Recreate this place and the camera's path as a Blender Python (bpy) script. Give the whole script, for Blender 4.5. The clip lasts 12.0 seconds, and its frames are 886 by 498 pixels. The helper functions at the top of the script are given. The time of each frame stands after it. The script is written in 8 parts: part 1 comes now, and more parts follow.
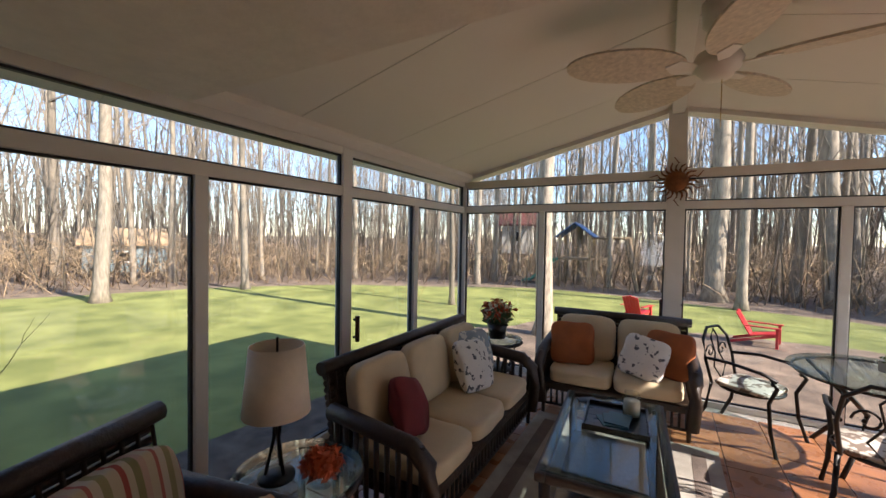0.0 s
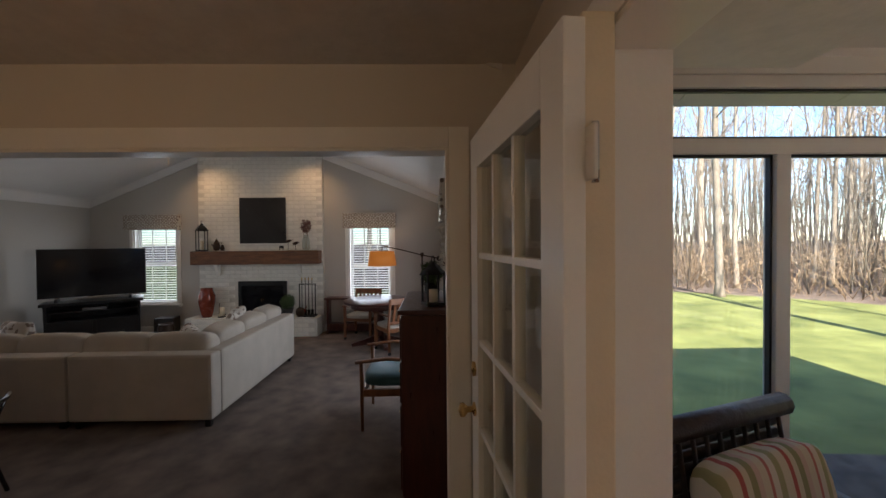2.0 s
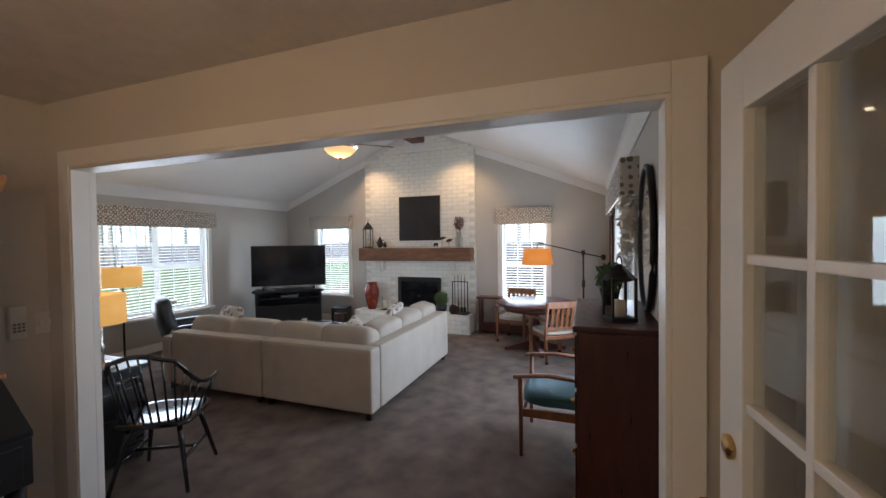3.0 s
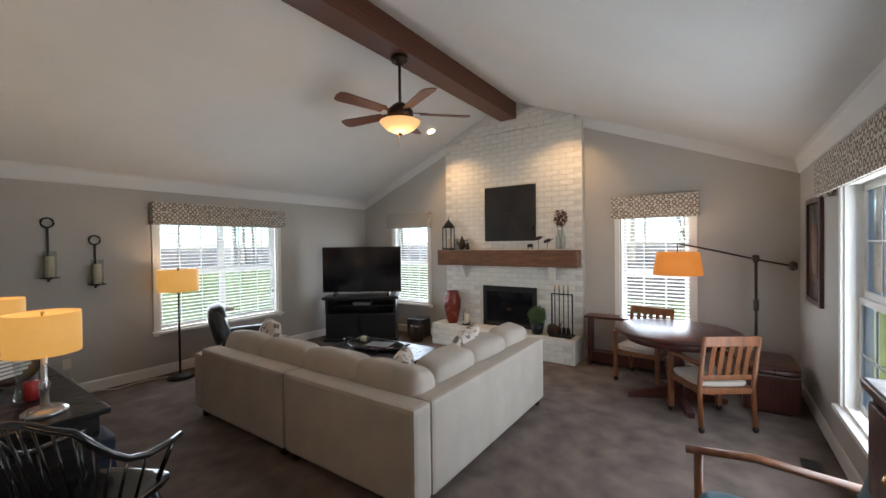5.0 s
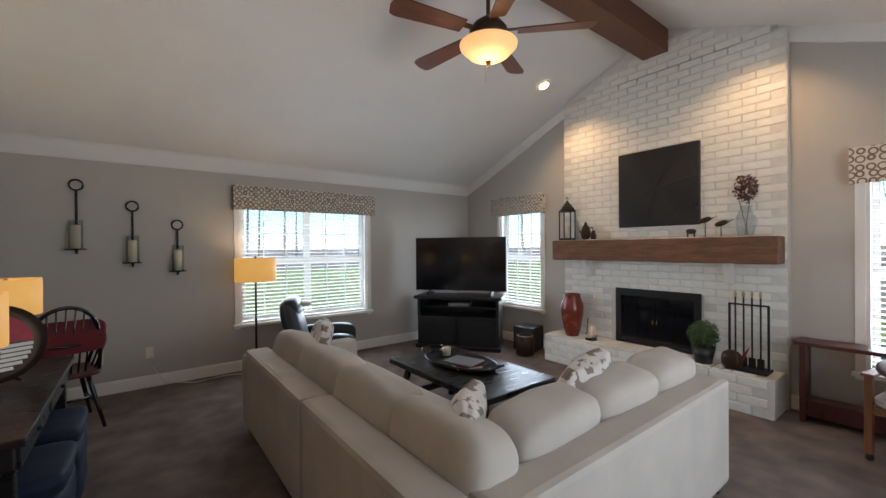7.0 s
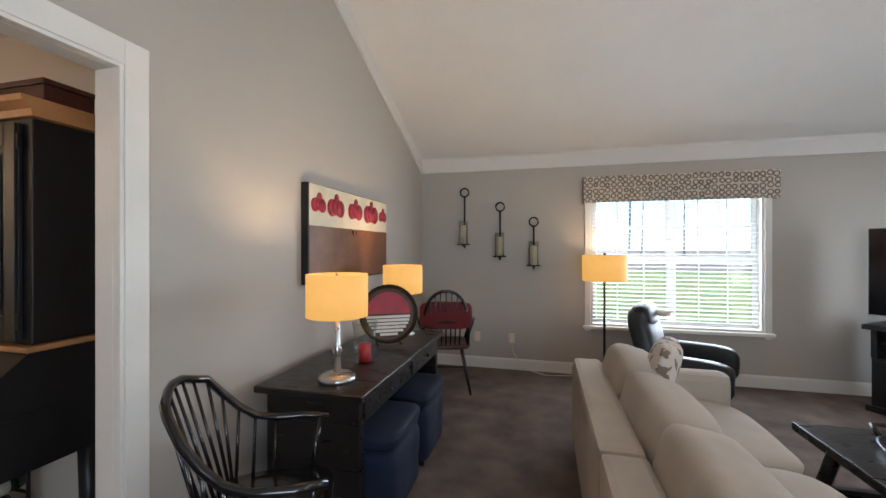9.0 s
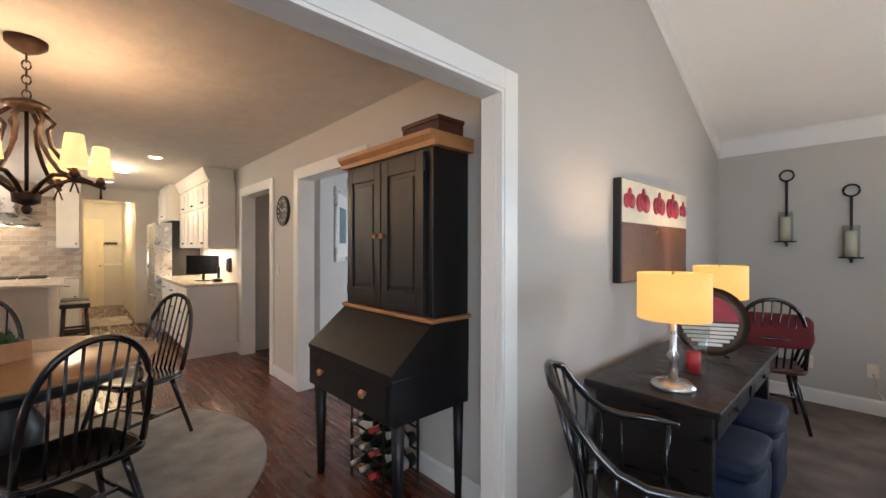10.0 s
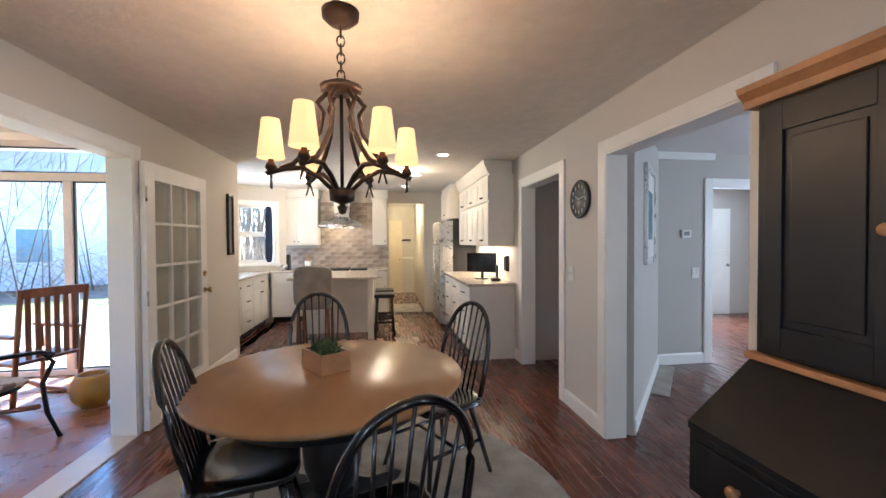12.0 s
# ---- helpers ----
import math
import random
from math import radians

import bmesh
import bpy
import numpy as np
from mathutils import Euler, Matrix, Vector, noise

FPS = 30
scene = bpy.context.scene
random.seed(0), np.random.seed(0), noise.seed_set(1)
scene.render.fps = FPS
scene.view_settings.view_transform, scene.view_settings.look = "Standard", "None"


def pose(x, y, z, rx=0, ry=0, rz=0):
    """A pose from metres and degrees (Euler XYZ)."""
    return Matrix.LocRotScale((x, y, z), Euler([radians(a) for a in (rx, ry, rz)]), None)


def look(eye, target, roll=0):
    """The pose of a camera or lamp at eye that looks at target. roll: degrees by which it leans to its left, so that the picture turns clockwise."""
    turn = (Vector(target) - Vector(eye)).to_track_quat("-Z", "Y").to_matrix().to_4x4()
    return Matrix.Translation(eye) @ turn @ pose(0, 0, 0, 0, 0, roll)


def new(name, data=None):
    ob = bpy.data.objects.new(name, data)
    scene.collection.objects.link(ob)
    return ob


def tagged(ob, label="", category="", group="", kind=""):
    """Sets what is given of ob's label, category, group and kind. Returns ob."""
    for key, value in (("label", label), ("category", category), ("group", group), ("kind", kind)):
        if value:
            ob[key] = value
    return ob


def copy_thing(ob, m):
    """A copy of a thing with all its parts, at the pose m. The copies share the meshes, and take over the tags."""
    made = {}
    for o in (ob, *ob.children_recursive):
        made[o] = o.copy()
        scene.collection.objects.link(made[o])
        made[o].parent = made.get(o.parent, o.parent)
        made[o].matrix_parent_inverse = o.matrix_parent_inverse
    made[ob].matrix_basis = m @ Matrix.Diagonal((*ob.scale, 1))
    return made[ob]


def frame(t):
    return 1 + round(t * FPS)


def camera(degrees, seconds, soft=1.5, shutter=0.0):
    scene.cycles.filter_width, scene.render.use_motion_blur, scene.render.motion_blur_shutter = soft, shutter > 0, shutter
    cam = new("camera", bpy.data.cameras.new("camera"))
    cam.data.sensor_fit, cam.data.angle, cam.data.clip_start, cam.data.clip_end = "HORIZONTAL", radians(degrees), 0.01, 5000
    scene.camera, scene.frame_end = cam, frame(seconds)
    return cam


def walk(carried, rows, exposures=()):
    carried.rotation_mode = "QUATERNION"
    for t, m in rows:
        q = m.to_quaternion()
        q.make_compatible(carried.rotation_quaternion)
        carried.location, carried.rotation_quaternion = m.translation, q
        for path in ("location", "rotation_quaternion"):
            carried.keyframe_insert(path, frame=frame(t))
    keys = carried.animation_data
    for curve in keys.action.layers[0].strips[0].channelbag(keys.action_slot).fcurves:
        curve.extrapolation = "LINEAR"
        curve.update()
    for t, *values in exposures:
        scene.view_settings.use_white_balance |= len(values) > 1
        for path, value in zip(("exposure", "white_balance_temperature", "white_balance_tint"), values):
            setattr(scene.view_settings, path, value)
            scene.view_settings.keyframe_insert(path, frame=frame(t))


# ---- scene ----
cam = camera(96.6, 12.0)
PATH = [
    (0, (-0.728, 0.064, 1.744), (-1.711, 1.805, 1.687), 1.0),
    (0.5, (-0.788, -0.086, 1.7), (-2.168, 1.361, 1.653), 0.3),
    (1, (-0.887, -0.239, 1.692), (-2.589, 0.81, 1.64), -0.0),
    (1.5, (-0.959, -0.373, 1.653), (-2.881, 0.177, 1.62), -0.5),
    (2, (-1.079, -0.461, 1.631), (-3.078, -0.424, 1.597), -0.5),
    (2.5, (-1.279, -0.51, 1.63), (-3.241, -0.898, 1.593), -0.6),
    (3, (-1.519, -0.626, 1.629), (-3.395, -1.317, 1.588), -0.7),
    (5, (-2.848, -1.037, 1.607), (-4.493, -2.175, 1.582), -0.7),
    (5.5, (-3.117, -1.222, 1.594), (-4.727, -2.409, 1.569), -0.8),
    (6, (-3.389, -1.321, 1.548), (-4.923, -2.603, 1.526), -0.6),
    (6.5, (-3.642, -1.483, 1.452), (-5.045, -2.908, 1.427), -0.7),
    (6.7, (-3.756, -1.546, 1.443), (-5.098, -3.029, 1.425), -0.6),
    (8.5, (-4.506, -2.166, 1.384), (-4.558, -4.166, 1.391), -0.3),
    (9, (-4.389, -2.174, 1.396), (-3.891, -4.111, 1.394), -0.0),
    (9.5, (-4.225, -2.077, 1.382), (-3.192, -3.79, 1.384), -0.0),
    (10, (-3.985, -1.931, 1.383), (-2.52, -3.293, 1.377), 0.1),
    (10.5, (-3.75, -1.848, 1.376), (-1.991, -2.8, 1.361), -0.0),
    (11, (-3.51, -1.883, 1.384), (-1.596, -2.463, 1.36), -0.1),
    (11.5, (-3.221, -1.896, 1.401), (-1.252, -2.247, 1.366), -0.2),
    (12, (-2.887, -1.932, 1.425), (-0.908, -2.223, 1.388), -0.3),
]
EXPOSURES = [(0.0, 1.6, 6550, 16), (0.5, 1.7, 6500, 15), (1.0, 1.8, 6450, 14), (1.5, 1.8, 6400, 13), (2.0, 1.95, 6300, 13), (2.5, 2.52, 6600, 12), (3.0, 3.05, 5800, 10), (5.0, 2.95, 6200, 10), (6.5, 2.95, 6000, 10), (8.5, 3.25, 6050, 10), (9.5, 3.6, 6050, 10), (10.5, 3.82, 5450, 10), (12.0, 3.72, 5200, 8)]
walk(cam, [(t, look(eye, target, roll)) for t, eye, target, roll in PATH], EXPOSURES)

# ---- world, sun and lamps ----
SUN_AZ, SUN_EL = 91.0, 33.0  # degrees from +y towards +x, and above the horizon
world = bpy.data.worlds.new("world")
scene.world = world
world.use_nodes = True
wn = world.node_tree
sky = wn.nodes.new("ShaderNodeTexSky")
sky.sky_type, sky.sun_disc = "NISHITA", False
sky.sun_elevation, sky.sun_rotation = radians(SUN_EL), radians(SUN_AZ)
sky.dust_density, sky.ozone_density = 0.2, 4.0
wn.links.new(sky.outputs[0], wn.nodes["Background"].inputs[0])
wn.nodes["Background"].inputs[1].default_value = 0.13
sun_data = bpy.data.lights.new("sun", "SUN")
sun_data.energy, sun_data.angle, sun_data.color = 5.0, radians(0.5), (1.0, 0.93, 0.82)
sun = new("sun", sun_data)
saz, sel = radians(SUN_AZ), radians(SUN_EL)
sun.matrix_world = look((30 * math.sin(saz), 30 * math.cos(saz), 30 * math.tan(sel)), (0, 0, 0))


# An added area lamp that stands in for daylight.
def daylight_fill(x, y, z, tx, ty, w, h, power):
    d = bpy.data.lights.new("window_light", "AREA")
    d.shape, d.size, d.size_y, d.energy, d.color = "RECTANGLE", w, h, power, (0.86, 0.93, 1.0)
    o = new("window_light", d)
    o.matrix_world = look((x, y, z), (x + tx, y + ty, z))
    return o


def bulb(x, y, z, power, r=0.05, color=(1.0, 0.72, 0.43)):
    d = bpy.data.lights.new("bulb_light", "POINT")
    d.energy, d.shadow_soft_size, d.color = power, r, color
    o = new("bulb_light", d)
    o.location = (x, y, z)
    return o


# added at the living room and kitchen windows in place of sky light
daylight_fill(-5.7, -6.84, 1.25, 0, 1, 1.55, 1.35, 6)
daylight_fill(-8.50, -1.68, 1.2, 1, 0, 0.75, 1.5, 3.4)
daylight_fill(-8.50, -5.60, 1.25, 1, 0, 0.75, 1.35, 2.6)
daylight_fill(-5.7, -0.24, 1.2, 0, -1, 1.8, 1.5, 6.5)
daylight_fill(4.0, 0.92, 1.6, 0, -1, 1.4, 1.0, 8)

# ---- materials ----


def mat(name, color, rough=0.6, var=0.12, scale=6.0, bump=0.15, fine=120.0, metal=0.0, color2=None, rnd=0.0, coat=0.0, stretch=(1, 1, 1)):
    """A procedural surface: two scales of variation in colour, a fine relief, and a shift from piece to piece."""
    m = bpy.data.materials.new(name)
    m.use_nodes = True
    nt = m.node_tree
    n, l = nt.nodes, nt.links
    bs = n["Principled BSDF"]
    tc, mp = n.new("ShaderNodeTexCoord"), n.new("ShaderNodeMapping")
    l.new(tc.outputs["Object"], mp.inputs[0])
    mp.inputs["Scale"].default_value = stretch
    a, b = n.new("ShaderNodeTexNoise"), n.new("ShaderNodeTexNoise")
    a.inputs["Scale"].default_value, b.inputs["Scale"].default_value = scale, fine
    a.inputs["Detail"].default_value, b.inputs["Detail"].default_value = 5, 3
    l.new(mp.outputs[0], a.inputs[0])
    l.new(mp.outputs[0], b.inputs[0])
    mx = n.new("ShaderNodeMath")
    mx.operation = "MULTIPLY_ADD"
    l.new(b.outputs[0], mx.inputs[0])
    mx.inputs[1].default_value = 0.35
    l.new(a.outputs[0], mx.inputs[2])
    ramp = n.new("ShaderNodeValToRGB")
    c1 = [c * (1 - var) for c in color]
    c2 = color2 or [min(1, c * (1 + var)) for c in color]
    ramp.color_ramp.elements[0].position, ramp.color_ramp.elements[1].position = 0.45, 0.9
    ramp.color_ramp.elements[0].color, ramp.color_ramp.elements[1].color = (*c1, 1), (*c2, 1)
    l.new(mx.outputs[0], ramp.inputs[0])
    last = ramp.outputs[0]
    if rnd:
        oi, hs, mr = n.new("ShaderNodeObjectInfo"), n.new("ShaderNodeHueSaturation"), n.new("ShaderNodeMapRange")
        l.new(oi.outputs["Random"], mr.inputs[0])
        mr.inputs[3].default_value, mr.inputs[4].default_value = 1 - rnd, 1 + rnd
        l.new(mr.outputs[0], hs.inputs["Value"])
        l.new(last, hs.inputs["Color"])
        last = hs.outputs[0]
    l.new(last, bs.inputs["Base Color"])
    bs.inputs["Metallic"].default_value = metal
    bs.inputs["Coat Weight"].default_value = coat
    rr = n.new("ShaderNodeMapRange")
    rr.inputs[1].default_value, rr.inputs[2].default_value = 0.3, 0.7
    rr.inputs[3].default_value, rr.inputs[4].default_value = max(0.02, rough - 0.08), min(1, rough + 0.08)
    l.new(a.outputs[0], rr.inputs[0])
    l.new(rr.outputs[0], bs.inputs["Roughness"])
    if bump:
        bp = n.new("ShaderNodeBump")
        bp.inputs["Strength"].default_value, bp.inputs["Distance"].default_value = bump, 0.01
        l.new(mx.outputs[0], bp.inputs["Height"])
        l.new(bp.outputs[0], bs.inputs["Normal"])
    return m


def glass(name, tint=(1, 1, 1), rough=0.0, amount=0.12):
    m = bpy.data.materials.new(name)
    m.use_nodes = True
    n, l = m.node_tree.nodes, m.node_tree.links
    n.remove(n["Principled BSDF"])
    t, g, mix, lw = n.new("ShaderNodeBsdfTransparent"), n.new("ShaderNodeBsdfGlossy"), n.new("ShaderNodeMixShader"), n.new("ShaderNodeLayerWeight")
    pw, ma = n.new("ShaderNodeMath"), n.new("ShaderNodeMath")
    pw.operation, ma.operation = "POWER", "MULTIPLY_ADD"
    t.inputs[0].default_value = (*tint, 1)
    g.inputs["Roughness"].default_value = rough
    l.new(lw.outputs["Facing"], pw.inputs[0])
    pw.inputs[1].default_value = 4.0
    l.new(pw.outputs[0], ma.inputs[0])
    ma.inputs[1].default_value, ma.inputs[2].default_value = 0.5, amount * 0.3
    l.new(ma.outputs[0], mix.inputs[0])
    l.new(t.outputs[0], mix.inputs[1])
    l.new(g.outputs[0], mix.inputs[2])
    l.new(mix.outputs[0], n["Material Output"].inputs[0])
    return m


def glow(name, color, strength, base=(0.8, 0.7, 0.5)):
    m = mat(name, base, 0.7, 0.05, 20, 0.05)
    bs = m.node_tree.nodes["Principled BSDF"]
    bs.inputs["Emission Color"].default_value, bs.inputs["Emission Strength"].default_value = (*color, 1), strength
    return m


M = dict(
    greige=mat("greige_wall_paint", (0.46, 0.43, 0.385), 0.75, 0.03, 1.5, 0.08, 220),
    cream=mat("warm_grey_dining_paint", (0.60, 0.555, 0.49), 0.75, 0.03, 1.5, 0.08, 220),
    ceil=mat("ceiling_paint", (0.72, 0.70, 0.67), 0.85, 0.03, 2, 0.10, 60),
    stipple=mat("stippled_ceiling", (0.70, 0.66, 0.60), 0.9, 0.06, 9, 0.55, 28),
    white=mat("white_trim_paint", (0.78, 0.76, 0.71), 0.4, 0.03, 4, 0.04, 90),
    brick=mat("white_painted_brick", (0.74, 0.71, 0.64), 0.6, 0.06, 14, 0.35, 70, rnd=0.05),
    mortar=mat("white_painted_mortar", (0.62, 0.59, 0.53), 0.8, 0.06, 20, 0.3),
    carpet=mat("taupe_carpet", (0.145, 0.11, 0.092), 1.0, 0.42, 4.5, 0.9, 260),
    wood_floor=mat("dark_red_hardwood", (0.12, 0.036, 0.018), 0.26, 0.3, 3, 0.06, 60, rnd=0.2, coat=0.12, stretch=(1, 8, 8)),
    rug=mat("grey_beige_rug", (0.33, 0.30, 0.26), 0.95, 0.3, 5, 0.6, 120),
    black=mat("black_painted_wood", (0.007, 0.007, 0.008), 0.4, 0.2, 8, 0.06, 90),
    gloss_black=mat("glossy_black_paint", (0.008, 0.008, 0.009), 0.18, 0.2, 8, 0.03, 60, coat=0.4),
    espresso=mat("espresso_wood", (0.010, 0.0075, 0.0065), 0.32, 0.3, 6, 0.08, 60, stretch=(1, 6, 6)),
    beam=mat("stained_beam_wood", (0.11, 0.038, 0.018), 0.45, 0.35, 4, 0.15, 50, stretch=(1, 8, 8)),
    mantel=mat("rough_mantel_timber", (0.15, 0.068, 0.034), 0.75, 0.45, 5, 0.6, 40, stretch=(6, 1, 6)),
    oak=mat("reddish_oak", (0.20, 0.075, 0.03), 0.4, 0.3, 5, 0.08, 60, stretch=(5, 5, 1)),
    cherry=mat("dark_cherry_wood", (0.06, 0.016, 0.011), 0.35, 0.3, 5, 0.06, 60, stretch=(6, 6, 1)),
    table_wood=mat("brown_table_top", (0.36, 0.20, 0.085), 0.25, 0.07, 3, 0.0, 70, stretch=(1, 4, 4)),
    tan_trim=mat("tan_natural_wood", (0.42, 0.20, 0.075), 0.5, 0.2, 6, 0.08, 60),
    sofa=mat("cream_sofa_fabric", (0.45, 0.40, 0.34), 0.95, 0.08, 5, 0.5, 300),
    cream_cushion=mat("tan_cushion_canvas", (0.55, 0.44, 0.29), 0.9, 0.08, 6, 0.35, 200),
    red_cloth=mat("dark_red_cloth", (0.14, 0.016, 0.02), 0.9, 0.2, 8, 0.4, 200),
    rust_cloth=mat("rust_cloth", (0.30, 0.085, 0.025), 0.9, 0.2, 8, 0.4, 200),
    navy=mat("navy_velvet", (0.004, 0.011, 0.036), 0.8, 0.3, 6, 0.2, 120),
    teal=mat("teal_leather", (0.03, 0.10, 0.13), 0.45, 0.2, 6, 0.15, 120),
    wicker=mat("dark_brown_wicker", (0.030, 0.017, 0.011), 0.45, 0.35, 30, 0.5, 160),
    iron=mat("black_iron", (0.014, 0.013, 0.012), 0.5, 0.2, 20, 0.2, 100, metal=0.4),
    bronze=mat("oil_rubbed_bronze", (0.045, 0.026, 0.016), 0.4, 0.25, 20, 0.15, 100, metal=0.6),
    steel=mat("brushed_steel", (0.55, 0.54, 0.52), 0.3, 0.08, 10, 0.05, 200, metal=0.95),
    brass=mat("aged_brass", (0.55, 0.36, 0.14), 0.3, 0.15, 15, 0.05, 100, metal=0.9),
    alu=mat("light_grey_aluminium", (0.66, 0.63, 0.58), 0.4, 0.04, 6, 0.03, 120),
    seal=mat("black_gasket", (0.02, 0.02, 0.022), 0.6, 0.1),
    panel=mat("ceiling_panel", (0.66, 0.62, 0.56), 0.6, 0.03, 2, 0.05, 150),
    screen=mat("black_tv_glass", (0.006, 0.006, 0.008), 0.12, 0.1, 3, 0.0),
    soot=mat("firebox_black", (0.006, 0.006, 0.006), 0.6, 0.3, 6, 0.2),
    blackart=mat("black_glazed_panel", (0.012, 0.011, 0.011), 0.35, 0.3, 3, 0.15, 30),
    counter=mat("light_granite", (0.50, 0.44, 0.36), 0.2, 0.3, 40, 0.03, 180),
    cabinet=mat("white_cabinet_paint", (0.74, 0.70, 0.62), 0.4, 0.03, 4, 0.04, 80),
    tile=mat("beige_stone_tile", (0.33, 0.27, 0.22), 0.5, 0.3, 8, 0.2, 60, rnd=0.25),
    grout=mat("grout", (0.45, 0.41, 0.36), 0.9, 0.1),
    terracotta=mat("terracotta_glaze", (0.19, 0.035, 0.018), 0.25, 0.3, 5, 0.1, 60),
    floor_tile=mat("orange_brown_floor_tile", (0.30, 0.125, 0.055), 0.3, 0.25, 5, 0.1, 60, rnd=0.18),
    lawn=mat("lawn", (0.15, 0.18, 0.033), 0.95, 0.4, 1.2, 0.9, 60, color2=(0.27, 0.28, 0.075)),
    leaf_litter=mat("leaf_litter", (0.14, 0.098, 0.07), 0.95, 0.45, 2.5, 0.9, 30, color2=(0.26, 0.185, 0.13)),
    mulch=mat("dark_mulch", (0.05, 0.042, 0.034), 0.95, 0.4, 5, 0.9, 50, color2=(0.16, 0.125, 0.095)),
    bark=mat("grey_bark", (0.25, 0.205, 0.155), 0.95, 0.45, 5, 0.8, 30, rnd=0.35, stretch=(4, 4, 1)),
    brush=mat("dry_brush", (0.36, 0.25, 0.15), 0.95, 0.4, 3, 0.5, 40, rnd=0.3),
    leaf=mat("green_leaf", (0.05, 0.09, 0.025), 0.6, 0.4, 20, 0.2),
    paving=mat("patio_stone", (0.30, 0.26, 0.22), 0.8, 0.2, 4, 0.3, 50),
    glass=glass("window_glass", (0.97, 0.98, 0.97)),
    table_glass=glass("table_glass", (0.75, 0.85, 0.85)),
    # clear panes darkened in colour, so the view outside is less blown out
    dimmed_glass=glass("view_dimming_glass", (0.50, 0.54, 0.56)),
    clear=glass("clear_glass", (0.93, 0.95, 0.94)),
    slat=mat("white_blind_slat", (0.75, 0.75, 0.73), 0.5, 0.02),
    candle=mat("ivory_wax", (0.72, 0.62, 0.45), 0.5, 0.04),
    lampshade=glow("cream_lampshade_unlit", (1, 0.8, 0.5), 0.0, (0.62, 0.56, 0.47)),
    shade=glow("lit_fabric_shade", (1.0, 0.50, 0.11), 0.075, (0.36, 0.22, 0.09)),
    shade_orange=glow("lit_burlap_shade", (1.0, 0.30, 0.03), 0.065, (0.34, 0.14, 0.04)),
    glass_shade=glow("lit_amber_glass", (1.0, 0.50, 0.19), 0.115, (0.5, 0.33, 0.14)),
    downlight=glow("lit_downlight", (1.0, 0.75, 0.45), 1.2),
    grey=mat("grey_plastic", (0.2, 0.2, 0.2), 0.5),
    red=mat("red_plastic", (0.50, 0.03, 0.035), 0.4, 0.1),
    mirror=mat("mirror_silver", (0.85, 0.85, 0.85), 0.03, 0.0, bump=0.0, metal=1.0),
    paper=mat("paper", (0.7, 0.68, 0.62), 0.8, 0.05),
    ochre=mat("ochre_ceramic", (0.42, 0.22, 0.03), 0.35, 0.2),
)

tw = M["table_wood"].node_tree.nodes["Principled BSDF"].inputs["Roughness"]
M["table_wood"].node_tree.links.remove(tw.links[0])
tw.default_value = 0.24

# ---- mesh helpers ----


def box(bm, x0, y0, z0, x1, y1, z1, bevel=0.0):
    v = [bm.verts.new(p) for p in ((x0, y0, z0), (x1, y0, z0), (x1, y1, z0), (x0, y1, z0), (x0, y0, z1), (x1, y0, z1), (x1, y1, z1), (x0, y1, z1))]
    f = [bm.faces.new([v[i] for i in q]) for q in ((3, 2, 1, 0), (4, 5, 6, 7), (0, 1, 5, 4), (1, 2, 6, 5), (2, 3, 7, 6), (3, 0, 4, 7))]
    if bevel:
        es = list({e for q in f for e in q.edges})
        bmesh.ops.bevel(bm, geom=es, offset=bevel, segments=2, affect="EDGES", profile=0.6)
    return bm


def prism(bm, outline, axis, a, b):
    """An outline of 2D points drawn out along an axis from a to b."""
    def at(u, w, k):
        return {"x": (k, u, w), "y": (u, k, w), "z": (u, w, k)}[axis]
    lo = [bm.verts.new(at(u, w, a)) for u, w in outline]
    hi = [bm.verts.new(at(u, w, b)) for u, w in outline]
    n = len(lo)
    bm.faces.new(lo[::-1])
    bm.faces.new(hi)
    for i in range(n):
        bm.faces.new((lo[i], lo[(i + 1) % n], hi[(i + 1) % n], hi[i]))
    bmesh.ops.recalc_face_normals(bm, faces=bm.faces)
    return bm


def tube(bm, pts, r, seg=8, r2=None, flat=1.0):
    """A round rod swept along points; r2: the radius at its end."""
    pts = [Vector(p) for p in pts]
    rings = []
    for i, p in enumerate(pts):
        d = (pts[min(i + 1, len(pts) - 1)] - pts[max(i - 1, 0)]).normalized()
        u = d.cross(Vector((0, 0, 1)) if abs(d.z) < 0.95 else Vector((1, 0, 0))).normalized()
        w = d.cross(u)
        k = r if r2 is None else r + (r2 - r) * i / (len(pts) - 1)
        rings.append([bm.verts.new(p + k * (math.cos(a) * u + flat * math.sin(a) * w)) for a in (2 * math.pi * j / seg for j in range(seg))])
    for a, b in zip(rings, rings[1:]):
        for j in range(seg):
            f = bm.faces.new((a[j], a[(j + 1) % seg], b[(j + 1) % seg], b[j]))
            f.smooth = True
    bm.faces.new(rings[0][::-1])
    bm.faces.new(rings[-1])
    return bm


def lathe(bm, prof, seg=24, c=(0, 0, 0)):
    """A profile of (radius, height) turned about the upright line through c."""
    rings = []
    for r, z in prof:
        rings.append([bm.verts.new((c[0] + max(r, 0.0005) * math.cos(2 * math.pi * j / seg), c[1] + max(r, 0.0005) * math.sin(2 * math.pi * j / seg), c[2] + z)) for j in range(seg)])
    for a, b in zip(rings, rings[1:]):
        for j in range(seg):
            f = bm.faces.new((a[j], a[(j + 1) % seg], b[(j + 1) % seg], b[j]))
            f.smooth = True
    bm.faces.new(rings[0][::-1])
    bm.faces.new(rings[-1])
    return bm


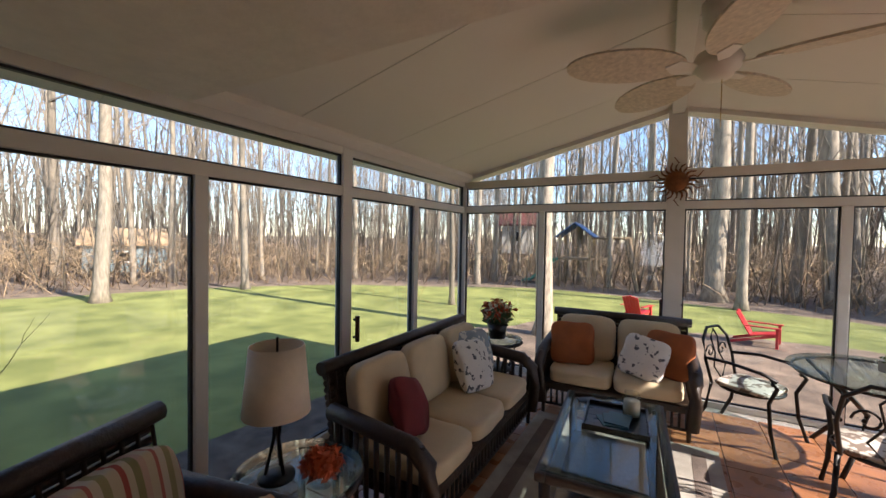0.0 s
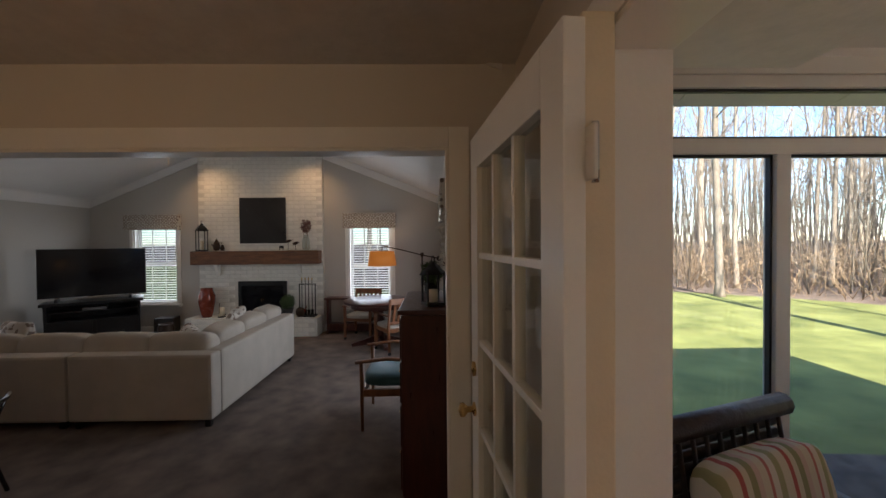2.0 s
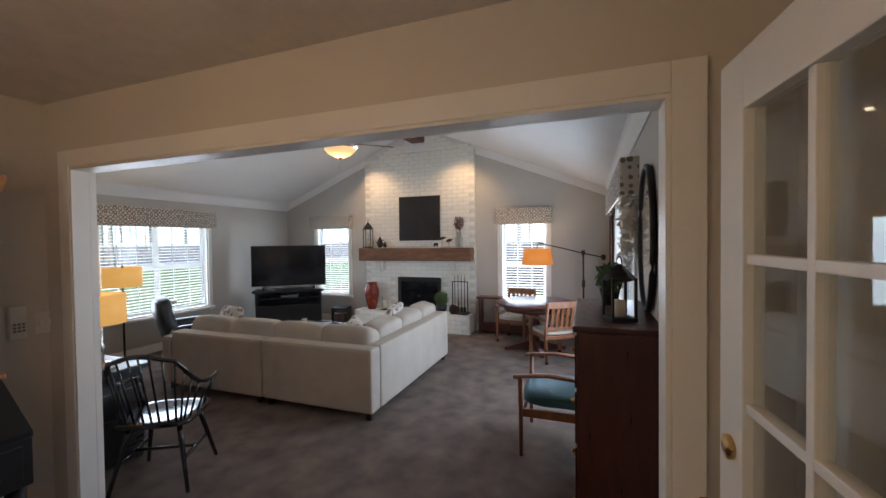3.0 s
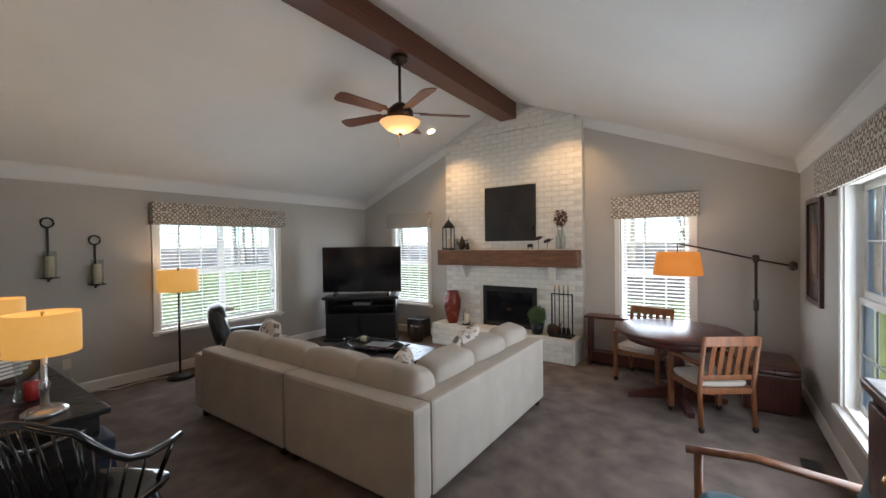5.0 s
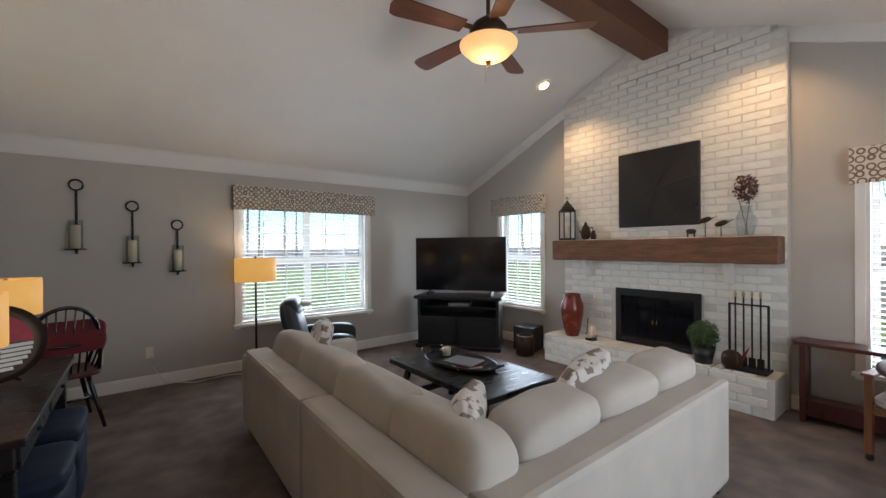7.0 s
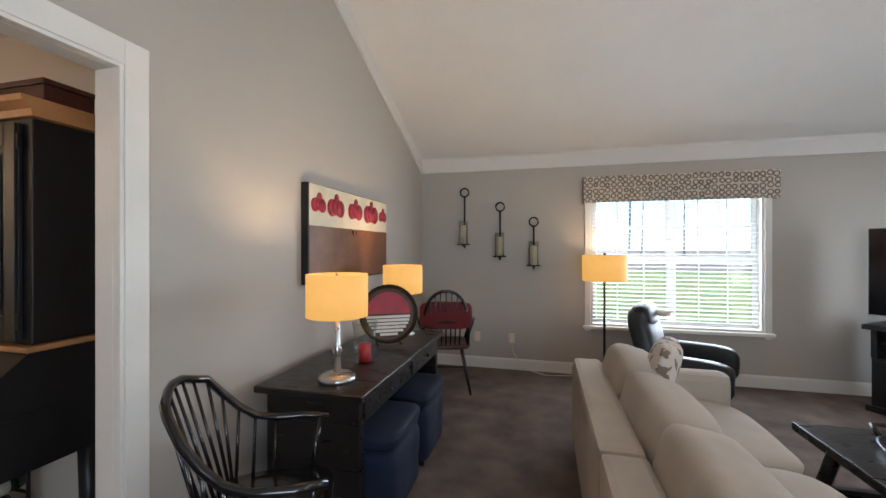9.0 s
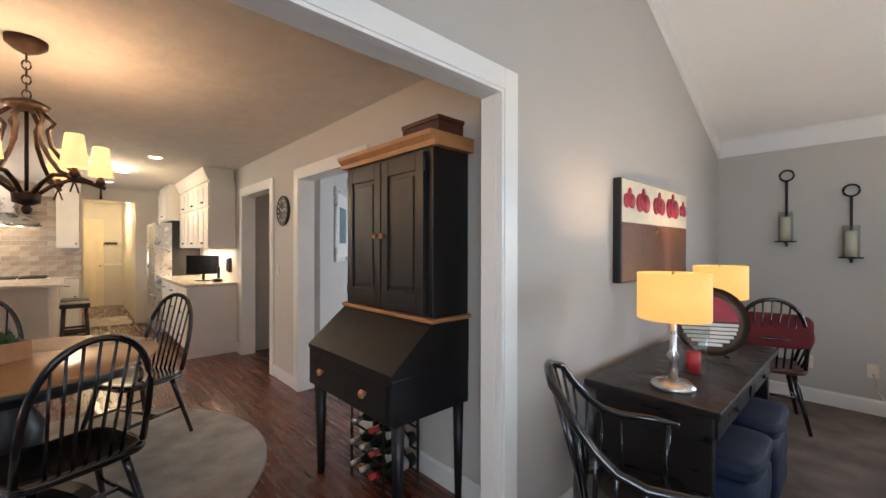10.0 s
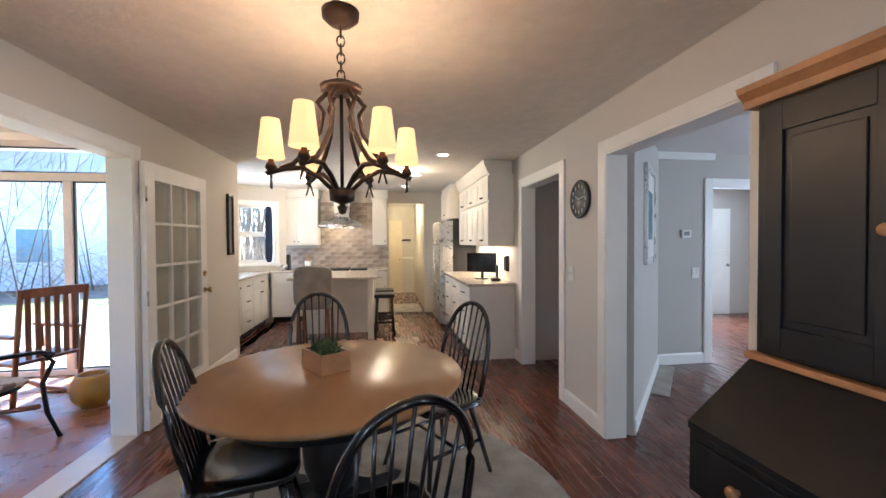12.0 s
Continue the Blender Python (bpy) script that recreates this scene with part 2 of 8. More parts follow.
def cushion(bm, cx, cy, cz, sx, sy, sz, power=4.0, seg=10, sag=0.0, m=None):
    """A soft pad: a cube drawn towards a rounded block, with a slight unevenness."""
    start = len(bm.verts)
    made = bmesh.ops.create_cube(bm, size=2.0)["verts"]
    es = list({e for v in made for e in v.link_edges})
    bmesh.ops.subdivide_edges(bm, edges=es, cuts=seg, use_grid_fill=True)
    bm.verts.ensure_lookup_table()
    for v in bm.verts[start:]:
        p = v.co.copy()
        k = (abs(p.x) ** power + abs(p.y) ** power + abs(p.z) ** power) ** (1 / power)
        p /= k
        n = noise.noise(Vector((p.x * 2 + cx * 7, p.y * 2 + cy * 7, p.z * 2 + cz * 3)))
        p *= 1 + 0.03 * n
        p = Vector((p.x * sx / 2, p.y * sy / 2, p.z * sz / 2 - sag * (1 - p.x * p.x) * (1 - p.y * p.y)))
        if m is not None:
            p = m @ p
        v.co = p + Vector((cx, cy, cz))
    for f in bm.faces:
        f.smooth = True
    return bm


def part(name, bm, material, parent=None, label=""):
    me = bpy.data.meshes.new(name)
    bm.to_mesh(me)
    bm.free()
    me.materials.append(M[material] if isinstance(material, str) else material)
    ob = new(name, me)
    ob.parent = parent
    if label:
        ob["label"] = label
    return ob


def B():
    return bmesh.new()


def boxpart(name, x0, y0, z0, x1, y1, z1, material, parent=None, bevel=0.004, label=""):
    return part(name, box(B(), x0, y0, z0, x1, y1, z1, bevel), material, parent, label)


def thing(name, label, category, m=None, group="", kind=""):
    ob = new(name)
    ob.empty_display_size = 0.1
    ob.matrix_world = m or Matrix()
    return tagged(ob, label, category, group, kind)


def setting(name, bm, material, label, category):
    return tagged(part(name, bm, material), label, category, "", "structure")


def slabs(axis, a, b, lo, hi, z1, holes, z0=0.0):
    """A wall across an axis (its faces at a and b), from lo to hi and up to z1, with holes (lo, hi, bottom, top)."""
    bm = B()
    us = sorted({lo, hi, *[h[0] for h in holes], *[h[1] for h in holes]})
    for u0, u1 in zip(us, us[1:]):
        cuts = sorted((h[2], h[3]) for h in holes if h[0] < (u0 + u1) / 2 < h[1])
        z = z0
        for c0, c1 in cuts + [(z1, z1)]:
            if c0 > z + 1e-4:
                if axis == "x":
                    box(bm, a, u0, z, b, u1, c0)
                else:
                    box(bm, u0, a, z, u1, b, c0)
            z = c1
    bmesh.ops.remove_doubles(bm, verts=bm.verts, dist=1e-5)
    return bm


# ---- large structure ----
LX0, LX1, LY0, LY1 = -8.45, -2.93, -6.80, -0.30      # living room
EAVE, RIDGE, RY = 2.45, 3.76, -3.62
DY0, DY1, DX0, DZ = -3.50, -0.10, -2.84, 2.42        # dining room
SX0, SX1, SY0, SY1 = -3.25, 1.95, 0.05, 5.15         # sunroom
SRX, SRZ, SEAVE = -0.65, 3.22, 2.575

# floors
setting("floor_living", box(B(), LX0 - 0.1, LY0 - 0.1, -0.12, LX1 + 0.05, LY1 + 0.1, 0.0), "carpet", "taupe cut-pile carpet over the living room floor", "carpet")
setting("floor_foyer", box(B(), LX1 + 0.05, -9.2, -0.12, 9.5, DY0 - 0.15, -0.004), "wood_floor", "dark red-brown hardwood foyer floor", "floor")
hard = setting("floor_dining", box(B(), LX1 + 0.05, DY0 - 0.15, -0.12, 9.5, 1.2, -0.006), "wood_floor", "dark red-brown hardwood floor of narrow planks", "floor")
sunf = setting("floor_sunroom", box(B(), SX0, 1.2, -0.14, SX1, SY1, -0.008), "grout", "orange-brown tiled sunroom floor", "floor")
sunf2 = setting("floor_sunroom_edge", box(B(), SX0, SY0, -0.003, SX1, 1.2, 0.002), "floor_tile", "orange-brown tiled sunroom floor edge", "floor")

# living room walls
gable = [(LY0, 0), (LY1, 0), (LY1, EAVE), (RY, RIDGE), (LY0, EAVE)]
S_WIN, N_WIN = (-6.52, -4.88, 0.55, 2.0), (-6.72, -4.72, 0.42, 2.0)
W_WIN1, W_WIN2 = (-6.02, -5.22, 0.54, 2.0), (-2.08, -1.28, 0.42, 2.0)
setting("wall_south", slabs("y", LY0 - 0.14, LY0, LX0 - 0.14, LX1 + 0.1, EAVE, [S_WIN]), "greige", "greige painted living room wall with a window", "wall")
setting("wall_north", slabs("y", LY1, LY1 + 0.14, LX0 - 0.14, LX1, EAVE, [N_WIN]), "greige", "greige painted living room wall with windows", "wall")
bm = slabs("x", LX0 - 0.14, LX0, LY0, LY1, EAVE, [W_WIN1, W_WIN2])
prism(bm, [(LY0, EAVE), (LY1, EAVE), (RY, RIDGE)], "x", LX0 - 0.14, LX0)
setting("wall_west", bm, "greige", "greige painted gable wall behind the fireplace", "wall")
OP0, OP1, OPZ = -3.25, -0.40, 2.05
bm = slabs("x", LX1, LX1 + 0.05, LY0, LY1, EAVE, [(OP0, OP1, 0, OPZ)])
prism(bm, [(LY0, EAVE), (LY1, EAVE), (RY, RIDGE)], "x", LX1, LX1 + 0.05)
setting("wall_east", bm, "greige", "greige gable wall with a wide cased opening", "wall")
setting("wall_dining_west", slabs("x", LX1 + 0.05, DX0, DY0, DY1, DZ, [(OP0, OP1, 0, OPZ)]), "cream", "warm grey dining room wall around the cased opening", "wall")
for nm, ya, za, yb, zb in (("ceiling_south", LY0 - 0.14, EAVE - 0.06, RY, RIDGE), ("ceiling_north", RY, RIDGE, LY1 + 0.14, EAVE - 0.06)):
    setting(nm, prism(B(), [(ya, za), (yb, zb), (yb, zb + 0.12), (ya, za + 0.12)], "x", LX0 - 0.14, LX1 + 0.1), "ceil", "sloping white painted living room ceiling", "ceiling")
# crown boards
for y, d in ((LY0, 1), (LY1, -1)):
    setting("trim_crown", prism(B(), [(y, 2.31), (y + d * 0.012, 2.31), (y + d * 0.02, 2.33), (y + d * 0.05, 2.45), (y + d * 0.07, 2.475), (y, 2.475)], "x", LX0, LX1), "ceil", "wide cream crown board at the top of the wall", "trim")
slope = (RIDGE - EAVE) / (RY - LY0)
for x, d in ((LX0, 1), (LX1, -1)):
    for y0, y1 in ((LY0, RY), (LY1, RY)):
        z0 = EAVE
        setting("trim_rake", prism(B(), [(y0, z0 - 0.14), (y1, RIDGE - 0.14), (y1, RIDGE + 0.02), (y0, z0 + 0.02)], "x", min(x, x + d * 0.025), max(x, x + d * 0.025)), "ceil", "cream board that follows the ceiling slope", "trim")
setting("ceiling_beam", box(B(), LX0 + 0.02, RY - 0.13, 3.47, LX1 - 0.02, RY + 0.13, RIDGE - 0.01, 0.006), "beam", "dark stained timber ridge beam", "beam")

# dining and kitchen shell
FR0, FR1 = -1.95, 0.31                                # french door opening
setting("wall_dining_north", slabs("y", DY1, SY0, LX1 + 0.05, 2.3, DZ, [(FR0, FR1, 0, 2.06)]), "cream", "warm grey dining wall with a wide french door opening", "wall")
setting("wall_dining_south", slabs("y", DY0 - 0.14, DY0, LX1 + 0.05, 6.0, DZ, [(-1.41, -0.265, 0, 2.05), (0.475, 1.48, 0, 2.05)]), "cream", "warm grey dining wall with two cased openings", "wall")
setting("ceiling_dining", box(B(), LX1 + 0.05, DY0 - 0.14, DZ, 9.5, 1.2, DZ + 0.1), "stipple", "stippled off-white dining and kitchen ceiling", "ceiling")
setting("wall_kitchen_return", box(B(), 2.3, DY1, 0, 2.42, 0.62, DZ), "cream", "short warm grey return wall", "wall")
setting("wall_kitchen_north", slabs("y", 0.72, 0.86, 2.3, 4.2, DZ, [(2.75, 3.85, 1.05, 2.1)]), "cream", "warm grey kitchen wall with a window over the sink", "wall")


def rot_at(x, y, deg):
    return pose(x, y, 0, 0, 0, deg)


def placed(ob, m):
    ob.matrix_world = m
    return ob


# angled bay wall with its window, then the cooker wall, the hall and the foyer
AW = rot_at(4.2, 0.72, -62)
placed(setting("wall_kitchen_bay", slabs("y", 0, 0.12, 0, 0.98, DZ, [(0.18, 0.80, 1.05, 2.1)]), "cream", "angled warm grey kitchen wall with a narrow window", "wall"), AW)
setting("wall_kitchen_east", slabs("x", 5.05, 5.19, -3.64, 0.1, DZ, [(-2.72, -2.0, 0, 2.2)]), "cream", "kitchen wall behind the range", "wall")
for y in (-2.80, -1.95):
    setting("wall_hall", box(B(), 5.19, y - 0.05, 0, 8.3, y + 0.05, DZ), "cream", "warm hall wall", "wall")
setting("wall_hall_end", box(B(), 8.3, -3.2, 0, 8.4, -1.5, DZ), "cream", "pale yellow wall at the end of the hall", "wall")
bm = B()
placed(setting("wall_foyer_angled", box(bm, 0, -0.1, 0, 1.93, 0, DZ), "greige", "greige angled foyer wall", "wall"), rot_at(-0.2, -3.64, -41.5))
setting("wall_foyer", slabs("x", 1.2, 1.3, -7.2, -4.92, DZ, [(-7.0, -5.68, 0, 2.05)]), "greige", "greige foyer wall with a cased opening", "wall")
setting("wall_foyer_end", box(B(), 3.9, -9.2, 0, 4.05, -4.9, DZ), "greige", "greige entry wall around the front door", "wall")
setting("wall_foyer_back", box(B(), -2.91, -9.2, 0, 3.9, -9.1, DZ), "greige", "greige wall closing the foyer", "wall")
setting("wall_foyer_side", box(B(), -2.9, -9.1, 0, -2.8, -6.9, DZ), "greige", "greige wall at the side of the foyer", "wall")
setting("wall_foyer_side", box(B(), 1.3, -5.0, 0, 3.9, -4.9, DZ), "greige", "greige wall at the side of the entry", "wall")
setting("ceiling_foyer", box(B(), -2.9, -9.2, DZ, 4.05, DY0 - 0.14, DZ + 0.1), "ceil", "white foyer ceiling", "ceiling")
setting("wall_closet", box(B(), 0.3, -4.15, 0, 1.7, -4.05, DZ), "greige", "greige wall behind the closet opening", "wall")
for x in (0.3, 1.6):
    setting("wall_closet_side", box(B(), x, -4.05, 0, x + 0.1, DY0 - 0.14, DZ), "greige", "greige side wall of the closet recess", "wall")
setting("wall_foyer_gap", box(B(), 1.3, -4.2, 0, 5.2, -4.1, DZ), "greige", "greige wall closing off the rooms behind", "wall")


def casing(axis, face, out, lo, hi, top, jamb, w=0.09, name="trim_casing"):
    """Door casing on a wall face, with the lining of the opening through to jamb."""
    bm = B()
    def bx(u0, u1, z0, z1, a, b):
        a, b = min(a, b), max(a, b)
        (box(bm, a, u0, z0, b, u1, z1, 0.003) if axis == "x" else box(bm, u0, a, z0, u1, b, z1, 0.003))
    o = face + out * 0.018
    bx(lo - w, lo, 0, top + w, face, o)
    bx(hi, hi + w, 0, top + w, face, o)
    bx(lo, hi, top, top + w, face, o)
    bx(lo, lo + 0.015, 0, top, o - out * 0.004, jamb)
    bx(hi - 0.015, hi, 0, top, o - out * 0.004, jamb)
    bx(lo + 0.015, hi - 0.015, top - 0.015, top, o - out * 0.004, jamb)
    return setting(name, bm, "white", "white painted door casing and jamb", "trim")


casing("x", DX0, 1, OP0, OP1, OPZ, LX1 + 0.02)
casing("x", LX1, -1, OP0, OP1, OPZ, LX1 + 0.02)
casing("y", DY0, 1, -1.41, -0.265, 2.05, DY0 - 0.15)
casing("y", DY0, 1, 0.475, 1.48, 2.05, DY0 - 0.15)
casing("y", DY1, -1, FR0, FR1, 2.06, SY0 + 0.01)
casing("x", 1.2, -1, -7.0, -5.68, 2.05, 1.31)


def baseboard(x0, y0, x1, y1, t=0.014, h=0.125, side=1):
    d = Vector((x1 - x0, y1 - y0, 0))
    L, a = d.length, math.degrees(math.atan2(d.y, d.x))
    bm = prism(B(), [(0, 0), (side * t, 0), (side * t, h - 0.02), (side * t * 0.5, h), (0, h)], "x", 0, L)
    placed(setting("baseboard", bm, "white", "white painted baseboard with an eased top edge", "baseboard"), rot_at(x0, y0, a))


baseboard(LX0, LY0, LX1, LY0)
baseboard(LX1, LY1, LX0, LY1)
baseboard(LX0, -2.53, LX0, LY0, side=1)
baseboard(LX0, LY1, LX0, -2.53)
baseboard(LX1, LY0, LX1, OP0 - 0.09)
baseboard(DX0, DY0, -1.5, DY0)
baseboard(-0.175, DY0, 0.385, DY0)
baseboard(1.57, DY0, 1.74, DY0)
baseboard(2.3, DY1, FR1 + 0.09, DY1)
baseboard(FR0 - 0.09, DY1, DX0, DY1)
baseboard(DX0, OP0 - 0.09, DX0, DY0)
baseboard(1.2, -5.59, 1.2, -4.92)
AF = rot_at(-0.2, -3.64, -41.5)
bb = prism(B(), [(0, 0), (-0.014, 0), (-0.014, 0.1), (-0.007, 0.12), (0, 0.12)], "x", 0.02, 1.9)
placed(setting("baseboard", bb, "white", "white baseboard along the angled foyer wall", "baseboard"), rot_at(-0.2, -3.64, -41.5) @ pose(0, -0.102, 0))


# windows with double-hung sashes and slatted blinds; built facing -y, the room at y < 0
def room_window(idx, m, w, h, sashes, blind=True, bars=True):
    """m: the pose of the opening's lower left corner on the room's face of the wall."""
    win = thing(f"window_{idx}", "white double-hung window with muntins" + (" and a raised slat blind" if blind else ""), "window", m, kind="structure")
    fr = B()
    for x0, x1, z0, z1 in ((-0.06, 0, -0.06, h + 0.06), (w, w + 0.06, -0.06, h + 0.06), (0, w, h, h + 0.06)):
        box(fr, x0, -0.018, z0, x1, 0.0, z1, 0.003)
    for x0, x1, z0, z1 in ((0, 0.025, 0, h), (w - 0.025, w, 0, h), (0.025, w - 0.025, h - 0.025, h), (0.025, w - 0.025, 0, 0.025)):
        box(fr, x0, 0.0, z0, x1, 0.14, z1)
    part("window_frame", fr, "white", win)
    part("window_sill", box(B(), -0.08, -0.05, -0.035, w + 0.08, 0.02, 0, 0.006), "white", win)
    sw = (w - 0.05) / sashes
    for i in range(sashes):
        x0 = 0.025 + i * sw
        for j in range(2):
            z0, z1 = 0.025 + j * (h - 0.05) / 2, 0.025 + (j + 1) * (h - 0.05) / 2
            y = 0.07 if j == 0 else 0.095
            sb = B()
            for a, b, c, d in ((x0, x0 + 0.045, z0, z1), (x0 + sw - 0.045, x0 + sw, z0, z1), (x0 + 0.045, x0 + sw - 0.045, z0, z0 + 0.045), (x0 + 0.045, x0 + sw - 0.045, z1 - 0.045, z1)):
                box(sb, a, y, c, b, y + 0.025, d, 0.002)
            if bars:
                for k in (1, 2):
                    xx = x0 + sw * k / 3
                    box(sb, xx - 0.006, y + 0.006, z0 + 0.045, xx + 0.006, y + 0.016, z1 - 0.045)
                zz = (z0 + z1) / 2
                box(sb, x0 + 0.045, y + 0.005, zz - 0.006, x0 + sw - 0.045, y + 0.015, zz + 0.006)
            sash = part("sash", sb, "white", win)
            # living room panes take the darkened glass that lowers the outdoor brightness
            pane = part("pane", box(B(), x0 + 0.04, y + 0.009, z0 + 0.04, x0 + sw - 0.04, y + 0.013, z1 - 0.04), "dimmed_glass" if idx < 5 else "glass", sash)
            pane.visible_shadow = False
    if blind:
        bl = part("blind_rail", box(B(), 0.03, 0.02, h - 0.06, w - 0.03, 0.06, h - 0.025, 0.003), "slat", win)
        me = None
        n = int((h - 0.1) / 0.045)
        for k in range(n):
            if me is None:
                s0 = part("slat", box(B(), 0.03, -0.022, -0.0012, w - 0.03, 0.022, 0.0012), "slat", bl)
                me = s0.data
            else:
                s0 = new("slat", me)
                s0.parent = bl
            s0.matrix_local = pose(0, 0.04, h - 0.08 - 0.045 * k, 8, 0, 0)
        part("bottom_rail", box(B(), 0.03, 0.025, h - 0.09 - 0.045 * n, w - 0.03, 0.055, h - 0.07 - 0.045 * n, 0.004), "slat", win)
    return win


room_window(1, pose(S_WIN[1], LY0, S_WIN[2], 0, 0, 180), S_WIN[1] - S_WIN[0], S_WIN[3] - S_WIN[2], 2)
room_window(2, pose(LX0, W_WIN1[0], W_WIN1[2], 0, 0, 90), 0.8, W_WIN1[3] - W_WIN1[2], 1)
room_window(3, pose(LX0, W_WIN2[0], W_WIN2[2], 0, 0, 90), 0.8, W_WIN2[3] - W_WIN2[2], 1)
room_window(4, pose(N_WIN[0], LY1, N_WIN[2]), 2.0, N_WIN[3] - N_WIN[2], 2, blind=False)
room_window(5, pose(2.75, 0.72, 1.05), 1.1, 1.05, 1, blind=False, bars=False)
room_window(6, AW @ pose(0.18, 0, 1.05), 0.62, 1.05, 1, blind=False, bars=False)

# ---- sunroom shell: aluminium frames, glass and panelled roof ----
setting("wall_house_back", box(box(B(), SX0, SY0, DZ + 0.1, SX1 + 3, SY0 + 0.02, 3.5), SX0, SY0 - 0.02, 0, LX1 + 0.048, SY0, DZ + 0.1), "panel", "pale house wall above the sunroom doors", "wall")


def glazed_wall(name, label, m, uprights, rails, panes, depth=0.09):
    """uprights: (x0, x1, z0, z1); rails the same; panes: (x0, x1, z0, z1)."""
    w = thing(name, label, "glazed wall", m, kind="structure")
    for x0, x1, z0, z1 in uprights:
        part("post", box(B(), x0, -depth / 2, z0, x1, depth / 2, z1, 0.006), "alu", w)
    for x0, x1, z0, z1 in rails:
        part("rail", box(B(), x0, -depth / 2 + 0.004, z0, x1, depth / 2 - 0.004, z1, 0.005), "alu", w)
    for x0, x1, z0, z1 in panes:
        g = B()
        for a, b, c, d in ((x0, x0 + 0.014, z0, z1), (x1 - 0.014, x1, z0, z1), (x0, x1, z0, z0 + 0.014), (x0, x1, z1 - 0.014, z1)):
            box(g, a, -0.016, c, b, 0.016, d)
        s = part("gasket", g, "seal", w)
        p = part("pane", box(B(), x0 + 0.012, -0.003, z0 + 0.012, x1 - 0.012, 0.003, z1 - 0.012), "glass", s)
        p.visible_shadow = False
    return w


HEAD = 2.10
L = SY1 - SY0
# west wall runs along +y: local x = y - SY0
def west(u):
    return u - SY0


ups = [(0, 0.05, 0, 2.55), (west(1.405), west(1.486), 0.06, HEAD), (west(2.658), west(2.774), 0.06, 2.55), (west(3.795), west(3.876), 0.06, HEAD), (L - 0.10, L, 0, 2.55)]
rls = [(0.05, L - 0.1, 0, 0.06), (0.05, west(2.658), HEAD, HEAD + 0.085), (west(2.774), L - 0.1, HEAD, HEAD + 0.085), (0.05, west(2.658), 2.46, 2.55), (west(2.774), L - 0.1, 2.46, 2.55)]
pns = [(0.05, west(1.405), 0.06, HEAD), (west(1.486), west(2.658), 0.06, HEAD), (west(2.774), west(3.795), 0.06, HEAD), (west(3.876), L - 0.1, 0.06, HEAD), (0.05, west(2.658), HEAD + 0.085, 2.46), (west(2.774), L - 0.1, HEAD + 0.085, 2.46)]
glazed_wall("wall_sunroom_west", "light grey aluminium glazed wall with sliding doors and transoms", pose(SX0, SY0, 0, 0, 0, 90), ups, rls, pns)
glazed_wall("wall_sunroom_east", "light grey aluminium glazed wall with sliding doors and transoms", pose(SX1, SY0, 0, 0, 0, 90), ups, rls, pns)
W = SX1 - SX0
RU = SRX - SX0


def roof_z(u):
    return SEAVE + (SRZ - SEAVE) * (u / RU if u < RU else (W - u) / (W - RU))


g1, g2 = 1.137, RU + 1.37
ups = [(0.0, 0.06, 0, 2.55), (g1 - 0.035, g1 + 0.035, 0.06, HEAD), (RU - 0.09, RU + 0.09, 0.0, 3.18), (g2 - 0.04, g2 + 0.04, 0.06, HEAD), (W - 0.06, W, 0, 2.55)]
rls = []
for a, b in ((0.06, RU - 0.09), (RU + 0.09, W - 0.06)):
    rls += [(a, b, 0, 0.06), (a, b, HEAD, HEAD + 0.085), (a, b, 2.435, 2.53)]
pns = [(0.06, g1 - 0.035, 0.06, HEAD), (g1 + 0.035, RU - 0.09, 0.06, HEAD), (RU + 0.09, g2 - 0.04, 0.06, HEAD), (g2 + 0.04, W - 0.06, 0.06, HEAD), (0.06, RU - 0.09, HEAD + 0.085, 2.435), (RU + 0.09, W - 0.06, HEAD + 0.085, 2.435)]
gw = glazed_wall("wall_sunroom_gable", "aluminium glazed gable wall with triangular top panes", pose(SX0, SY1 - 0.05, 0), ups, rls, pns)
for a, b, za, zb in ((0.06, RU - 0.09, roof_z(0.06), roof_z(RU - 0.09)), (RU + 0.09, W - 0.06, roof_z(RU + 0.09), roof_z(W - 0.06))):
    part("rail", prism(B(), [(a, za - 0.05), (b, zb - 0.05), (b, zb + 0.02), (a, za + 0.02)], "y", -0.04, 0.04), "alu", gw)
    p = part("pane", prism(B(), [(a, 2.53), (b, 2.53), (b, zb - 0.05), (a, max(za - 0.05, 2.535))], "y", -0.003, 0.003), "glass", gw)
    p.visible_shadow = False
for sgn, xa, xb in ((1, SX0 - 0.35, SRX), (-1, SX1 + 0.35, SRX)):
    k = (SRZ - SEAVE) / abs(SRX - (SX0 if sgn > 0 else SX1))
    za = SEAVE - 0.35 * k
    bm = B()
    y, step = SY0, 1.02
    while y < SY1 + 0.2:
        y1 = min(y + step, SY1 + 0.3)
        prism(bm, [(xa, za), (xb, SRZ), (xb, SRZ + 0.12), (xa, za + 0.12)], "y", y + 0.004, y1 - 0.004)
        y = y1
    prism(bm, [(xa, za + 0.012), (xb, SRZ + 0.012), (xb, SRZ + 0.10), (xa, za + 0.10)], "y", SY0, SY1 + 0.29)
    setting("ceiling_sunroom", bm, "panel", "off-white insulated roof panels with dark seams", "ceiling")
setting("trim_ridge_beam", box(B(), SRX - 0.06, SY0, SRZ - 0.09, SRX + 0.06, SY1 - 0.1, SRZ + 0.02, 0.006), "alu", "light grey ridge beam of the sunroom", "trim")
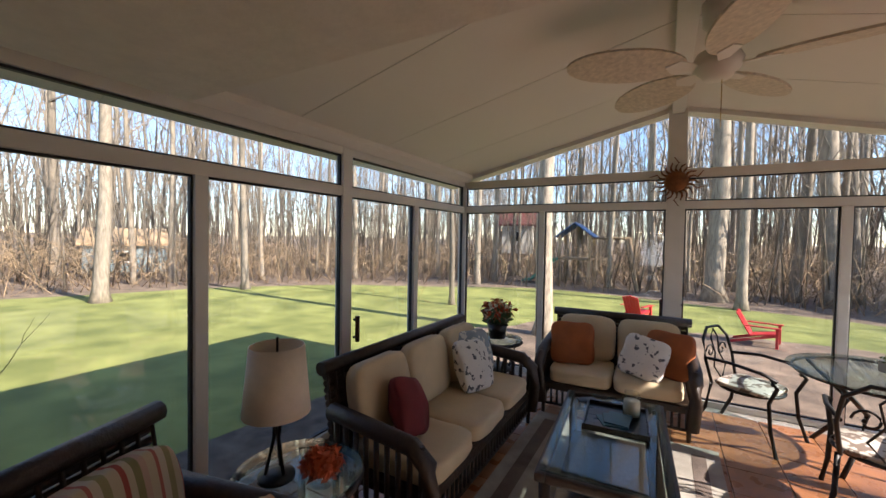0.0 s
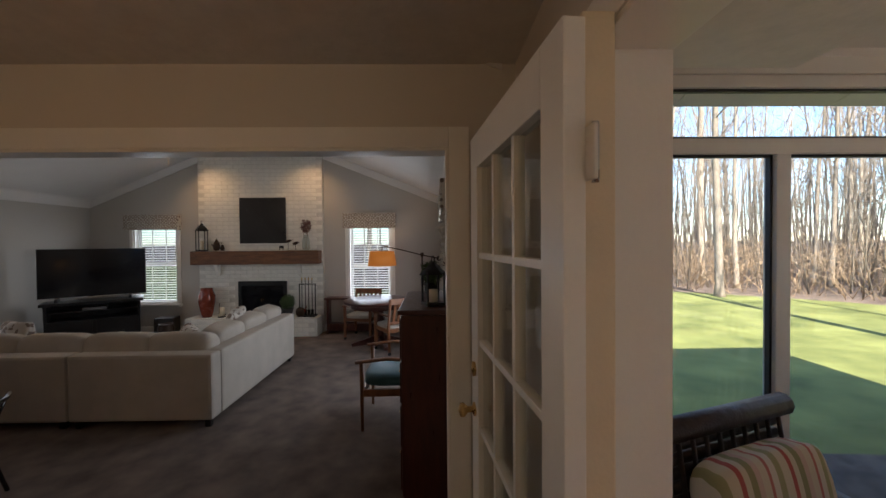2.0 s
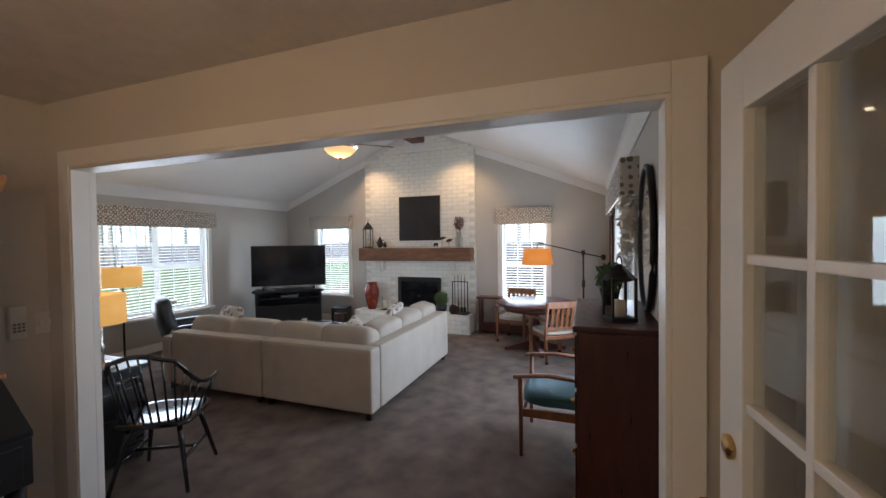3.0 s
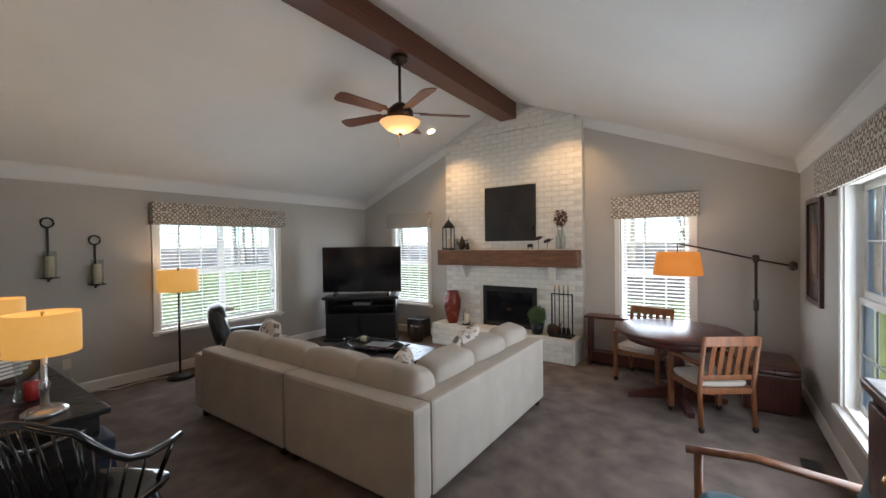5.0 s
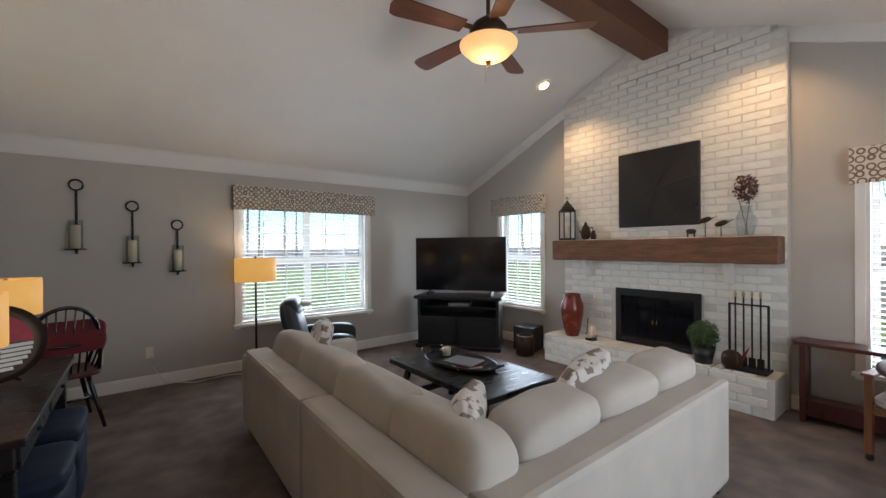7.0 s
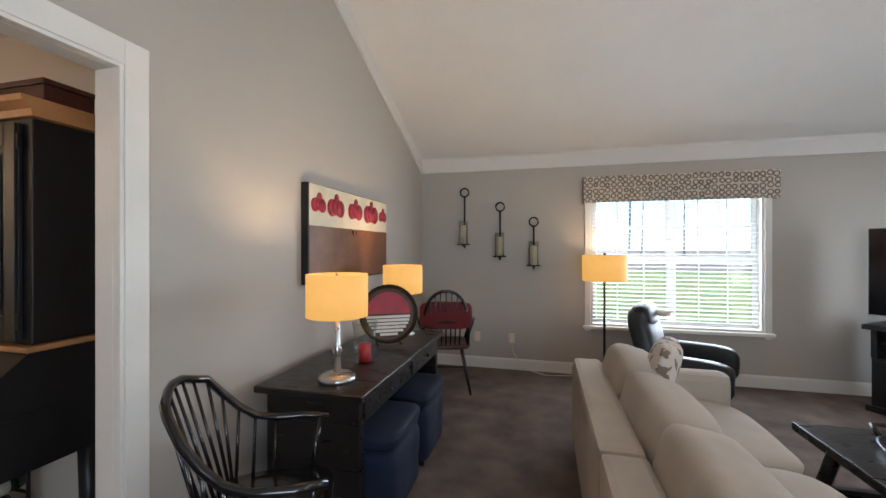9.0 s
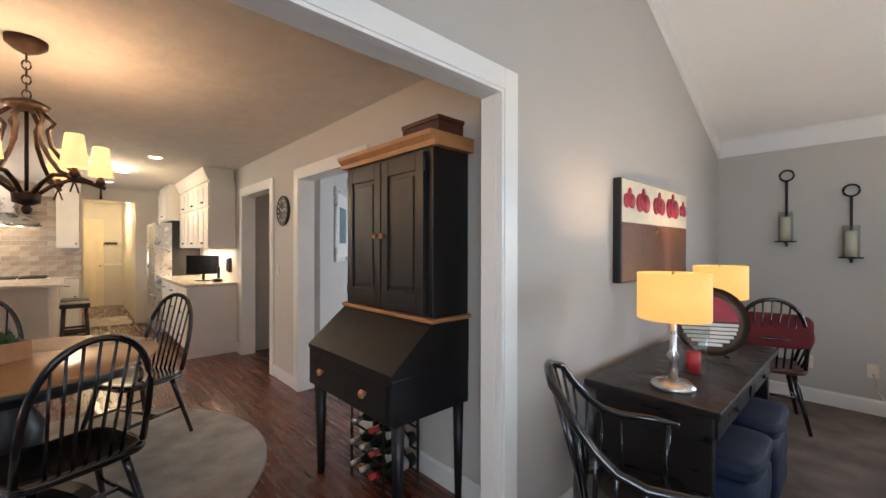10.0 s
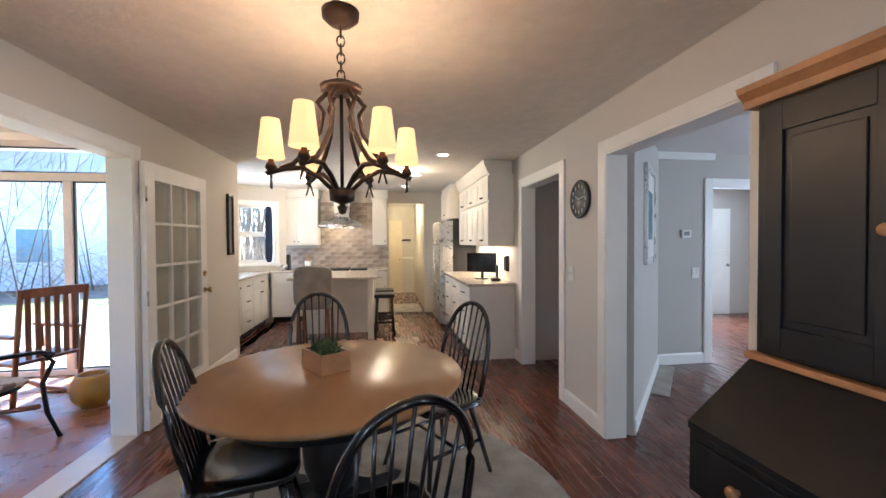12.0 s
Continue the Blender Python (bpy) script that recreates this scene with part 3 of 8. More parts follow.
for x, d in ((SX0, 1), (SX1, -1)):
    setting("trim_eave", prism(B(), [(x - d * 0.05, 2.55), (x + d * 0.10, 2.51), (x + d * 0.16, 2.57), (x + d * 0.16, 2.63), (x - d * 0.05, 2.61)], "y", SY0, SY1 - 0.1), "panel", "off-white eave trim under the roof panels", "trim")

# ---- outdoors ----
setting("ground", box(B(), -600, -600, -0.6, 600, 600, -0.35), "leaf_litter", "brown leaf-strewn ground reaching the woods", "ground")


def wavy_patch(name, cx, cy, rx, ry, z, material, label, category, n=72, amp=0.06):
    bm = B()
    vs = []
    for i in range(n):
        a = 2 * math.pi * i / n
        k = 1 + amp * noise.noise(Vector((3 * math.cos(a) + cx, 3 * math.sin(a) + cy, z)))
        vs.append(bm.verts.new((cx + rx * k * math.cos(a), cy + ry * k * math.sin(a), z)))
    bm.faces.new(vs)
    return setting(name, bm, material, label, category)


wavy_patch("lawn", -3, 0, 15.5, 16.0, -0.335, "lawn", "sunlit green lawn with tree shadows", "lawn")
wavy_patch("lawn", -6, -20, 40, 16, -0.325, "lawn", "sunlit green front lawn", "lawn")
wavy_patch("mulch_bed", -3.9, 1.6, 0.75, 3.4, -0.32, "mulch", "dark mulch bed beside the sunroom", "mulch")
wavy_patch("leaf_bed", 1.2, 7.9, 5.6, 2.9, -0.328, "leaf_litter", "brown leaf-strewn bed beyond the gable glass", "garden bed", amp=0.2)
setting("patio", box(B(), SX1 + 0.06, -2.0, -0.34, 7, SY1 - 0.4, -0.10), "paving", "pale stone patio beside the sunroom", "patio")

# ---- living room things ----


def rnd_box(sx, sy, sz, x=0, y=0, z=0, bevel=0.01):
    return box(B(), x - sx / 2, y - sy / 2, z, x + sx / 2, y + sy / 2, z + sz, bevel)


# corner sofa
sofa = thing("sectional_sofa", "cream fabric L-shaped sectional sofa with loose back cushions", "sofa", pose(-4.58, -2.45, 0))
part("back", box(B(), -0.17, -1.26, 0.07, 0, 0, 0.66, 0.03), "sofa", sofa)
part("back", box(B(), -0.17, -2.55, 0.07, 0.002, -1.272, 0.66, 0.03), "sofa", sofa)
part("back", box(B(), -2.05, -0.17, 0.07, -0.175, 0.001, 0.66, 0.03), "sofa", sofa)
part("arm", box(B(), -0.95, -2.72, 0.07, -0.0, -2.555, 0.60, 0.05), "sofa", sofa)
part("base", box(B(), -0.95, -2.55, 0.07, -0.175, -0.175, 0.28, 0.02), "sofa", sofa)
part("base", box(B(), -2.05, -0.95, 0.07, -0.955, -0.175, 0.28, 0.02), "sofa", sofa)
for y in (-2.14, -1.36):
    part("seat_cushion", cushion(B(), -0.56, y, 0.37, 0.78, 0.78, 0.19, 6), "sofa", sofa)
part("seat_cushion", cushion(B(), -0.56, -0.56, 0.37, 0.78, 0.80, 0.19, 6), "sofa", sofa)
part("seat_cushion", cushion(B(), -1.50, -0.56, 0.37, 1.08, 0.78, 0.19, 6), "sofa", sofa)
for y, s in ((-2.20, 0.62), (-1.60, 0.62), (-1.00, 0.64), (-0.42, 0.60)):
    part("back_cushion", cushion(B(), -0.29, y, 0.60, 0.26, s, 0.40, 4.6, m=Euler((0, -0.22, random.uniform(-0.05, 0.05))).to_matrix()), "sofa", sofa)
for x, s in ((-1.78, 0.52), (-1.27, 0.55), (-0.72, 0.58)):
    part("back_cushion", cushion(B(), x, -0.29, 0.60, s, 0.26, 0.40, 4.6, m=Euler((-0.22, 0, random.uniform(-0.06, 0.06))).to_matrix()), "sofa", sofa)
for x, y in ((-0.06, -0.06), (-0.06, -1.2), (-0.06, -1.34), (-0.06, -2.6), (-0.9, -2.6), (-2.0, -0.06), (-2.0, -0.88)):
    part("foot", rnd_box(0.05, 0.05, 0.075, x, y, 0.0, 0.006), "espresso", sofa)


def pattern_mat(name, base, ink, scale, thresh=0.56):
    m = mat(name, base, 0.9, 0.05, 10, 0.3, 200)
    n, l = m.node_tree.nodes, m.node_tree.links
    bs = n["Principled BSDF"]
    tc, vo, cr, mx = n.new("ShaderNodeTexCoord"), n.new("ShaderNodeTexNoise"), n.new("ShaderNodeValToRGB"), n.new("ShaderNodeMix")
    mx.data_type = "RGBA"
    vo.inputs["Scale"].default_value = scale
    vo.inputs["Detail"].default_value = 4
    l.new(tc.outputs["Object"], vo.inputs[0])
    cr.color_ramp.interpolation = "LINEAR"
    cr.color_ramp.elements[0].position, cr.color_ramp.elements[1].position = thresh, thresh + 0.03
    l.new(vo.outputs[0], cr.inputs[0])
    old = bs.inputs["Base Color"].links[0].from_socket
    l.new(cr.outputs[0], mx.inputs["Factor"])
    l.new(old, mx.inputs["A"])
    mx.inputs["B"].default_value = (*ink, 1)
    l.new(mx.outputs["Result"], bs.inputs["Base Color"])
    return m


def lattice_mat(name, base, ink, scale):
    """A printed ogee lattice of rings."""
    m = mat(name, base, 0.9, 0.05, 10, 0.3, 200)
    n, l = m.node_tree.nodes, m.node_tree.links
    bs = n["Principled BSDF"]
    tc, vo, cr, mx = n.new("ShaderNodeTexCoord"), n.new("ShaderNodeTexVoronoi"), n.new("ShaderNodeValToRGB"), n.new("ShaderNodeMix")
    mx.data_type = "RGBA"
    vo.inputs["Scale"].default_value = scale
    vo.inputs["Randomness"].default_value = 0.25
    l.new(tc.outputs["Object"], vo.inputs["Vector"])
    e = cr.color_ramp.elements
    e[0].position, e[0].color = 0.30, (0, 0, 0, 1)
    e[1].position, e[1].color = 0.36, (1, 1, 1, 1)
    for p, v in ((0.48, 1), (0.54, 0)):
        k = e.new(p)
        k.color = (v, v, v, 1)
    l.new(vo.outputs["Distance"], cr.inputs[0])
    old = bs.inputs["Base Color"].links[0].from_socket
    l.new(cr.outputs[0], mx.inputs["Factor"])
    l.new(old, mx.inputs["A"])
    mx.inputs["B"].default_value = (*ink, 1)
    l.new(mx.outputs["Result"], bs.inputs["Base Color"])
    return m


M["floral"] = pattern_mat("taupe_floral_cloth", (0.56, 0.51, 0.45), (0.20, 0.15, 0.12), 14, 0.52)
M["lattice"] = lattice_mat("valance_lattice_cloth", (0.58, 0.53, 0.45), (0.17, 0.12, 0.09), 17)
M["bird_print"] = pattern_mat("white_cloth_dark_print", (0.66, 0.63, 0.58), (0.10, 0.10, 0.11), 18, 0.58)
M["leaf_print"] = pattern_mat("grey_cloth_leaf_print", (0.24, 0.28, 0.31), (0.60, 0.58, 0.52), 16, 0.56)


def throw_pillow(m, s, material, label):
    p = cushion(B(), 0, 0, 0, s, 0.17, s, 5.0, 12)
    for v in p.verts:
        q = abs(v.co.x) * abs(v.co.z) / (s * s / 4)
        v.co.x *= 1 + 0.10 * q
        v.co.z *= 1 + 0.10 * q
        v.co.y *= 1 - 0.75 * min(q, 1)
    ob = part("throw_pillow", p, material)
    ob.matrix_world = m
    return tagged(ob, label, "pillow")


throw_pillow(pose(-5.0, -4.62, 0.66, -18, 0, 72), 0.44, "floral", "taupe floral throw pillow resting on the sofa seat")
throw_pillow(pose(-5.75, -2.86, 0.66, -20, 8, 4), 0.42, "floral", "taupe floral throw pillow against the sofa back")
throw_pillow(pose(-4.98, -2.95, 0.62, -25, 5, 40), 0.42, "floral", "taupe floral throw pillow in the sofa corner")

# coffee table
ct = thing("coffee_table", "black-brown wooden coffee table with splayed trestle legs", "table", pose(-6.06, -4.12, 0))
part("tabletop", rnd_box(0.72, 1.25, 0.045, 0, 0, 0.405, 0.008), "espresso", ct)
part("apron", rnd_box(0.52, 1.0, 0.06, 0, 0, 0.343, 0.004), "espresso", ct)
for sx in (-1, 1):
    for sy in (-1, 1):
        part("leg", tube(B(), [(sx * 0.24, sy * 0.47, 0.40), (sx * 0.30, sy * 0.56, 0.0)], 0.04, 4), "espresso", ct)
for sy in (-1, 1):
    part("stretcher", box(B(), -0.26, sy * 0.5 - 0.02, 0.12, 0.26, sy * 0.5 + 0.02, 0.18, 0.004), "espresso", ct)
tray = thing("serving_tray", "black tray with raised rim on the coffee table", "tray", pose(-6.08, -4.22, 0.451, 0, 0, 8))
bm = B()
lathe(bm, [(0.0, 0), (0.27, 0), (0.30, 0.035), (0.285, 0.035), (0.262, 0.012), (0.0, 0.012)], 28)
for v in bm.verts:
    v.co.x *= 0.7
    v.co.y *= 1.25
part("tray_body", bm, "espresso", tray)
for s in (-1, 1):
    part("handle", tube(B(), [(-0.06, s * 0.36, 0.03), (-0.04, s * 0.42, 0.06), (0.04, s * 0.42, 0.06), (0.06, s * 0.36, 0.03)], 0.012), "espresso", tray)
for i in range(4):
    tagged(placed(part("magazine", rnd_box(0.21, 0.28, 0.008, 0, 0, 0, 0.002), ("paper", "red_cloth", "navy", "grey")[i]), pose(-6.06, -4.14, 0.464 + 0.0085 * i, 0, 0, 12 * i - 20)), "glossy magazine stacked on the tray", "magazine")
cdl = thing("candle_jar", "ivory candle in a glass jar on the tray", "candle", pose(-6.12, -4.45, 0.464))
part("wax", lathe(B(), [(0.04, 0.004), (0.04, 0.07)], 16), "candle", cdl)
part("jar", lathe(B(), [(0.046, 0), (0.046, 0.095), (0.043, 0.095), (0.042, 0.003)], 16), "clear", cdl)

# television and its stand
tvm = pose(-7.62, -6.03, 0, 0, 0, 126.3)
st = thing("tv_stand", "black wooden corner television stand with open shelf", "tv stand", tvm)
part("body", box(B(), -0.58, -0.21, 0.05, 0.58, 0.21, 0.46, 0.008), "black", st)
part("top", box(B(), -0.63, -0.25, 0.70, 0.63, 0.23, 0.745, 0.01), "black", st)
part("plinth", box(B(), -0.61, -0.235, 0.0, 0.61, 0.22, 0.055, 0.008), "black", st)
for x in (-0.565, 0.565):
    part("side", box(B(), x - 0.02, -0.21, 0.46, x + 0.02, 0.21, 0.70, 0.004), "black", st)
part("shelf", box(B(), -0.545, -0.18, 0.575, 0.545, 0.2, 0.595, 0.003), "black", st)
part("back_panel", box(B(), -0.545, 0.19, 0.46, 0.545, 0.205, 0.70), "soot", st)
for x in (-0.29, 0.29):
    d = part("door", box(B(), x - 0.265, -0.228, 0.09, x + 0.265, -0.212, 0.44, 0.006), "black", st)
    part("door_panel", box(B(), x - 0.2, -0.233, 0.15, x + 0.2, -0.229, 0.38, 0.002), "black", d)
tagged(placed(part("media_box", rnd_box(0.3, 0.2, 0.045, 0, -0.02, 0.597, 0.006), "grey"), tvm), "dark grey media box on the stand shelf", "electronics")
tv = thing("television", "large black flat-screen television, switched off", "television", tvm @ pose(0, 0, 0.746))
part("housing", box(B(), -0.67, -0.03, 0.05, 0.67, 0.03, 0.83, 0.008), "black", tv)
part("screen", box(B(), -0.66, -0.034, 0.065, 0.66, -0.031, 0.822), "screen", tv)
part("bezel", box(B(), -0.67, -0.036, 0.05, 0.67, -0.0345, 0.064), "steel", tv)
for x in (-0.45, 0.45):
    part("foot", box(B(), x - 0.02, -0.13, 0, x + 0.02, 0.13, 0.05, 0.006), "black", tv)
sub = thing("subwoofer", "small black subwoofer box on the carpet", "speaker", pose(-8.22, -5.28, 0, 0, 0, 100))
part("cabinet", rnd_box(0.3, 0.3, 0.32, 0, 0, 0.015, 0.01), "black", sub)
part("grille", box(B(), -0.13, -0.158, 0.04, 0.13, -0.152, 0.31, 0.002), "seal", sub)
for x in (-0.12, 0.12):
    part("foot", lathe(B(), [(0.02, 0), (0.02, 0.016)], 10, (x, 0, 0)), "black", sub)
tagged(placed(part("storage_crock", lathe(B(), [(0.10, 0), (0.12, 0.02), (0.125, 0.2), (0.11, 0.24), (0.115, 0.26), (0.10, 0.265), (0.09, 0.23)], 20), "bronze"), pose(-7.98, -5.14, 0)), "dark metal lidded crock on the carpet", "crock")

# recliner
M["recliner"] = mat("charcoal_leather", (0.022, 0.024, 0.027), 0.4, 0.25, 8, 0.15)
rc = thing("recliner", "dark grey leather recliner with padded arms", "recliner", pose(-5.58, -6.02, 0, 0, 0, -115) @ Matrix.Diagonal((0.9, 0.9, 0.85, 1)))
part("base", rnd_box(0.6, 0.62, 0.2, 0, 0, 0.06, 0.03), "black", rc)
part("seat", cushion(B(), 0, -0.05, 0.38, 0.56, 0.66, 0.22, 4), "recliner", rc)
part("backrest", cushion(B(), 0, 0.33, 0.68, 0.62, 0.22, 0.72, 3.5, m=Euler((-0.25, 0, 0)).to_matrix()), "recliner", rc)
part("headrest", cushion(B(), 0, 0.36, 0.93, 0.5, 0.2, 0.26, 3, m=Euler((-0.25, 0, 0)).to_matrix()), "black", rc)
for s in (-1, 1):
    part("arm", cushion(B(), s * 0.36, -0.03, 0.44, 0.17, 0.74, 0.36, 4), "black", rc)
    part("skid", box(B(), s * 0.28 - 0.03, -0.3, 0, s * 0.28 + 0.03, 0.3, 0.07, 0.006), "espresso", rc)
part("blanket", cushion(B(), 0.14, 0.26, 0.95, 0.2, 0.22, 0.07, 3), "lampshade", rc, "pale folded blanket")


def drum_shade(r, h, z, top=None, c=(0, 0, 0)):
    t = top or r
    return lathe(B(), [(r, z), (t, z + h), (t - 0.006, z + h), (r - 0.006, z)], 32, c)


# standing lamp by the window
fl = thing("floor_lamp", "black metal floor lamp with a lit amber drum shade", "lamp", pose(-4.98, -6.47, 0))
part("base", lathe(B(), [(0.0, 0), (0.14, 0), (0.14, 0.02), (0.05, 0.045), (0.02, 0.06), (0.0, 0.06)], 24), "iron", fl)
part("pole", tube(B(), [(0, 0, 0.05), (0, 0, 1.30)], 0.012, 10), "iron", fl)
part("shade", drum_shade(0.215, 0.26, 1.07), "shade", fl)
part("finial", lathe(B(), [(0.008, 1.30), (0.014, 1.345), (0.0, 1.36)], 10), "iron", fl)
bulb(-4.98, -6.47, 1.20, 0.9, 0.06)

# arched reading lamp
al = thing("arc_lamp", "bronze adjustable floor lamp with a lit burlap shade", "lamp", pose(-8.02, -0.70, 0))
part("base", lathe(B(), [(0.0, 0), (0.15, 0), (0.15, 0.025), (0.03, 0.04), (0.0, 0.04)], 24), "bronze", al)
part("pole", tube(B(), [(0, 0, 0.04), (0, 0, 1.42)], 0.014, 10), "bronze", al)
part("joint", lathe(B(), [(0.022, 0.88), (0.026, 0.9), (0.026, 0.98), (0.022, 1.0)], 12), "bronze", al)
part("joint", lathe(B(), [(0.02, 1.38), (0.03, 1.40), (0.03, 1.45), (0.0, 1.46)], 12), "bronze", al)
part("arm", tube(B(), [(0, 0.28, 1.35), (0, 0, 1.41), (0.04, -0.34, 1.50), (0.08, -0.68, 1.58)], 0.010, 8), "bronze", al)
part("counterweight", lathe(B(), [(0.0, -0.05), (0.035, -0.03), (0.035, 0.03), (0.0, 0.05)], 14, (0, 0.29, 1.35)), "bronze", al)
part("hanger", tube(B(), [(0.08, -0.68, 1.58), (0.08, -0.69, 1.55), (0.08, -0.69, 1.47)], 0.008, 8), "bronze", al)
part("shade", drum_shade(0.245, 0.25, 1.235, 0.21, (0.08, -0.69, 0)), "shade_orange", al)
bulb(-7.94, -1.39, 1.36, 1.1, 0.06)


# chimney breast in painted brick
CH0, CH1, CHX = -4.78, -2.53, -8.36
FB0, FB1, FBZ = -4.06, -3.20, 0.93


def ceil_z(y):
    return EAVE + slope * (y - LY0) if y < RY else EAVE + slope * (LY1 - y)


bm = slabs("x", LX0, CHX - 0.004, CH0, CH1, ceil_z(CH0) - 0.01, [(FB0, FB1, 0.33, FBZ)])
prism(bm, [(CH0, ceil_z(CH0) - 0.01), (CH1, ceil_z(CH1) - 0.01), (RY, RIDGE - 0.01)], "x", LX0, CHX - 0.004)
chim = setting("chimney_breast", bm, "mortar", "white painted brick chimney breast with a firebox", "chimney")
hearth = setting("hearth", box(B(), CHX + 0.002, CH0 - 0.06, 0, -8.01, CH1 - 0.02, 0.322), "mortar", "raised white painted brick hearth", "hearth")
setting("firebox", box(B(), LX0 + 0.004, FB0 + 0.001, 0.331, LX0 + 0.01, FB1 - 0.001, FBZ - 0.001), "soot", "sooty back of the firebox", "firebox")
ins = thing("fireplace_doors", "black metal and glass fireplace doors", "fireplace", pose(CHX, -3.63, 0.33))
fb = B()
for a, b, c, d in ((-0.44, -0.38, 0, 0.62), (0.38, 0.44, 0, 0.62), (-0.38, 0.38, 0.54, 0.62), (-0.38, 0.38, 0, 0.04)):
    box(fb, 0.0, a, c, 0.03, b, d, 0.004)
part("frame", fb, "iron", ins)
for a, b in ((-0.375, -0.19), (-0.187, -0.002), (0.002, 0.187), (0.19, 0.375)):
    part("door_panel", box(B(), 0.006, a, 0.045, 0.018, b, 0.535, 0.003), "screen", ins)
for a in (-0.02, 0.02):
    part("handle", tube(B(), [(0.03, a, 0.26), (0.04, a, 0.28), (0.03, a, 0.30)], 0.006, 6), "brass", ins)

mt = B()
box(mt, CHX, -4.82, 1.265, CHX + 0.21, -2.55, 1.505, 0.014)
bmesh.ops.subdivide_edges(mt, edges=[e for e in mt.edges if e.calc_length() > 1.5], cuts=40)
for v in mt.verts:
    v.co += Vector((0.006, 0, 0.005)) * noise.noise(v.co * 7) * 1.4
mantel = setting("mantel_shelf", mt, "mantel", "thick rough-sawn brown timber mantel shelf", "mantel")
for y in (-4.42, -2.95):
    setting("mantel_bracket", prism(B(), [(CHX, 1.264), (CHX + 0.13, 1.264), (CHX + 0.10, 1.20), (CHX + 0.03, 1.08), (CHX, 1.05)], "y", y - 0.035, y + 0.035), "brick", "white painted wooden bracket under the mantel", "bracket")

# things on and above the mantel
ab = thing("wall_art", "square black textured panel hung on white brick", "artwork", pose(CHX, -3.605, 2.055))
part("canvas", box(B(), 0.006, -0.415, -0.415, 0.04, 0.415, 0.415, 0.006), "blackart", ab)
for i in range(8):
    a = math.pi * i / 4 + 0.2
    part("facet", prism(B(), [(0, 0), (0.40 * math.cos(a), 0.40 * math.sin(a)), (0.40 * math.cos(a + 0.36), 0.40 * math.sin(a + 0.36))], "x", 0.0405, 0.0435), "blackart", ab)


def lantern(m, w, h, label):
    ln = thing("lantern", label, "lantern", m)
    part("base", rnd_box(w, w, 0.02, 0, 0, 0, 0.003), "iron", ln)
    for sx in (-1, 1):
        for sy in (-1, 1):
            part("post", rnd_box(0.012, 0.012, h * 0.66, sx * (w / 2 - 0.008), sy * (w / 2 - 0.008), 0.02, 0.001), "iron", ln)
    part("roof", lathe(B(), [(w * 0.74, h * 0.68), (w * 0.4, h * 0.82), (0.02, h * 0.92), (0.012, h * 0.95), (0.0, h * 0.96)], 4), "iron", ln)
    part("ring", tube(B(), [(0.03 * math.cos(a), 0, h * 0.98 + 0.03 * math.sin(a)) for a in [i * math.pi / 6 for i in range(13)]], 0.004, 6), "iron", ln)
    part("candle", lathe(B(), [(0.03, 0.02), (0.03, h * 0.34), (0.0, h * 0.345)], 14), "candle", ln)
    return ln


MZ = 1.515
lantern(pose(CHX + 0.11, -4.66, MZ, 0, 0, 12), 0.16, 0.52, "tall black metal lantern with a candle on the mantel")
tea = thing("teapot", "small dark metal teapot ornament on the mantel", "teapot", pose(CHX + 0.11, -4.40, MZ))
part("pot", lathe(B(), [(0.03, 0), (0.055, 0.03), (0.06, 0.09), (0.04, 0.15), (0.02, 0.18), (0.01, 0.21), (0.0, 0.215)], 16), "bronze", tea)
part("handle", tube(B(), [(0, 0.05, 0.05), (0, 0.10, 0.09), (0, 0.09, 0.14), (0, 0.045, 0.14)], 0.008, 6), "bronze", tea)
part("spout", tube(B(), [(0, -0.05, 0.06), (0, -0.09, 0.12)], 0.012, 6, 0.006), "bronze", tea)
tagged(placed(part("ornament", lathe(B(), [(0.03, 0), (0.035, 0.05), (0.02, 0.08), (0.024, 0.1), (0.0, 0.11)], 12), "bronze"), pose(CHX + 0.12, -4.29, MZ)), "small dark ornament on the mantel", "ornament")
for y, h, c in ((-3.12, 0.13, "white"), (-2.99, 0.09, "white")):
    bd = thing("bird_figure", "small painted metal bird figure on a stem", "figurine", pose(CHX + 0.11, y, MZ))
    part("stem", tube(B(), [(0, 0, 0), (0, 0, h)], 0.004, 6), "iron", bd)
    part("body", cushion(B(), 0, 0, h + 0.03, 0.045, 0.11, 0.05, 2.4, 4, m=Euler((0.3, 0, 0)).to_matrix()), "bronze", bd)
    part("tail", prism(B(), [(0.04, h + 0.03), (0.10, h + 0.06), (0.045, h + 0.045)], "x", -0.008, 0.008), "bronze", bd)
sheep = thing("sheep_figure", "little black animal ornament on the mantel", "figurine", pose(CHX + 0.12, -3.24, MZ))
part("body", cushion(B(), 0, 0, 0.055, 0.04, 0.09, 0.05, 2.5, 4), "black", sheep)
for y in (-0.03, 0.03):
    part("leg", tube(B(), [(0, y, 0.04), (0, y, 0)], 0.008, 6), "black", sheep)
vs = thing("flower_vase", "clear glass vase of dried brown hydrangeas", "vase", pose(CHX + 0.11, -2.80, MZ))
part("glass_body", lathe(B(), [(0.055, 0), (0.07, 0.05), (0.07, 0.17), (0.04, 0.24), (0.05, 0.27), (0.046, 0.27), (0.036, 0.24), (0.066, 0.17), (0.066, 0.05), (0.05, 0.006)], 20), "clear", vs)
part("stems", tube(tube(B(), [(0.02, 0, 0.01), (-0.02, 0.03, 0.36)], 0.004, 5), [(-0.02, 0.01, 0.01), (0.02, -0.05, 0.36)], 0.004, 5), "brush", vs)
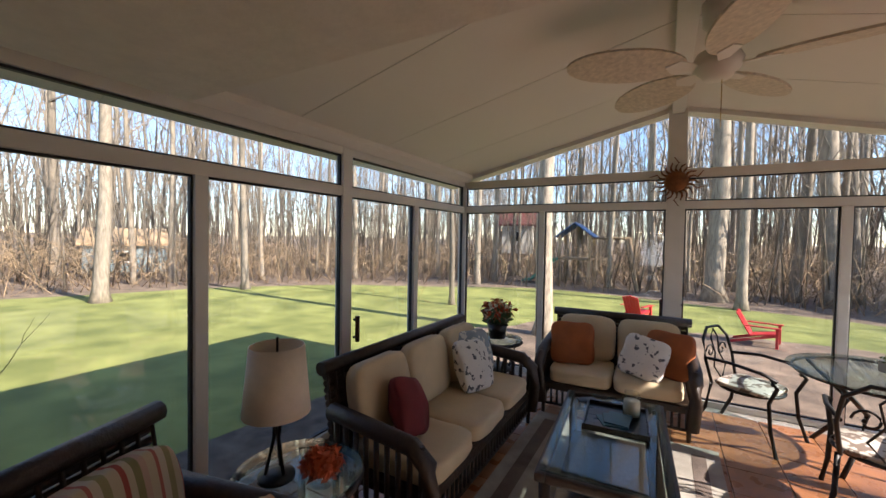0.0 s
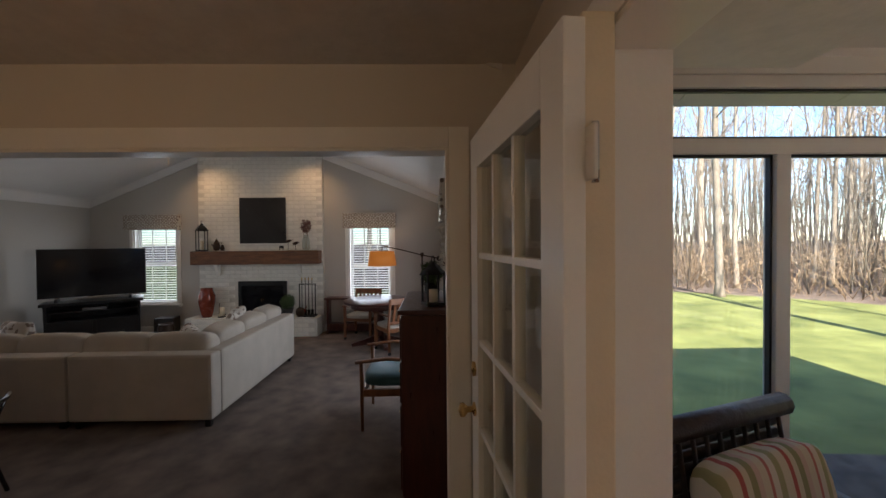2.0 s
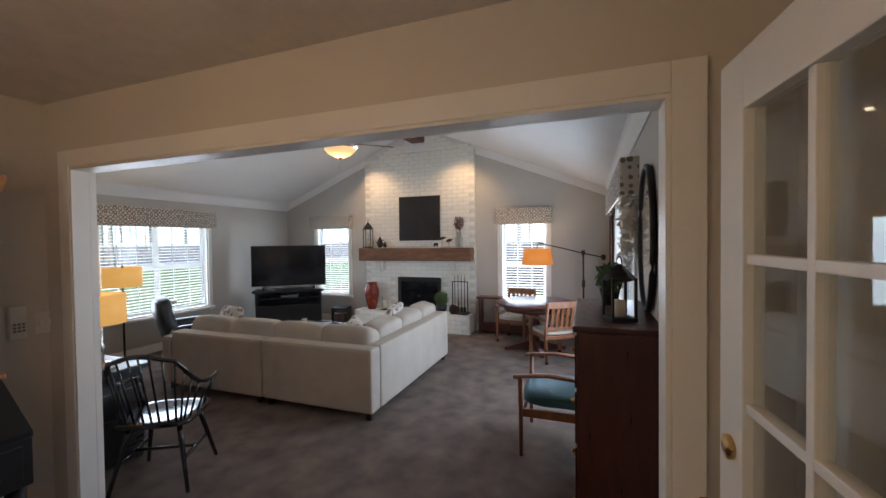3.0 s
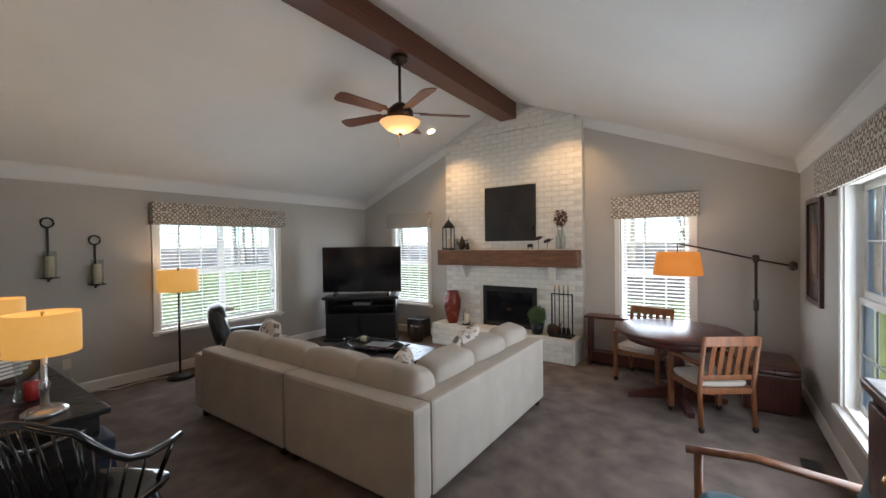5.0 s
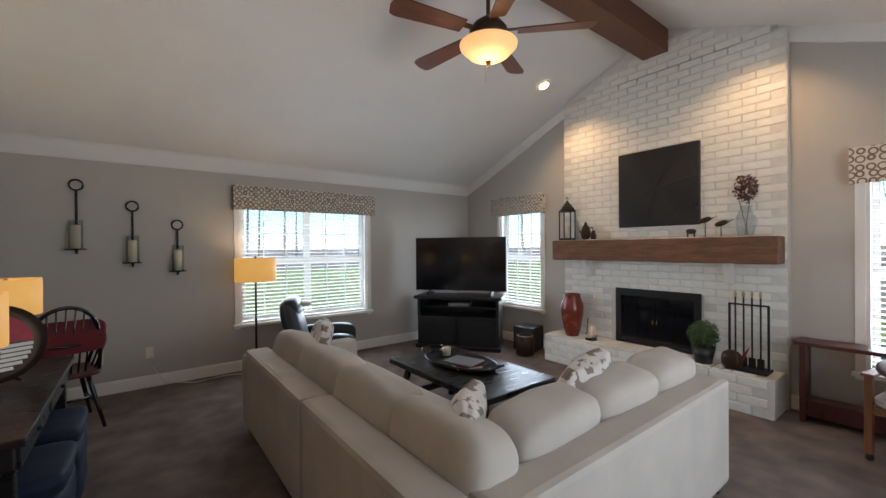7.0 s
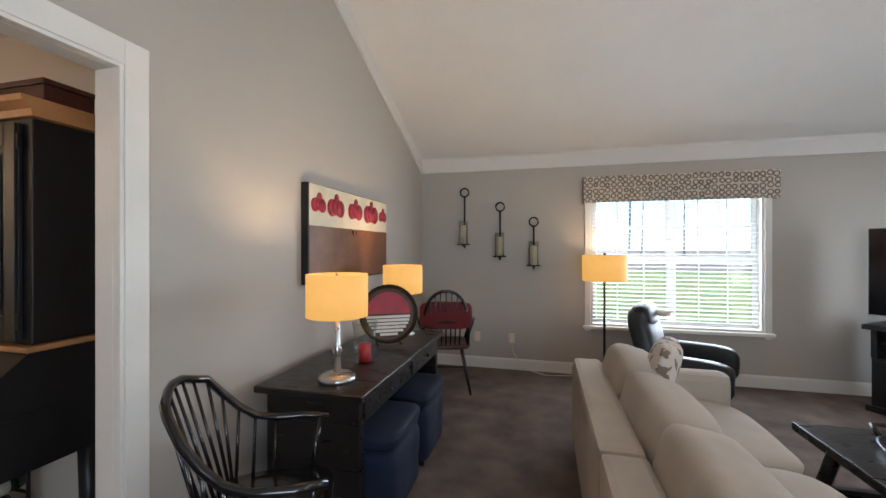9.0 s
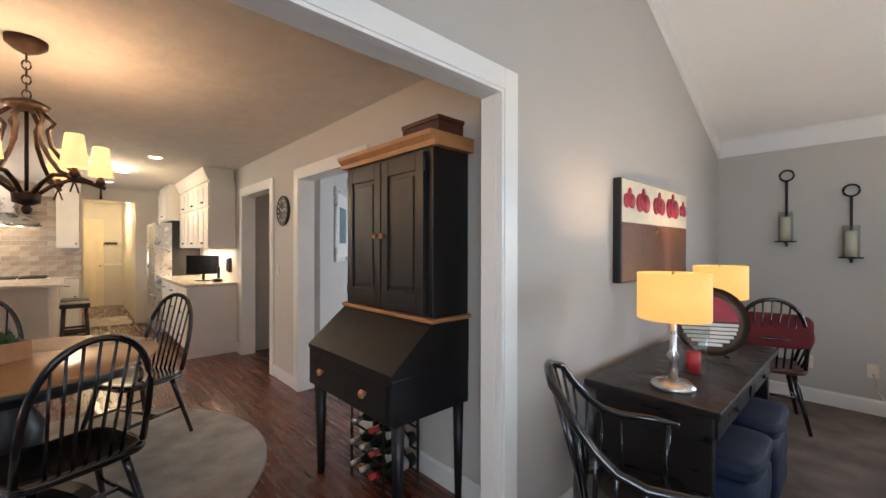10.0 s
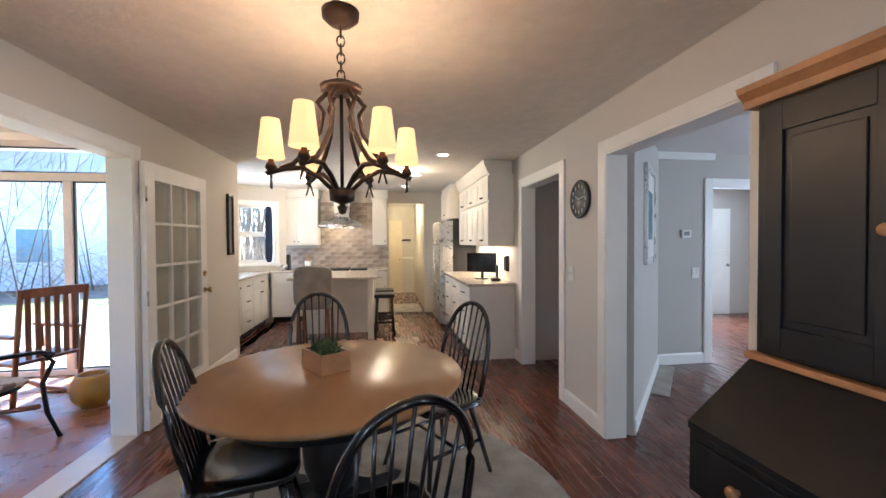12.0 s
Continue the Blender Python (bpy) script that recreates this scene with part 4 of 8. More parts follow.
M["dried"] = mat("dried_hydrangea", (0.10, 0.035, 0.028), 0.9, 0.5, 30, 0.6)


def leaf_cloud(name, n, rad, size, material, parent, seed=1, c=(0, 0, 0)):
    rng = random.Random(seed)
    verts, faces = [], []
    for i in range(n):
        d = Vector((rng.gauss(0, 1), rng.gauss(0, 1), rng.gauss(0, 1))).normalized() * (0.55 + 0.45 * rng.random())
        p = Vector((d.x * rad[0] + c[0], d.y * rad[1] + c[1], d.z * rad[2] + c[2]))
        u = Vector((rng.gauss(0, 1), rng.gauss(0, 1), rng.gauss(0, 1))).normalized()
        w = u.cross(d).normalized()
        s = size * rng.uniform(0.6, 1.3)
        k = len(verts)
        verts += [p - u * s, p + w * s * 0.45 + d * s * 0.15, p + u * s, p - w * s * 0.45 + d * s * 0.15]
        faces.append((k, k + 1, k + 2, k + 3))
    me = bpy.data.meshes.new(name)
    me.from_pydata(verts, [], faces)
    me.materials.append(M[material])
    ob = new(name, me)
    ob.parent = parent
    return ob


leaf_cloud("blossom", 260, (0.10, 0.10, 0.13), 0.022, "dried", vs, 3, (0, 0, 0.42))

# on the hearth
HZ = 0.334
tagged(placed(part("floor_vase", lathe(B(), [(0.0, 0), (0.075, 0), (0.095, 0.06), (0.135, 0.28), (0.135, 0.38), (0.10, 0.47), (0.095, 0.50), (0.105, 0.515), (0.09, 0.515), (0.08, 0.46)], 28), "terracotta"), pose(-8.18, -4.55, HZ)), "tall glazed terracotta red vase on the hearth", "vase")
hc = thing("candle_holder", "white pillar candle on a dark metal stand", "candle", pose(-8.14, -4.27, HZ))
part("stand", tube(B(), [(0.06 * math.cos(a), 0.06 * math.sin(a), 0.02 + 0.01 * a) for a in [i * 0.5 for i in range(13)]] + [(0.06, 0, 0.26)], 0.006, 6), "iron", hc)
part("candle", lathe(B(), [(0.045, 0.015), (0.045, 0.17), (0.0, 0.172)], 18), "candle", hc)
part("plate", lathe(B(), [(0.065, 0), (0.065, 0.015), (0.0, 0.016)], 18), "iron", hc)
tp = thing("topiary", "round clipped green topiary ball in a dark pot", "plant", pose(-8.13, -3.10, HZ))
part("pot", lathe(B(), [(0.07, 0), (0.10, 0.15), (0.09, 0.15), (0.08, 0.13)], 20), "black", tp)
leaf_cloud("foliage", 1500, (0.135, 0.135, 0.135), 0.016, "leaf", tp, 5, (0, 0, 0.26))
ft = thing("fireplace_tools", "black iron fireplace tool set on a square stand", "fireplace tools", pose(-8.16, -2.76, HZ))
part("base", rnd_box(0.2, 0.3, 0.02, 0, 0, 0, 0.003), "iron", ft)
fr = B()
for y in (-0.14, 0.14):
    box(fr, -0.008, y - 0.008, 0.02, 0.008, y + 0.008, 0.58)
box(fr, -0.008, -0.132, 0.565, 0.008, 0.132, 0.58)
part("frame", fr, "iron", ft)
for i, y in enumerate((-0.09, -0.03, 0.03, 0.09)):
    t = part("tool", tube(B(), [(0.02, y, 0.10), (0.02, y, 0.66)], 0.007, 6), "iron", ft)
    part("knob", lathe(B(), [(0.008, 0.64), (0.014, 0.67), (0.0, 0.70)], 8, (0.02, y, 0)), "brass", t)
    part("tool_head", rnd_box(0.012, 0.05, 0.09, 0.02, y, 0.03, 0.003), "iron", t)
tagged(placed(part("rooster_figure", cushion(B(), 0, 0, 0.09, 0.10, 0.16, 0.17, 2.3, 5), "bronze"), pose(-8.07, -2.86, HZ)), "small brown rooster ornament on the hearth", "figurine")
part("tail", prism(B(), [(0.05, 0.10), (0.13, 0.22), (0.08, 0.08)], "x", -0.01, 0.01), "terracotta", bpy.data.objects["rooster_figure"])


def valance(m, w, h, label):
    v = thing("valance", label, "valance", m)
    part("front", box(B(), 0, -0.12, 0, w, -0.105, h, 0.004), "lattice", v)
    for x in (0, w - 0.015):
        part("return", box(B(), x, -0.1045, 0, x + 0.015, 0, h, 0.003), "lattice", v)
    part("top_board", box(B(), 0.016, -0.104, h - 0.02, w - 0.016, 0, h), "lattice", v)


valance(pose(-4.80, LY0, 1.89, 0, 0, 180), 1.80, 0.28, "cream window valance printed with a brown lattice")
valance(pose(LX0, -6.12, 1.90, 0, 0, 90), 0.98, 0.28, "short cream valance printed with a brown lattice")
valance(pose(LX0, -2.16, 1.90, 0, 0, 90), 0.96, 0.28, "short cream valance printed with a brown lattice")
valance(pose(-6.95, LY1, 1.93, 0, 0, 0), 2.45, 0.26, "wide cream valance printed with a brown lattice")


def sconce(x, z0, z1):
    s = thing("candle_sconce", "black iron ring-topped wall sconce with ivory candle", "sconce", pose(x, LY0, z0), "candle sconces on the wall")
    h = z1 - z0
    part("ring", tube(B(), [(0.05 * math.cos(a), 0.02, h - 0.05 + 0.05 * math.sin(a)) for a in [i * math.pi / 8 for i in range(17)]], 0.009, 6), "iron", s)
    part("bar", box(B(), -0.01, 0.012, 0.0, 0.01, 0.026, h - 0.10, 0.002), "iron", s)
    part("plate", lathe(B(), [(0.075, 0.04), (0.08, 0.05), (0.0, 0.052)], 18, (0, 0.09, 0)), "iron", s)
    part("bracket", box(B(), -0.012, 0.027, 0.025, 0.012, 0.10, 0.04, 0.002), "iron", s)
    part("candle", lathe(B(), [(0.036, 0.052), (0.036, 0.27), (0.0, 0.272)], 16, (0, 0.09, 0)), "candle", s)
    part("glass_cylinder", lathe(B(), [(0.055, 0.053), (0.055, 0.32), (0.052, 0.32), (0.052, 0.053)], 18, (0, 0.09, 0)), "clear", s)


sconce(-3.47, 1.40, 2.11)
sconce(-3.89, 1.26, 1.93)
sconce(-4.27, 1.16, 1.75)


def frame_pic(name, m, w, h, fw, fmat, inner, label, mount=None):
    p = thing(name, label, "picture", m)
    fb = B()
    for a, b, c, d in ((0, fw, 0, h), (w - fw, w, 0, h), (fw, w - fw, 0, fw), (fw, w - fw, h - fw, h)):
        box(fb, a, -0.03, c, b, 0, d, 0.004)
    part("frame", fb, fmat, p)
    part("print", box(B(), fw + 0.001, -0.014, fw + 0.001, w - fw - 0.001, -0.002, h - fw - 0.001), inner, p)
    if mount:
        part("picture", box(B(), w * 0.27, -0.017, h * 0.25, w * 0.73, -0.0145, h * 0.75), mount, p)
    return p


frame_pic("framed_picture", pose(-7.95, LY1, 1.03), 0.62, 0.95, 0.05, "cherry", "bronze", "dark wood framed brown picture on the wall", "mantel")

# pepper-coloured painting
pn = thing("painting", "canvas with red fruit shapes above a brown band", "painting", pose(LX1, -4.32, 1.17, 0, 0, -90))
part("canvas", box(B(), 0, -0.05, 0, 1.24, 0, 0.64, 0.004), "black", pn)
M["paint_cream"] = mat("cream_oil_paint", (0.62, 0.56, 0.42), 0.5, 0.1, 8, 0.3)
M["paint_brown"] = mat("brown_oil_paint", (0.17, 0.065, 0.025), 0.35, 0.35, 4, 0.25, 30)
M["paint_red"] = mat("crimson_oil_paint", (0.33, 0.012, 0.03), 0.45, 0.3, 12, 0.3)
part("brown_band", box(B(), 0.01, -0.053, 0.01, 1.235, -0.0505, 0.37), "paint_brown", pn)
part("cream_band", box(B(), 0.01, -0.053, 0.372, 1.235, -0.0505, 0.635), "paint_cream", pn)
for i, (x, w) in enumerate(((0.11, 0.15), (0.33, 0.2), (0.62, 0.2), (0.90, 0.24), (1.14, 0.14))):
    f = B()
    for k in range(3):
        lathe(f, [(0.0, 0), (w * 0.30, 0), (w * 0.30, 0.003 + 0.0008 * k), (0.0, 0.003 + 0.0008 * k)], 18, ((k - 1) * w * 0.27, 0.01 * (k % 2), 0))
    lathe(f, [(0.0, 0), (0.03, 0), (0.03, 0.003), (0.0, 0.003)], 8, (0.01, w * 0.36, 0))
    o = part("fruit_shape", f, "paint_red", pn)
    o.matrix_local = pose(x, -0.0535, 0.505, 90, 0, 0)

# console desk with lamps, along the same wall
dk = thing("console_desk", "black-brown console desk with drawers against the wall", "desk", pose(-3.30, -4.56, 0))
part("top", rnd_box(0.58, 1.5, 0.035, 0, 0, 0.69, 0.008), "espresso", dk)
part("apron", rnd_box(0.50, 1.40, 0.13, 0, 0, 0.558, 0.004), "espresso", dk)
part("end_panel", box(B(), -0.25, 0.64, 0.02, 0.25, 0.70, 0.556, 0.005), "espresso", dk)
part("end_panel", box(B(), -0.25, -0.70, 0.02, 0.25, -0.64, 0.556, 0.005), "espresso", dk)
for y in (-0.35, 0.35):
    d = part("drawer", box(B(), -0.262, y - 0.31, 0.575, -0.2505, y + 0.31, 0.675, 0.004), "espresso", dk)
    part("knob", lathe(B(), [(0.008, 0), (0.014, 0.012), (0.0, 0.02)], 10), "iron", d).matrix_local = pose(-0.263, y, 0.625, 0, -90, 0)
for x in (-0.22, 0.22):
    for y in (-0.67, 0.67):
        part("foot", rnd_box(0.05, 0.05, 0.02, x, y, 0, 0.003), "espresso", dk)


def table_lamp(x, y, z, lit="shade"):
    t = thing("table_lamp", "brass table lamp with a lit cream drum shade", "lamp", pose(x, y, z), "lamps on the desk")
    part("base", lathe(B(), [(0.0, 0), (0.095, 0), (0.095, 0.015), (0.075, 0.03), (0.03, 0.04), (0.0, 0.04)], 24), "steel", t)
    part("stem", lathe(B(), [(0.02, 0.04), (0.016, 0.12), (0.028, 0.15), (0.014, 0.18), (0.012, 0.50), (0.0, 0.51)], 16), "steel", t)
    part("shade", drum_shade(0.155, 0.215, 0.325), lit, t)
    part("finial", lathe(B(), [(0.005, 0.51), (0.01, 0.54), (0.0, 0.55)], 10), "brass", t)
    bulb(x, y, z + 0.42, 2.0, 0.05)


table_lamp(-3.36, -4.00, 0.726)
table_lamp(-3.31, -5.10, 0.726)
dish = thing("round_platter", "round platter on a stand, red above grey stripes", "platter", pose(-3.33, -4.76, 0.726, 0, 0, -150))
rim = lathe(B(), [(0.0, 0), (0.16, 0), (0.20, 0.03), (0.205, 0.04), (0.16, 0.012), (0.0, 0.012)], 32)
part("plate", rim, "bronze", dish).matrix_local = pose(0, 0.02, 0.21, 80, 0, 0)
part("red_field", prism(B(), [(0.155 * math.cos(a), 0.155 * math.sin(a)) for a in [math.pi * i / 16 for i in range(17)]], "z", 0.0125, 0.0145), "paint_red", dish).matrix_local = pose(0, 0.02, 0.21, 80, 0, 0)
for k in range(6):
    y = -0.012 - 0.024 * k
    w = math.sqrt(max(0.155 ** 2 - (y - 0.01) ** 2, 0.001))
    part("stripe", box(B(), -w, y - 0.018, 0.0125, w, y, 0.0145), "paper", dish).matrix_local = pose(0, 0.02, 0.21, 80, 0, 0)
part("stand", tube(B(), [(-0.08, -0.06, 0.01), (-0.08, 0.06, 0.01), (0.0, 0.08, 0.18), (0.08, 0.06, 0.01), (0.08, -0.06, 0.01)], 0.007, 6), "iron", dish)
hv = thing("hurricane_vase", "clear glass hurricane vase with red candle inside", "vase", pose(-3.36, -4.32, 0.726))
part("glass_body", lathe(B(), [(0.06, 0), (0.075, 0.02), (0.06, 0.12), (0.075, 0.24), (0.072, 0.24), (0.057, 0.12), (0.07, 0.024)], 20), "clear", hv)
part("candle", lathe(B(), [(0.035, 0.006), (0.035, 0.11), (0.0, 0.112)], 14), "red", hv)
for i in range(2):
    o = thing("storage_ottoman", "navy velvet cube ottoman tucked under the desk", "ottoman", pose(-3.45, -4.22 - 0.56 * i, 0), "cube ottomans under the desk")
    part("body", cushion(B(), 0, 0, 0.20, 0.45, 0.45, 0.36, 8), "navy", o)
    part("lid", cushion(B(), 0, 0, 0.425, 0.46, 0.46, 0.10, 6), "navy", o)
    for sx in (-1, 1):
        for sy in (-1, 1):
            part("foot", rnd_box(0.04, 0.04, 0.035, sx * 0.17, sy * 0.17, 0, 0.004), "espresso", o)


def windsor(m, label, group="", arms=True, seat_mat="gloss_black", h=1.0, flowing=False):
    """A bow-back chair: turned splayed legs, shaped seat, bent back rail and spindles; front at -y."""
    c = thing("windsor_chair", label, "chair", m, group)
    s = cushion(B(), 0, 0, 0.445, 0.48, 0.44, 0.05, 5, 8)
    for v in s.verts:
        if v.co.z > 0.45:
            v.co.z -= 0.018 * max(0, 1 - (v.co.x ** 2 + v.co.y ** 2) / 0.045)
    part("seat", s, seat_mat, c)
    for sx in (-1, 1):
        for sy in (-1, 1):
            a, b = Vector((sx * 0.15, sy * 0.14, 0.43)), Vector((sx * 0.235, sy * 0.235, 0))
            bm = B()
            tube(bm, [a, a.lerp(b, 0.25), a.lerp(b, 0.45), a.lerp(b, 0.55), a.lerp(b, 0.62), b], 0.019, 8, 0.013)
            part("leg", bm, "gloss_black", c)
        part("stretcher", tube(B(), [(sx * 0.195, -0.19, 0.2), (sx * 0.195, 0.19, 0.2)], 0.011, 6), "gloss_black", c)
    part("stretcher", tube(B(), [(-0.195, 0, 0.2), (0.195, 0, 0.2)], 0.011, 6), "gloss_black", c)

    def bow(t):
        a = math.pi * t
        zz = 0.47 + (h - 0.47) * math.sin(a) ** 0.62
        return Vector((-0.215 * math.cos(a) * (1 + 0.10 * math.sin(a)), 0.17 + 0.16 * (zz - 0.47) / 0.53 * 0.9, zz))
    if flowing:  # one bent rail runs from arm to arm over the back
        half = [(0.265, -0.20, 0.655), (0.285, -0.10, 0.66), (0.28, 0.02, 0.665), (0.262, 0.10, 0.69), (0.245, 0.16, 0.74), (0.225, 0.22, 0.81), (0.19, 0.265, 0.88), (0.13, 0.295, h - 0.03), (0.06, 0.31, h - 0.005)]
        rail = [(-x, y, z) for x, y, z in half] + [(0, 0.315, h)] + half[::-1]
        part("bow_rail", tube(B(), rail, 0.016, 8), "gloss_black", c)
        for k in range(2, len(rail) - 2):
            x, y, z = rail[k]
            part("spindle", tube(B(), [(x * 0.78, max(min(y, 0.17), -0.02) if abs(x) > 0.2 else 0.175, 0.46), (x, y, z)], 0.0075, 6, 0.006), "gloss_black", c)
        for sx in (-1, 1):
            part("arm_post", tube(B(), [(sx * 0.2, -0.13, 0.46), (sx * 0.262, -0.16, 0.65)], 0.013, 6), "gloss_black", c)
        return c
    part("bow_rail", tube(B(), [bow(i / 24) for i in range(25)], 0.015, 8), "gloss_black", c)
    for i in range(7):
        x = -0.15 + 0.05 * i
        t = 0.5 + (x / 0.215) * 0.34
        top = bow(t)
        part("spindle", tube(B(), [(x * 0.85, 0.175, 0.46), (top.x * 0.95 * 0.9 + x * 0.1, top.y, top.z)], 0.0075, 6, 0.006), "gloss_black", c)
    if arms:
        pts = [Vector((-0.27, -0.17, 0.68)), Vector((-0.285, 0.0, 0.69)), Vector((-0.25, 0.16, 0.70)), Vector((-0.14, 0.24, 0.70)), Vector((0, 0.265, 0.70)), Vector((0.14, 0.24, 0.70)), Vector((0.25, 0.16, 0.70)), Vector((0.285, 0, 0.69)), Vector((0.27, -0.17, 0.68))]
        part("arm_rail", tube(B(), pts, 0.02, 8, flat=0.6), "gloss_black", c)
        for sx in (-1, 1):
            part("arm_post", tube(B(), [(sx * 0.2, -0.13, 0.46), (sx * 0.262, -0.14, 0.67)], 0.013, 6), "gloss_black", c)
            for y in (0.0, 0.1):
                part("spindle", tube(B(), [(sx * 0.2, y, 0.46), (sx * 0.275, y, 0.68)], 0.008, 6), "gloss_black", c)
    return c


windsor(pose(-3.42, -3.42, 0, 0, 0, -60), "glossy black windsor armchair with bowed spindle back", h=0.93, flowing=True)
rb = windsor(pose(-3.42, -6.05, 0, 0, 0, 15), "dark windsor armchair with red-brown slung cover", arms=True, seat_mat="cherry")
part("back_cover", cushion(B(), 0, 0.235, 0.76, 0.50, 0.06, 0.26, 5, 6), "red_cloth", rb, "dark red cloth cover")


def mission_chair(m):
    c = thing("dining_armchair", "reddish oak armchair with slatted back and grey seat", "chair", m, "chairs at the game table")
    part("seat", cushion(B(), 0, -0.02, 0.45, 0.50, 0.47, 0.08, 5), "sofa", c)
    part("seat_frame", rnd_box(0.52, 0.48, 0.06, 0, 0, 0.36, 0.006), "oak", c)
    for sx in (-1, 1):
        part("leg", box(B(), sx * 0.25 - 0.022, -0.25, 0.05, sx * 0.25 + 0.022, -0.205, 0.64, 0.004), "oak", c)
        part("leg", tube(B(), [(sx * 0.25, 0.26, 0.05), (sx * 0.25, 0.23, 0.42), (sx * 0.25, 0.31, 0.93)], 0.026, 4), "oak", c)
        part("arm", box(B(), sx * 0.25 - 0.035, -0.27, 0.64, sx * 0.25 + 0.035, 0.25, 0.665, 0.006), "oak", c)
        for y in (-0.225, 0.26):
            part("caster", lathe(B(), [(0.02, 0), (0.028, 0.025), (0.02, 0.05)], 10, (sx * 0.25, y, 0)), "iron", c)
    part("back_rail", box(B(), -0.25, 0.285, 0.84, 0.25, 0.315, 0.94, 0.008), "oak", c)
    part("back_rail", box(B(), -0.24, 0.225, 0.50, 0.24, 0.25, 0.55, 0.006), "oak", c)
    for i in range(5):
        x = -0.16 + 0.08 * i
        part("slat", prism(B(), [(0.232, 0.55), (0.246, 0.55), (0.31, 0.84), (0.296, 0.84)], "x", x - 0.022, x + 0.022), "oak", c)
    return c


mission_chair(pose(-7.10, -1.09, 0, 0, 0, -56) @ Matrix.Diagonal((0.9, 0.93, 0.87, 1)))
mission_chair(pose(-7.92, -1.74, 0, 0, 0, 78) @ Matrix.Diagonal((0.9, 0.93, 0.87, 1)))
gt = thing("game_table", "round dark polished pedestal game table", "table", pose(-7.46, -1.38, 0) @ Matrix.Diagonal((0.97, 0.97, 0.95, 1)))
part("tabletop", lathe(B(), [(0.0, 0.71), (0.56, 0.71), (0.585, 0.725), (0.585, 0.745), (0.57, 0.755), (0.0, 0.756)], 48), "cherry", gt)
part("apron", lathe(B(), [(0.46, 0.63), (0.46, 0.709)], 40), "cherry", gt)
part("pedestal", lathe(B(), [(0.09, 0.10), (0.07, 0.2), (0.10, 0.35), (0.06, 0.5), (0.09, 0.63)], 16), "cherry", gt)
for a in (20, 110, 200, 290):
    ob = part("foot", prism(B(), [(0.05, 0.02), (0.46, 0.0), (0.47, 0.05), (0.30, 0.09), (0.05, 0.16)], "y", -0.03, 0.03), "cherry", gt)
    ob.matrix_local = pose(0, 0, 0, 0, 0, a)
bn = thing("console_bench", "long narrow dark red wooden bench under the window", "bench", pose(-8.27, -1.92, 0))
part("top", rnd_box(0.26, 1.08, 0.03, 0, 0, 0.62, 0.006), "cherry", bn)
for y in (-0.49, 0.49):
    part("leg", rnd_box(0.2, 0.04, 0.62, 0, y, 0, 0.006), "cherry", bn)
part("shelf", rnd_box(0.16, 0.94, 0.13, 0, 0, 0.05, 0.004), "cherry", bn)
ot = thing("storage_chest", "dark brown leather storage ottoman on the carpet", "ottoman", pose(-7.85, -0.62, 0))
part("body", rnd_box(0.62, 0.42, 0.34, 0, 0, 0.02, 0.012), "cherry", ot)
part("lid", cushion(B(), 0, 0, 0.40, 0.64, 0.44, 0.09, 8), "cherry", ot)
for x in (-0.26, 0.26):
    part("foot", rnd_box(0.05, 0.3, 0.021, x, 0, 0, 0.003), "espresso", ot)

# easy chair and chest by the opening
ec = thing("easy_chair", "walnut-framed easy chair with teal seat and back", "armchair", pose(-4.78, -0.80, 0))
part("seat", cushion(B(), 0, -0.03, 0.42, 0.52, 0.56, 0.12, 5), "teal", ec)
part("backrest", cushion(B(), 0, 0.27, 0.66, 0.52, 0.10, 0.46, 4, m=Euler((-0.28, 0, 0)).to_matrix()), "teal", ec)
for sx in (-1, 1):
    part("arm", tube(B(), [(sx * 0.30, -0.36, 0.60), (sx * 0.30, -0.1, 0.63), (sx * 0.30, 0.3, 0.60)], 0.03, 8, flat=0.5), "oak", ec)
    part("leg", tube(B(), [(sx * 0.30, -0.31, 0.60), (sx * 0.29, -0.31, 0)], 0.02, 8, 0.014), "oak", ec)
    part("leg", tube(B(), [(sx * 0.30, 0.27, 0.60), (sx * 0.29, 0.32, 0)], 0.02, 8, 0.014), "oak", ec)
    part("side_rail", box(B(), sx * 0.285 - 0.014, -0.3, 0.30, sx * 0.285 + 0.014, 0.3, 0.36, 0.005), "oak", ec)
part("front_rail", box(B(), -0.27, -0.32, 0.29, 0.27, -0.295, 0.35, 0.005), "oak", ec)
chs = thing("tall_chest", "tall dark cherry chest of drawers beside the opening", "chest", pose(-3.97, -0.50, 0) @ Matrix.Diagonal((0.9, 1, 1, 1)))
part("body", rnd_box(1.02, 0.36, 1.13, 0, 0, 0.05, 0.006), "cherry", chs)
part("top", rnd_box(1.06, 0.40, 0.03, 0, 0, 1.185, 0.008), "cherry", chs)
part("plinth", rnd_box(1.0, 0.34, 0.05, 0, 0, 0, 0.004), "cherry", chs)
for i in range(4):
    d = part("drawer", box(B(), -0.49, -0.192, 0.08 + 0.275 * i, 0.49, -0.181, 0.335 + 0.275 * i, 0.005), "cherry", chs)
    for x in (-0.25, 0.25):
        part("knob", lathe(B(), [(0.012, 0), (0.018, 0.015), (0.0, 0.025)], 10), "brass", d).matrix_local = pose(x, -0.193, 0.21 + 0.275 * i, 90, 0, 0)
mi = thing("wall_mirror", "oval mirror in a thin black iron frame", "mirror", pose(-3.98, LY1, 1.63))
part("frame", tube(B(), [(0.26 * math.cos(a), -0.025, 0.40 * math.sin(a)) for a in [i * math.pi / 20 for i in range(41)]], 0.014, 8), "iron", mi)
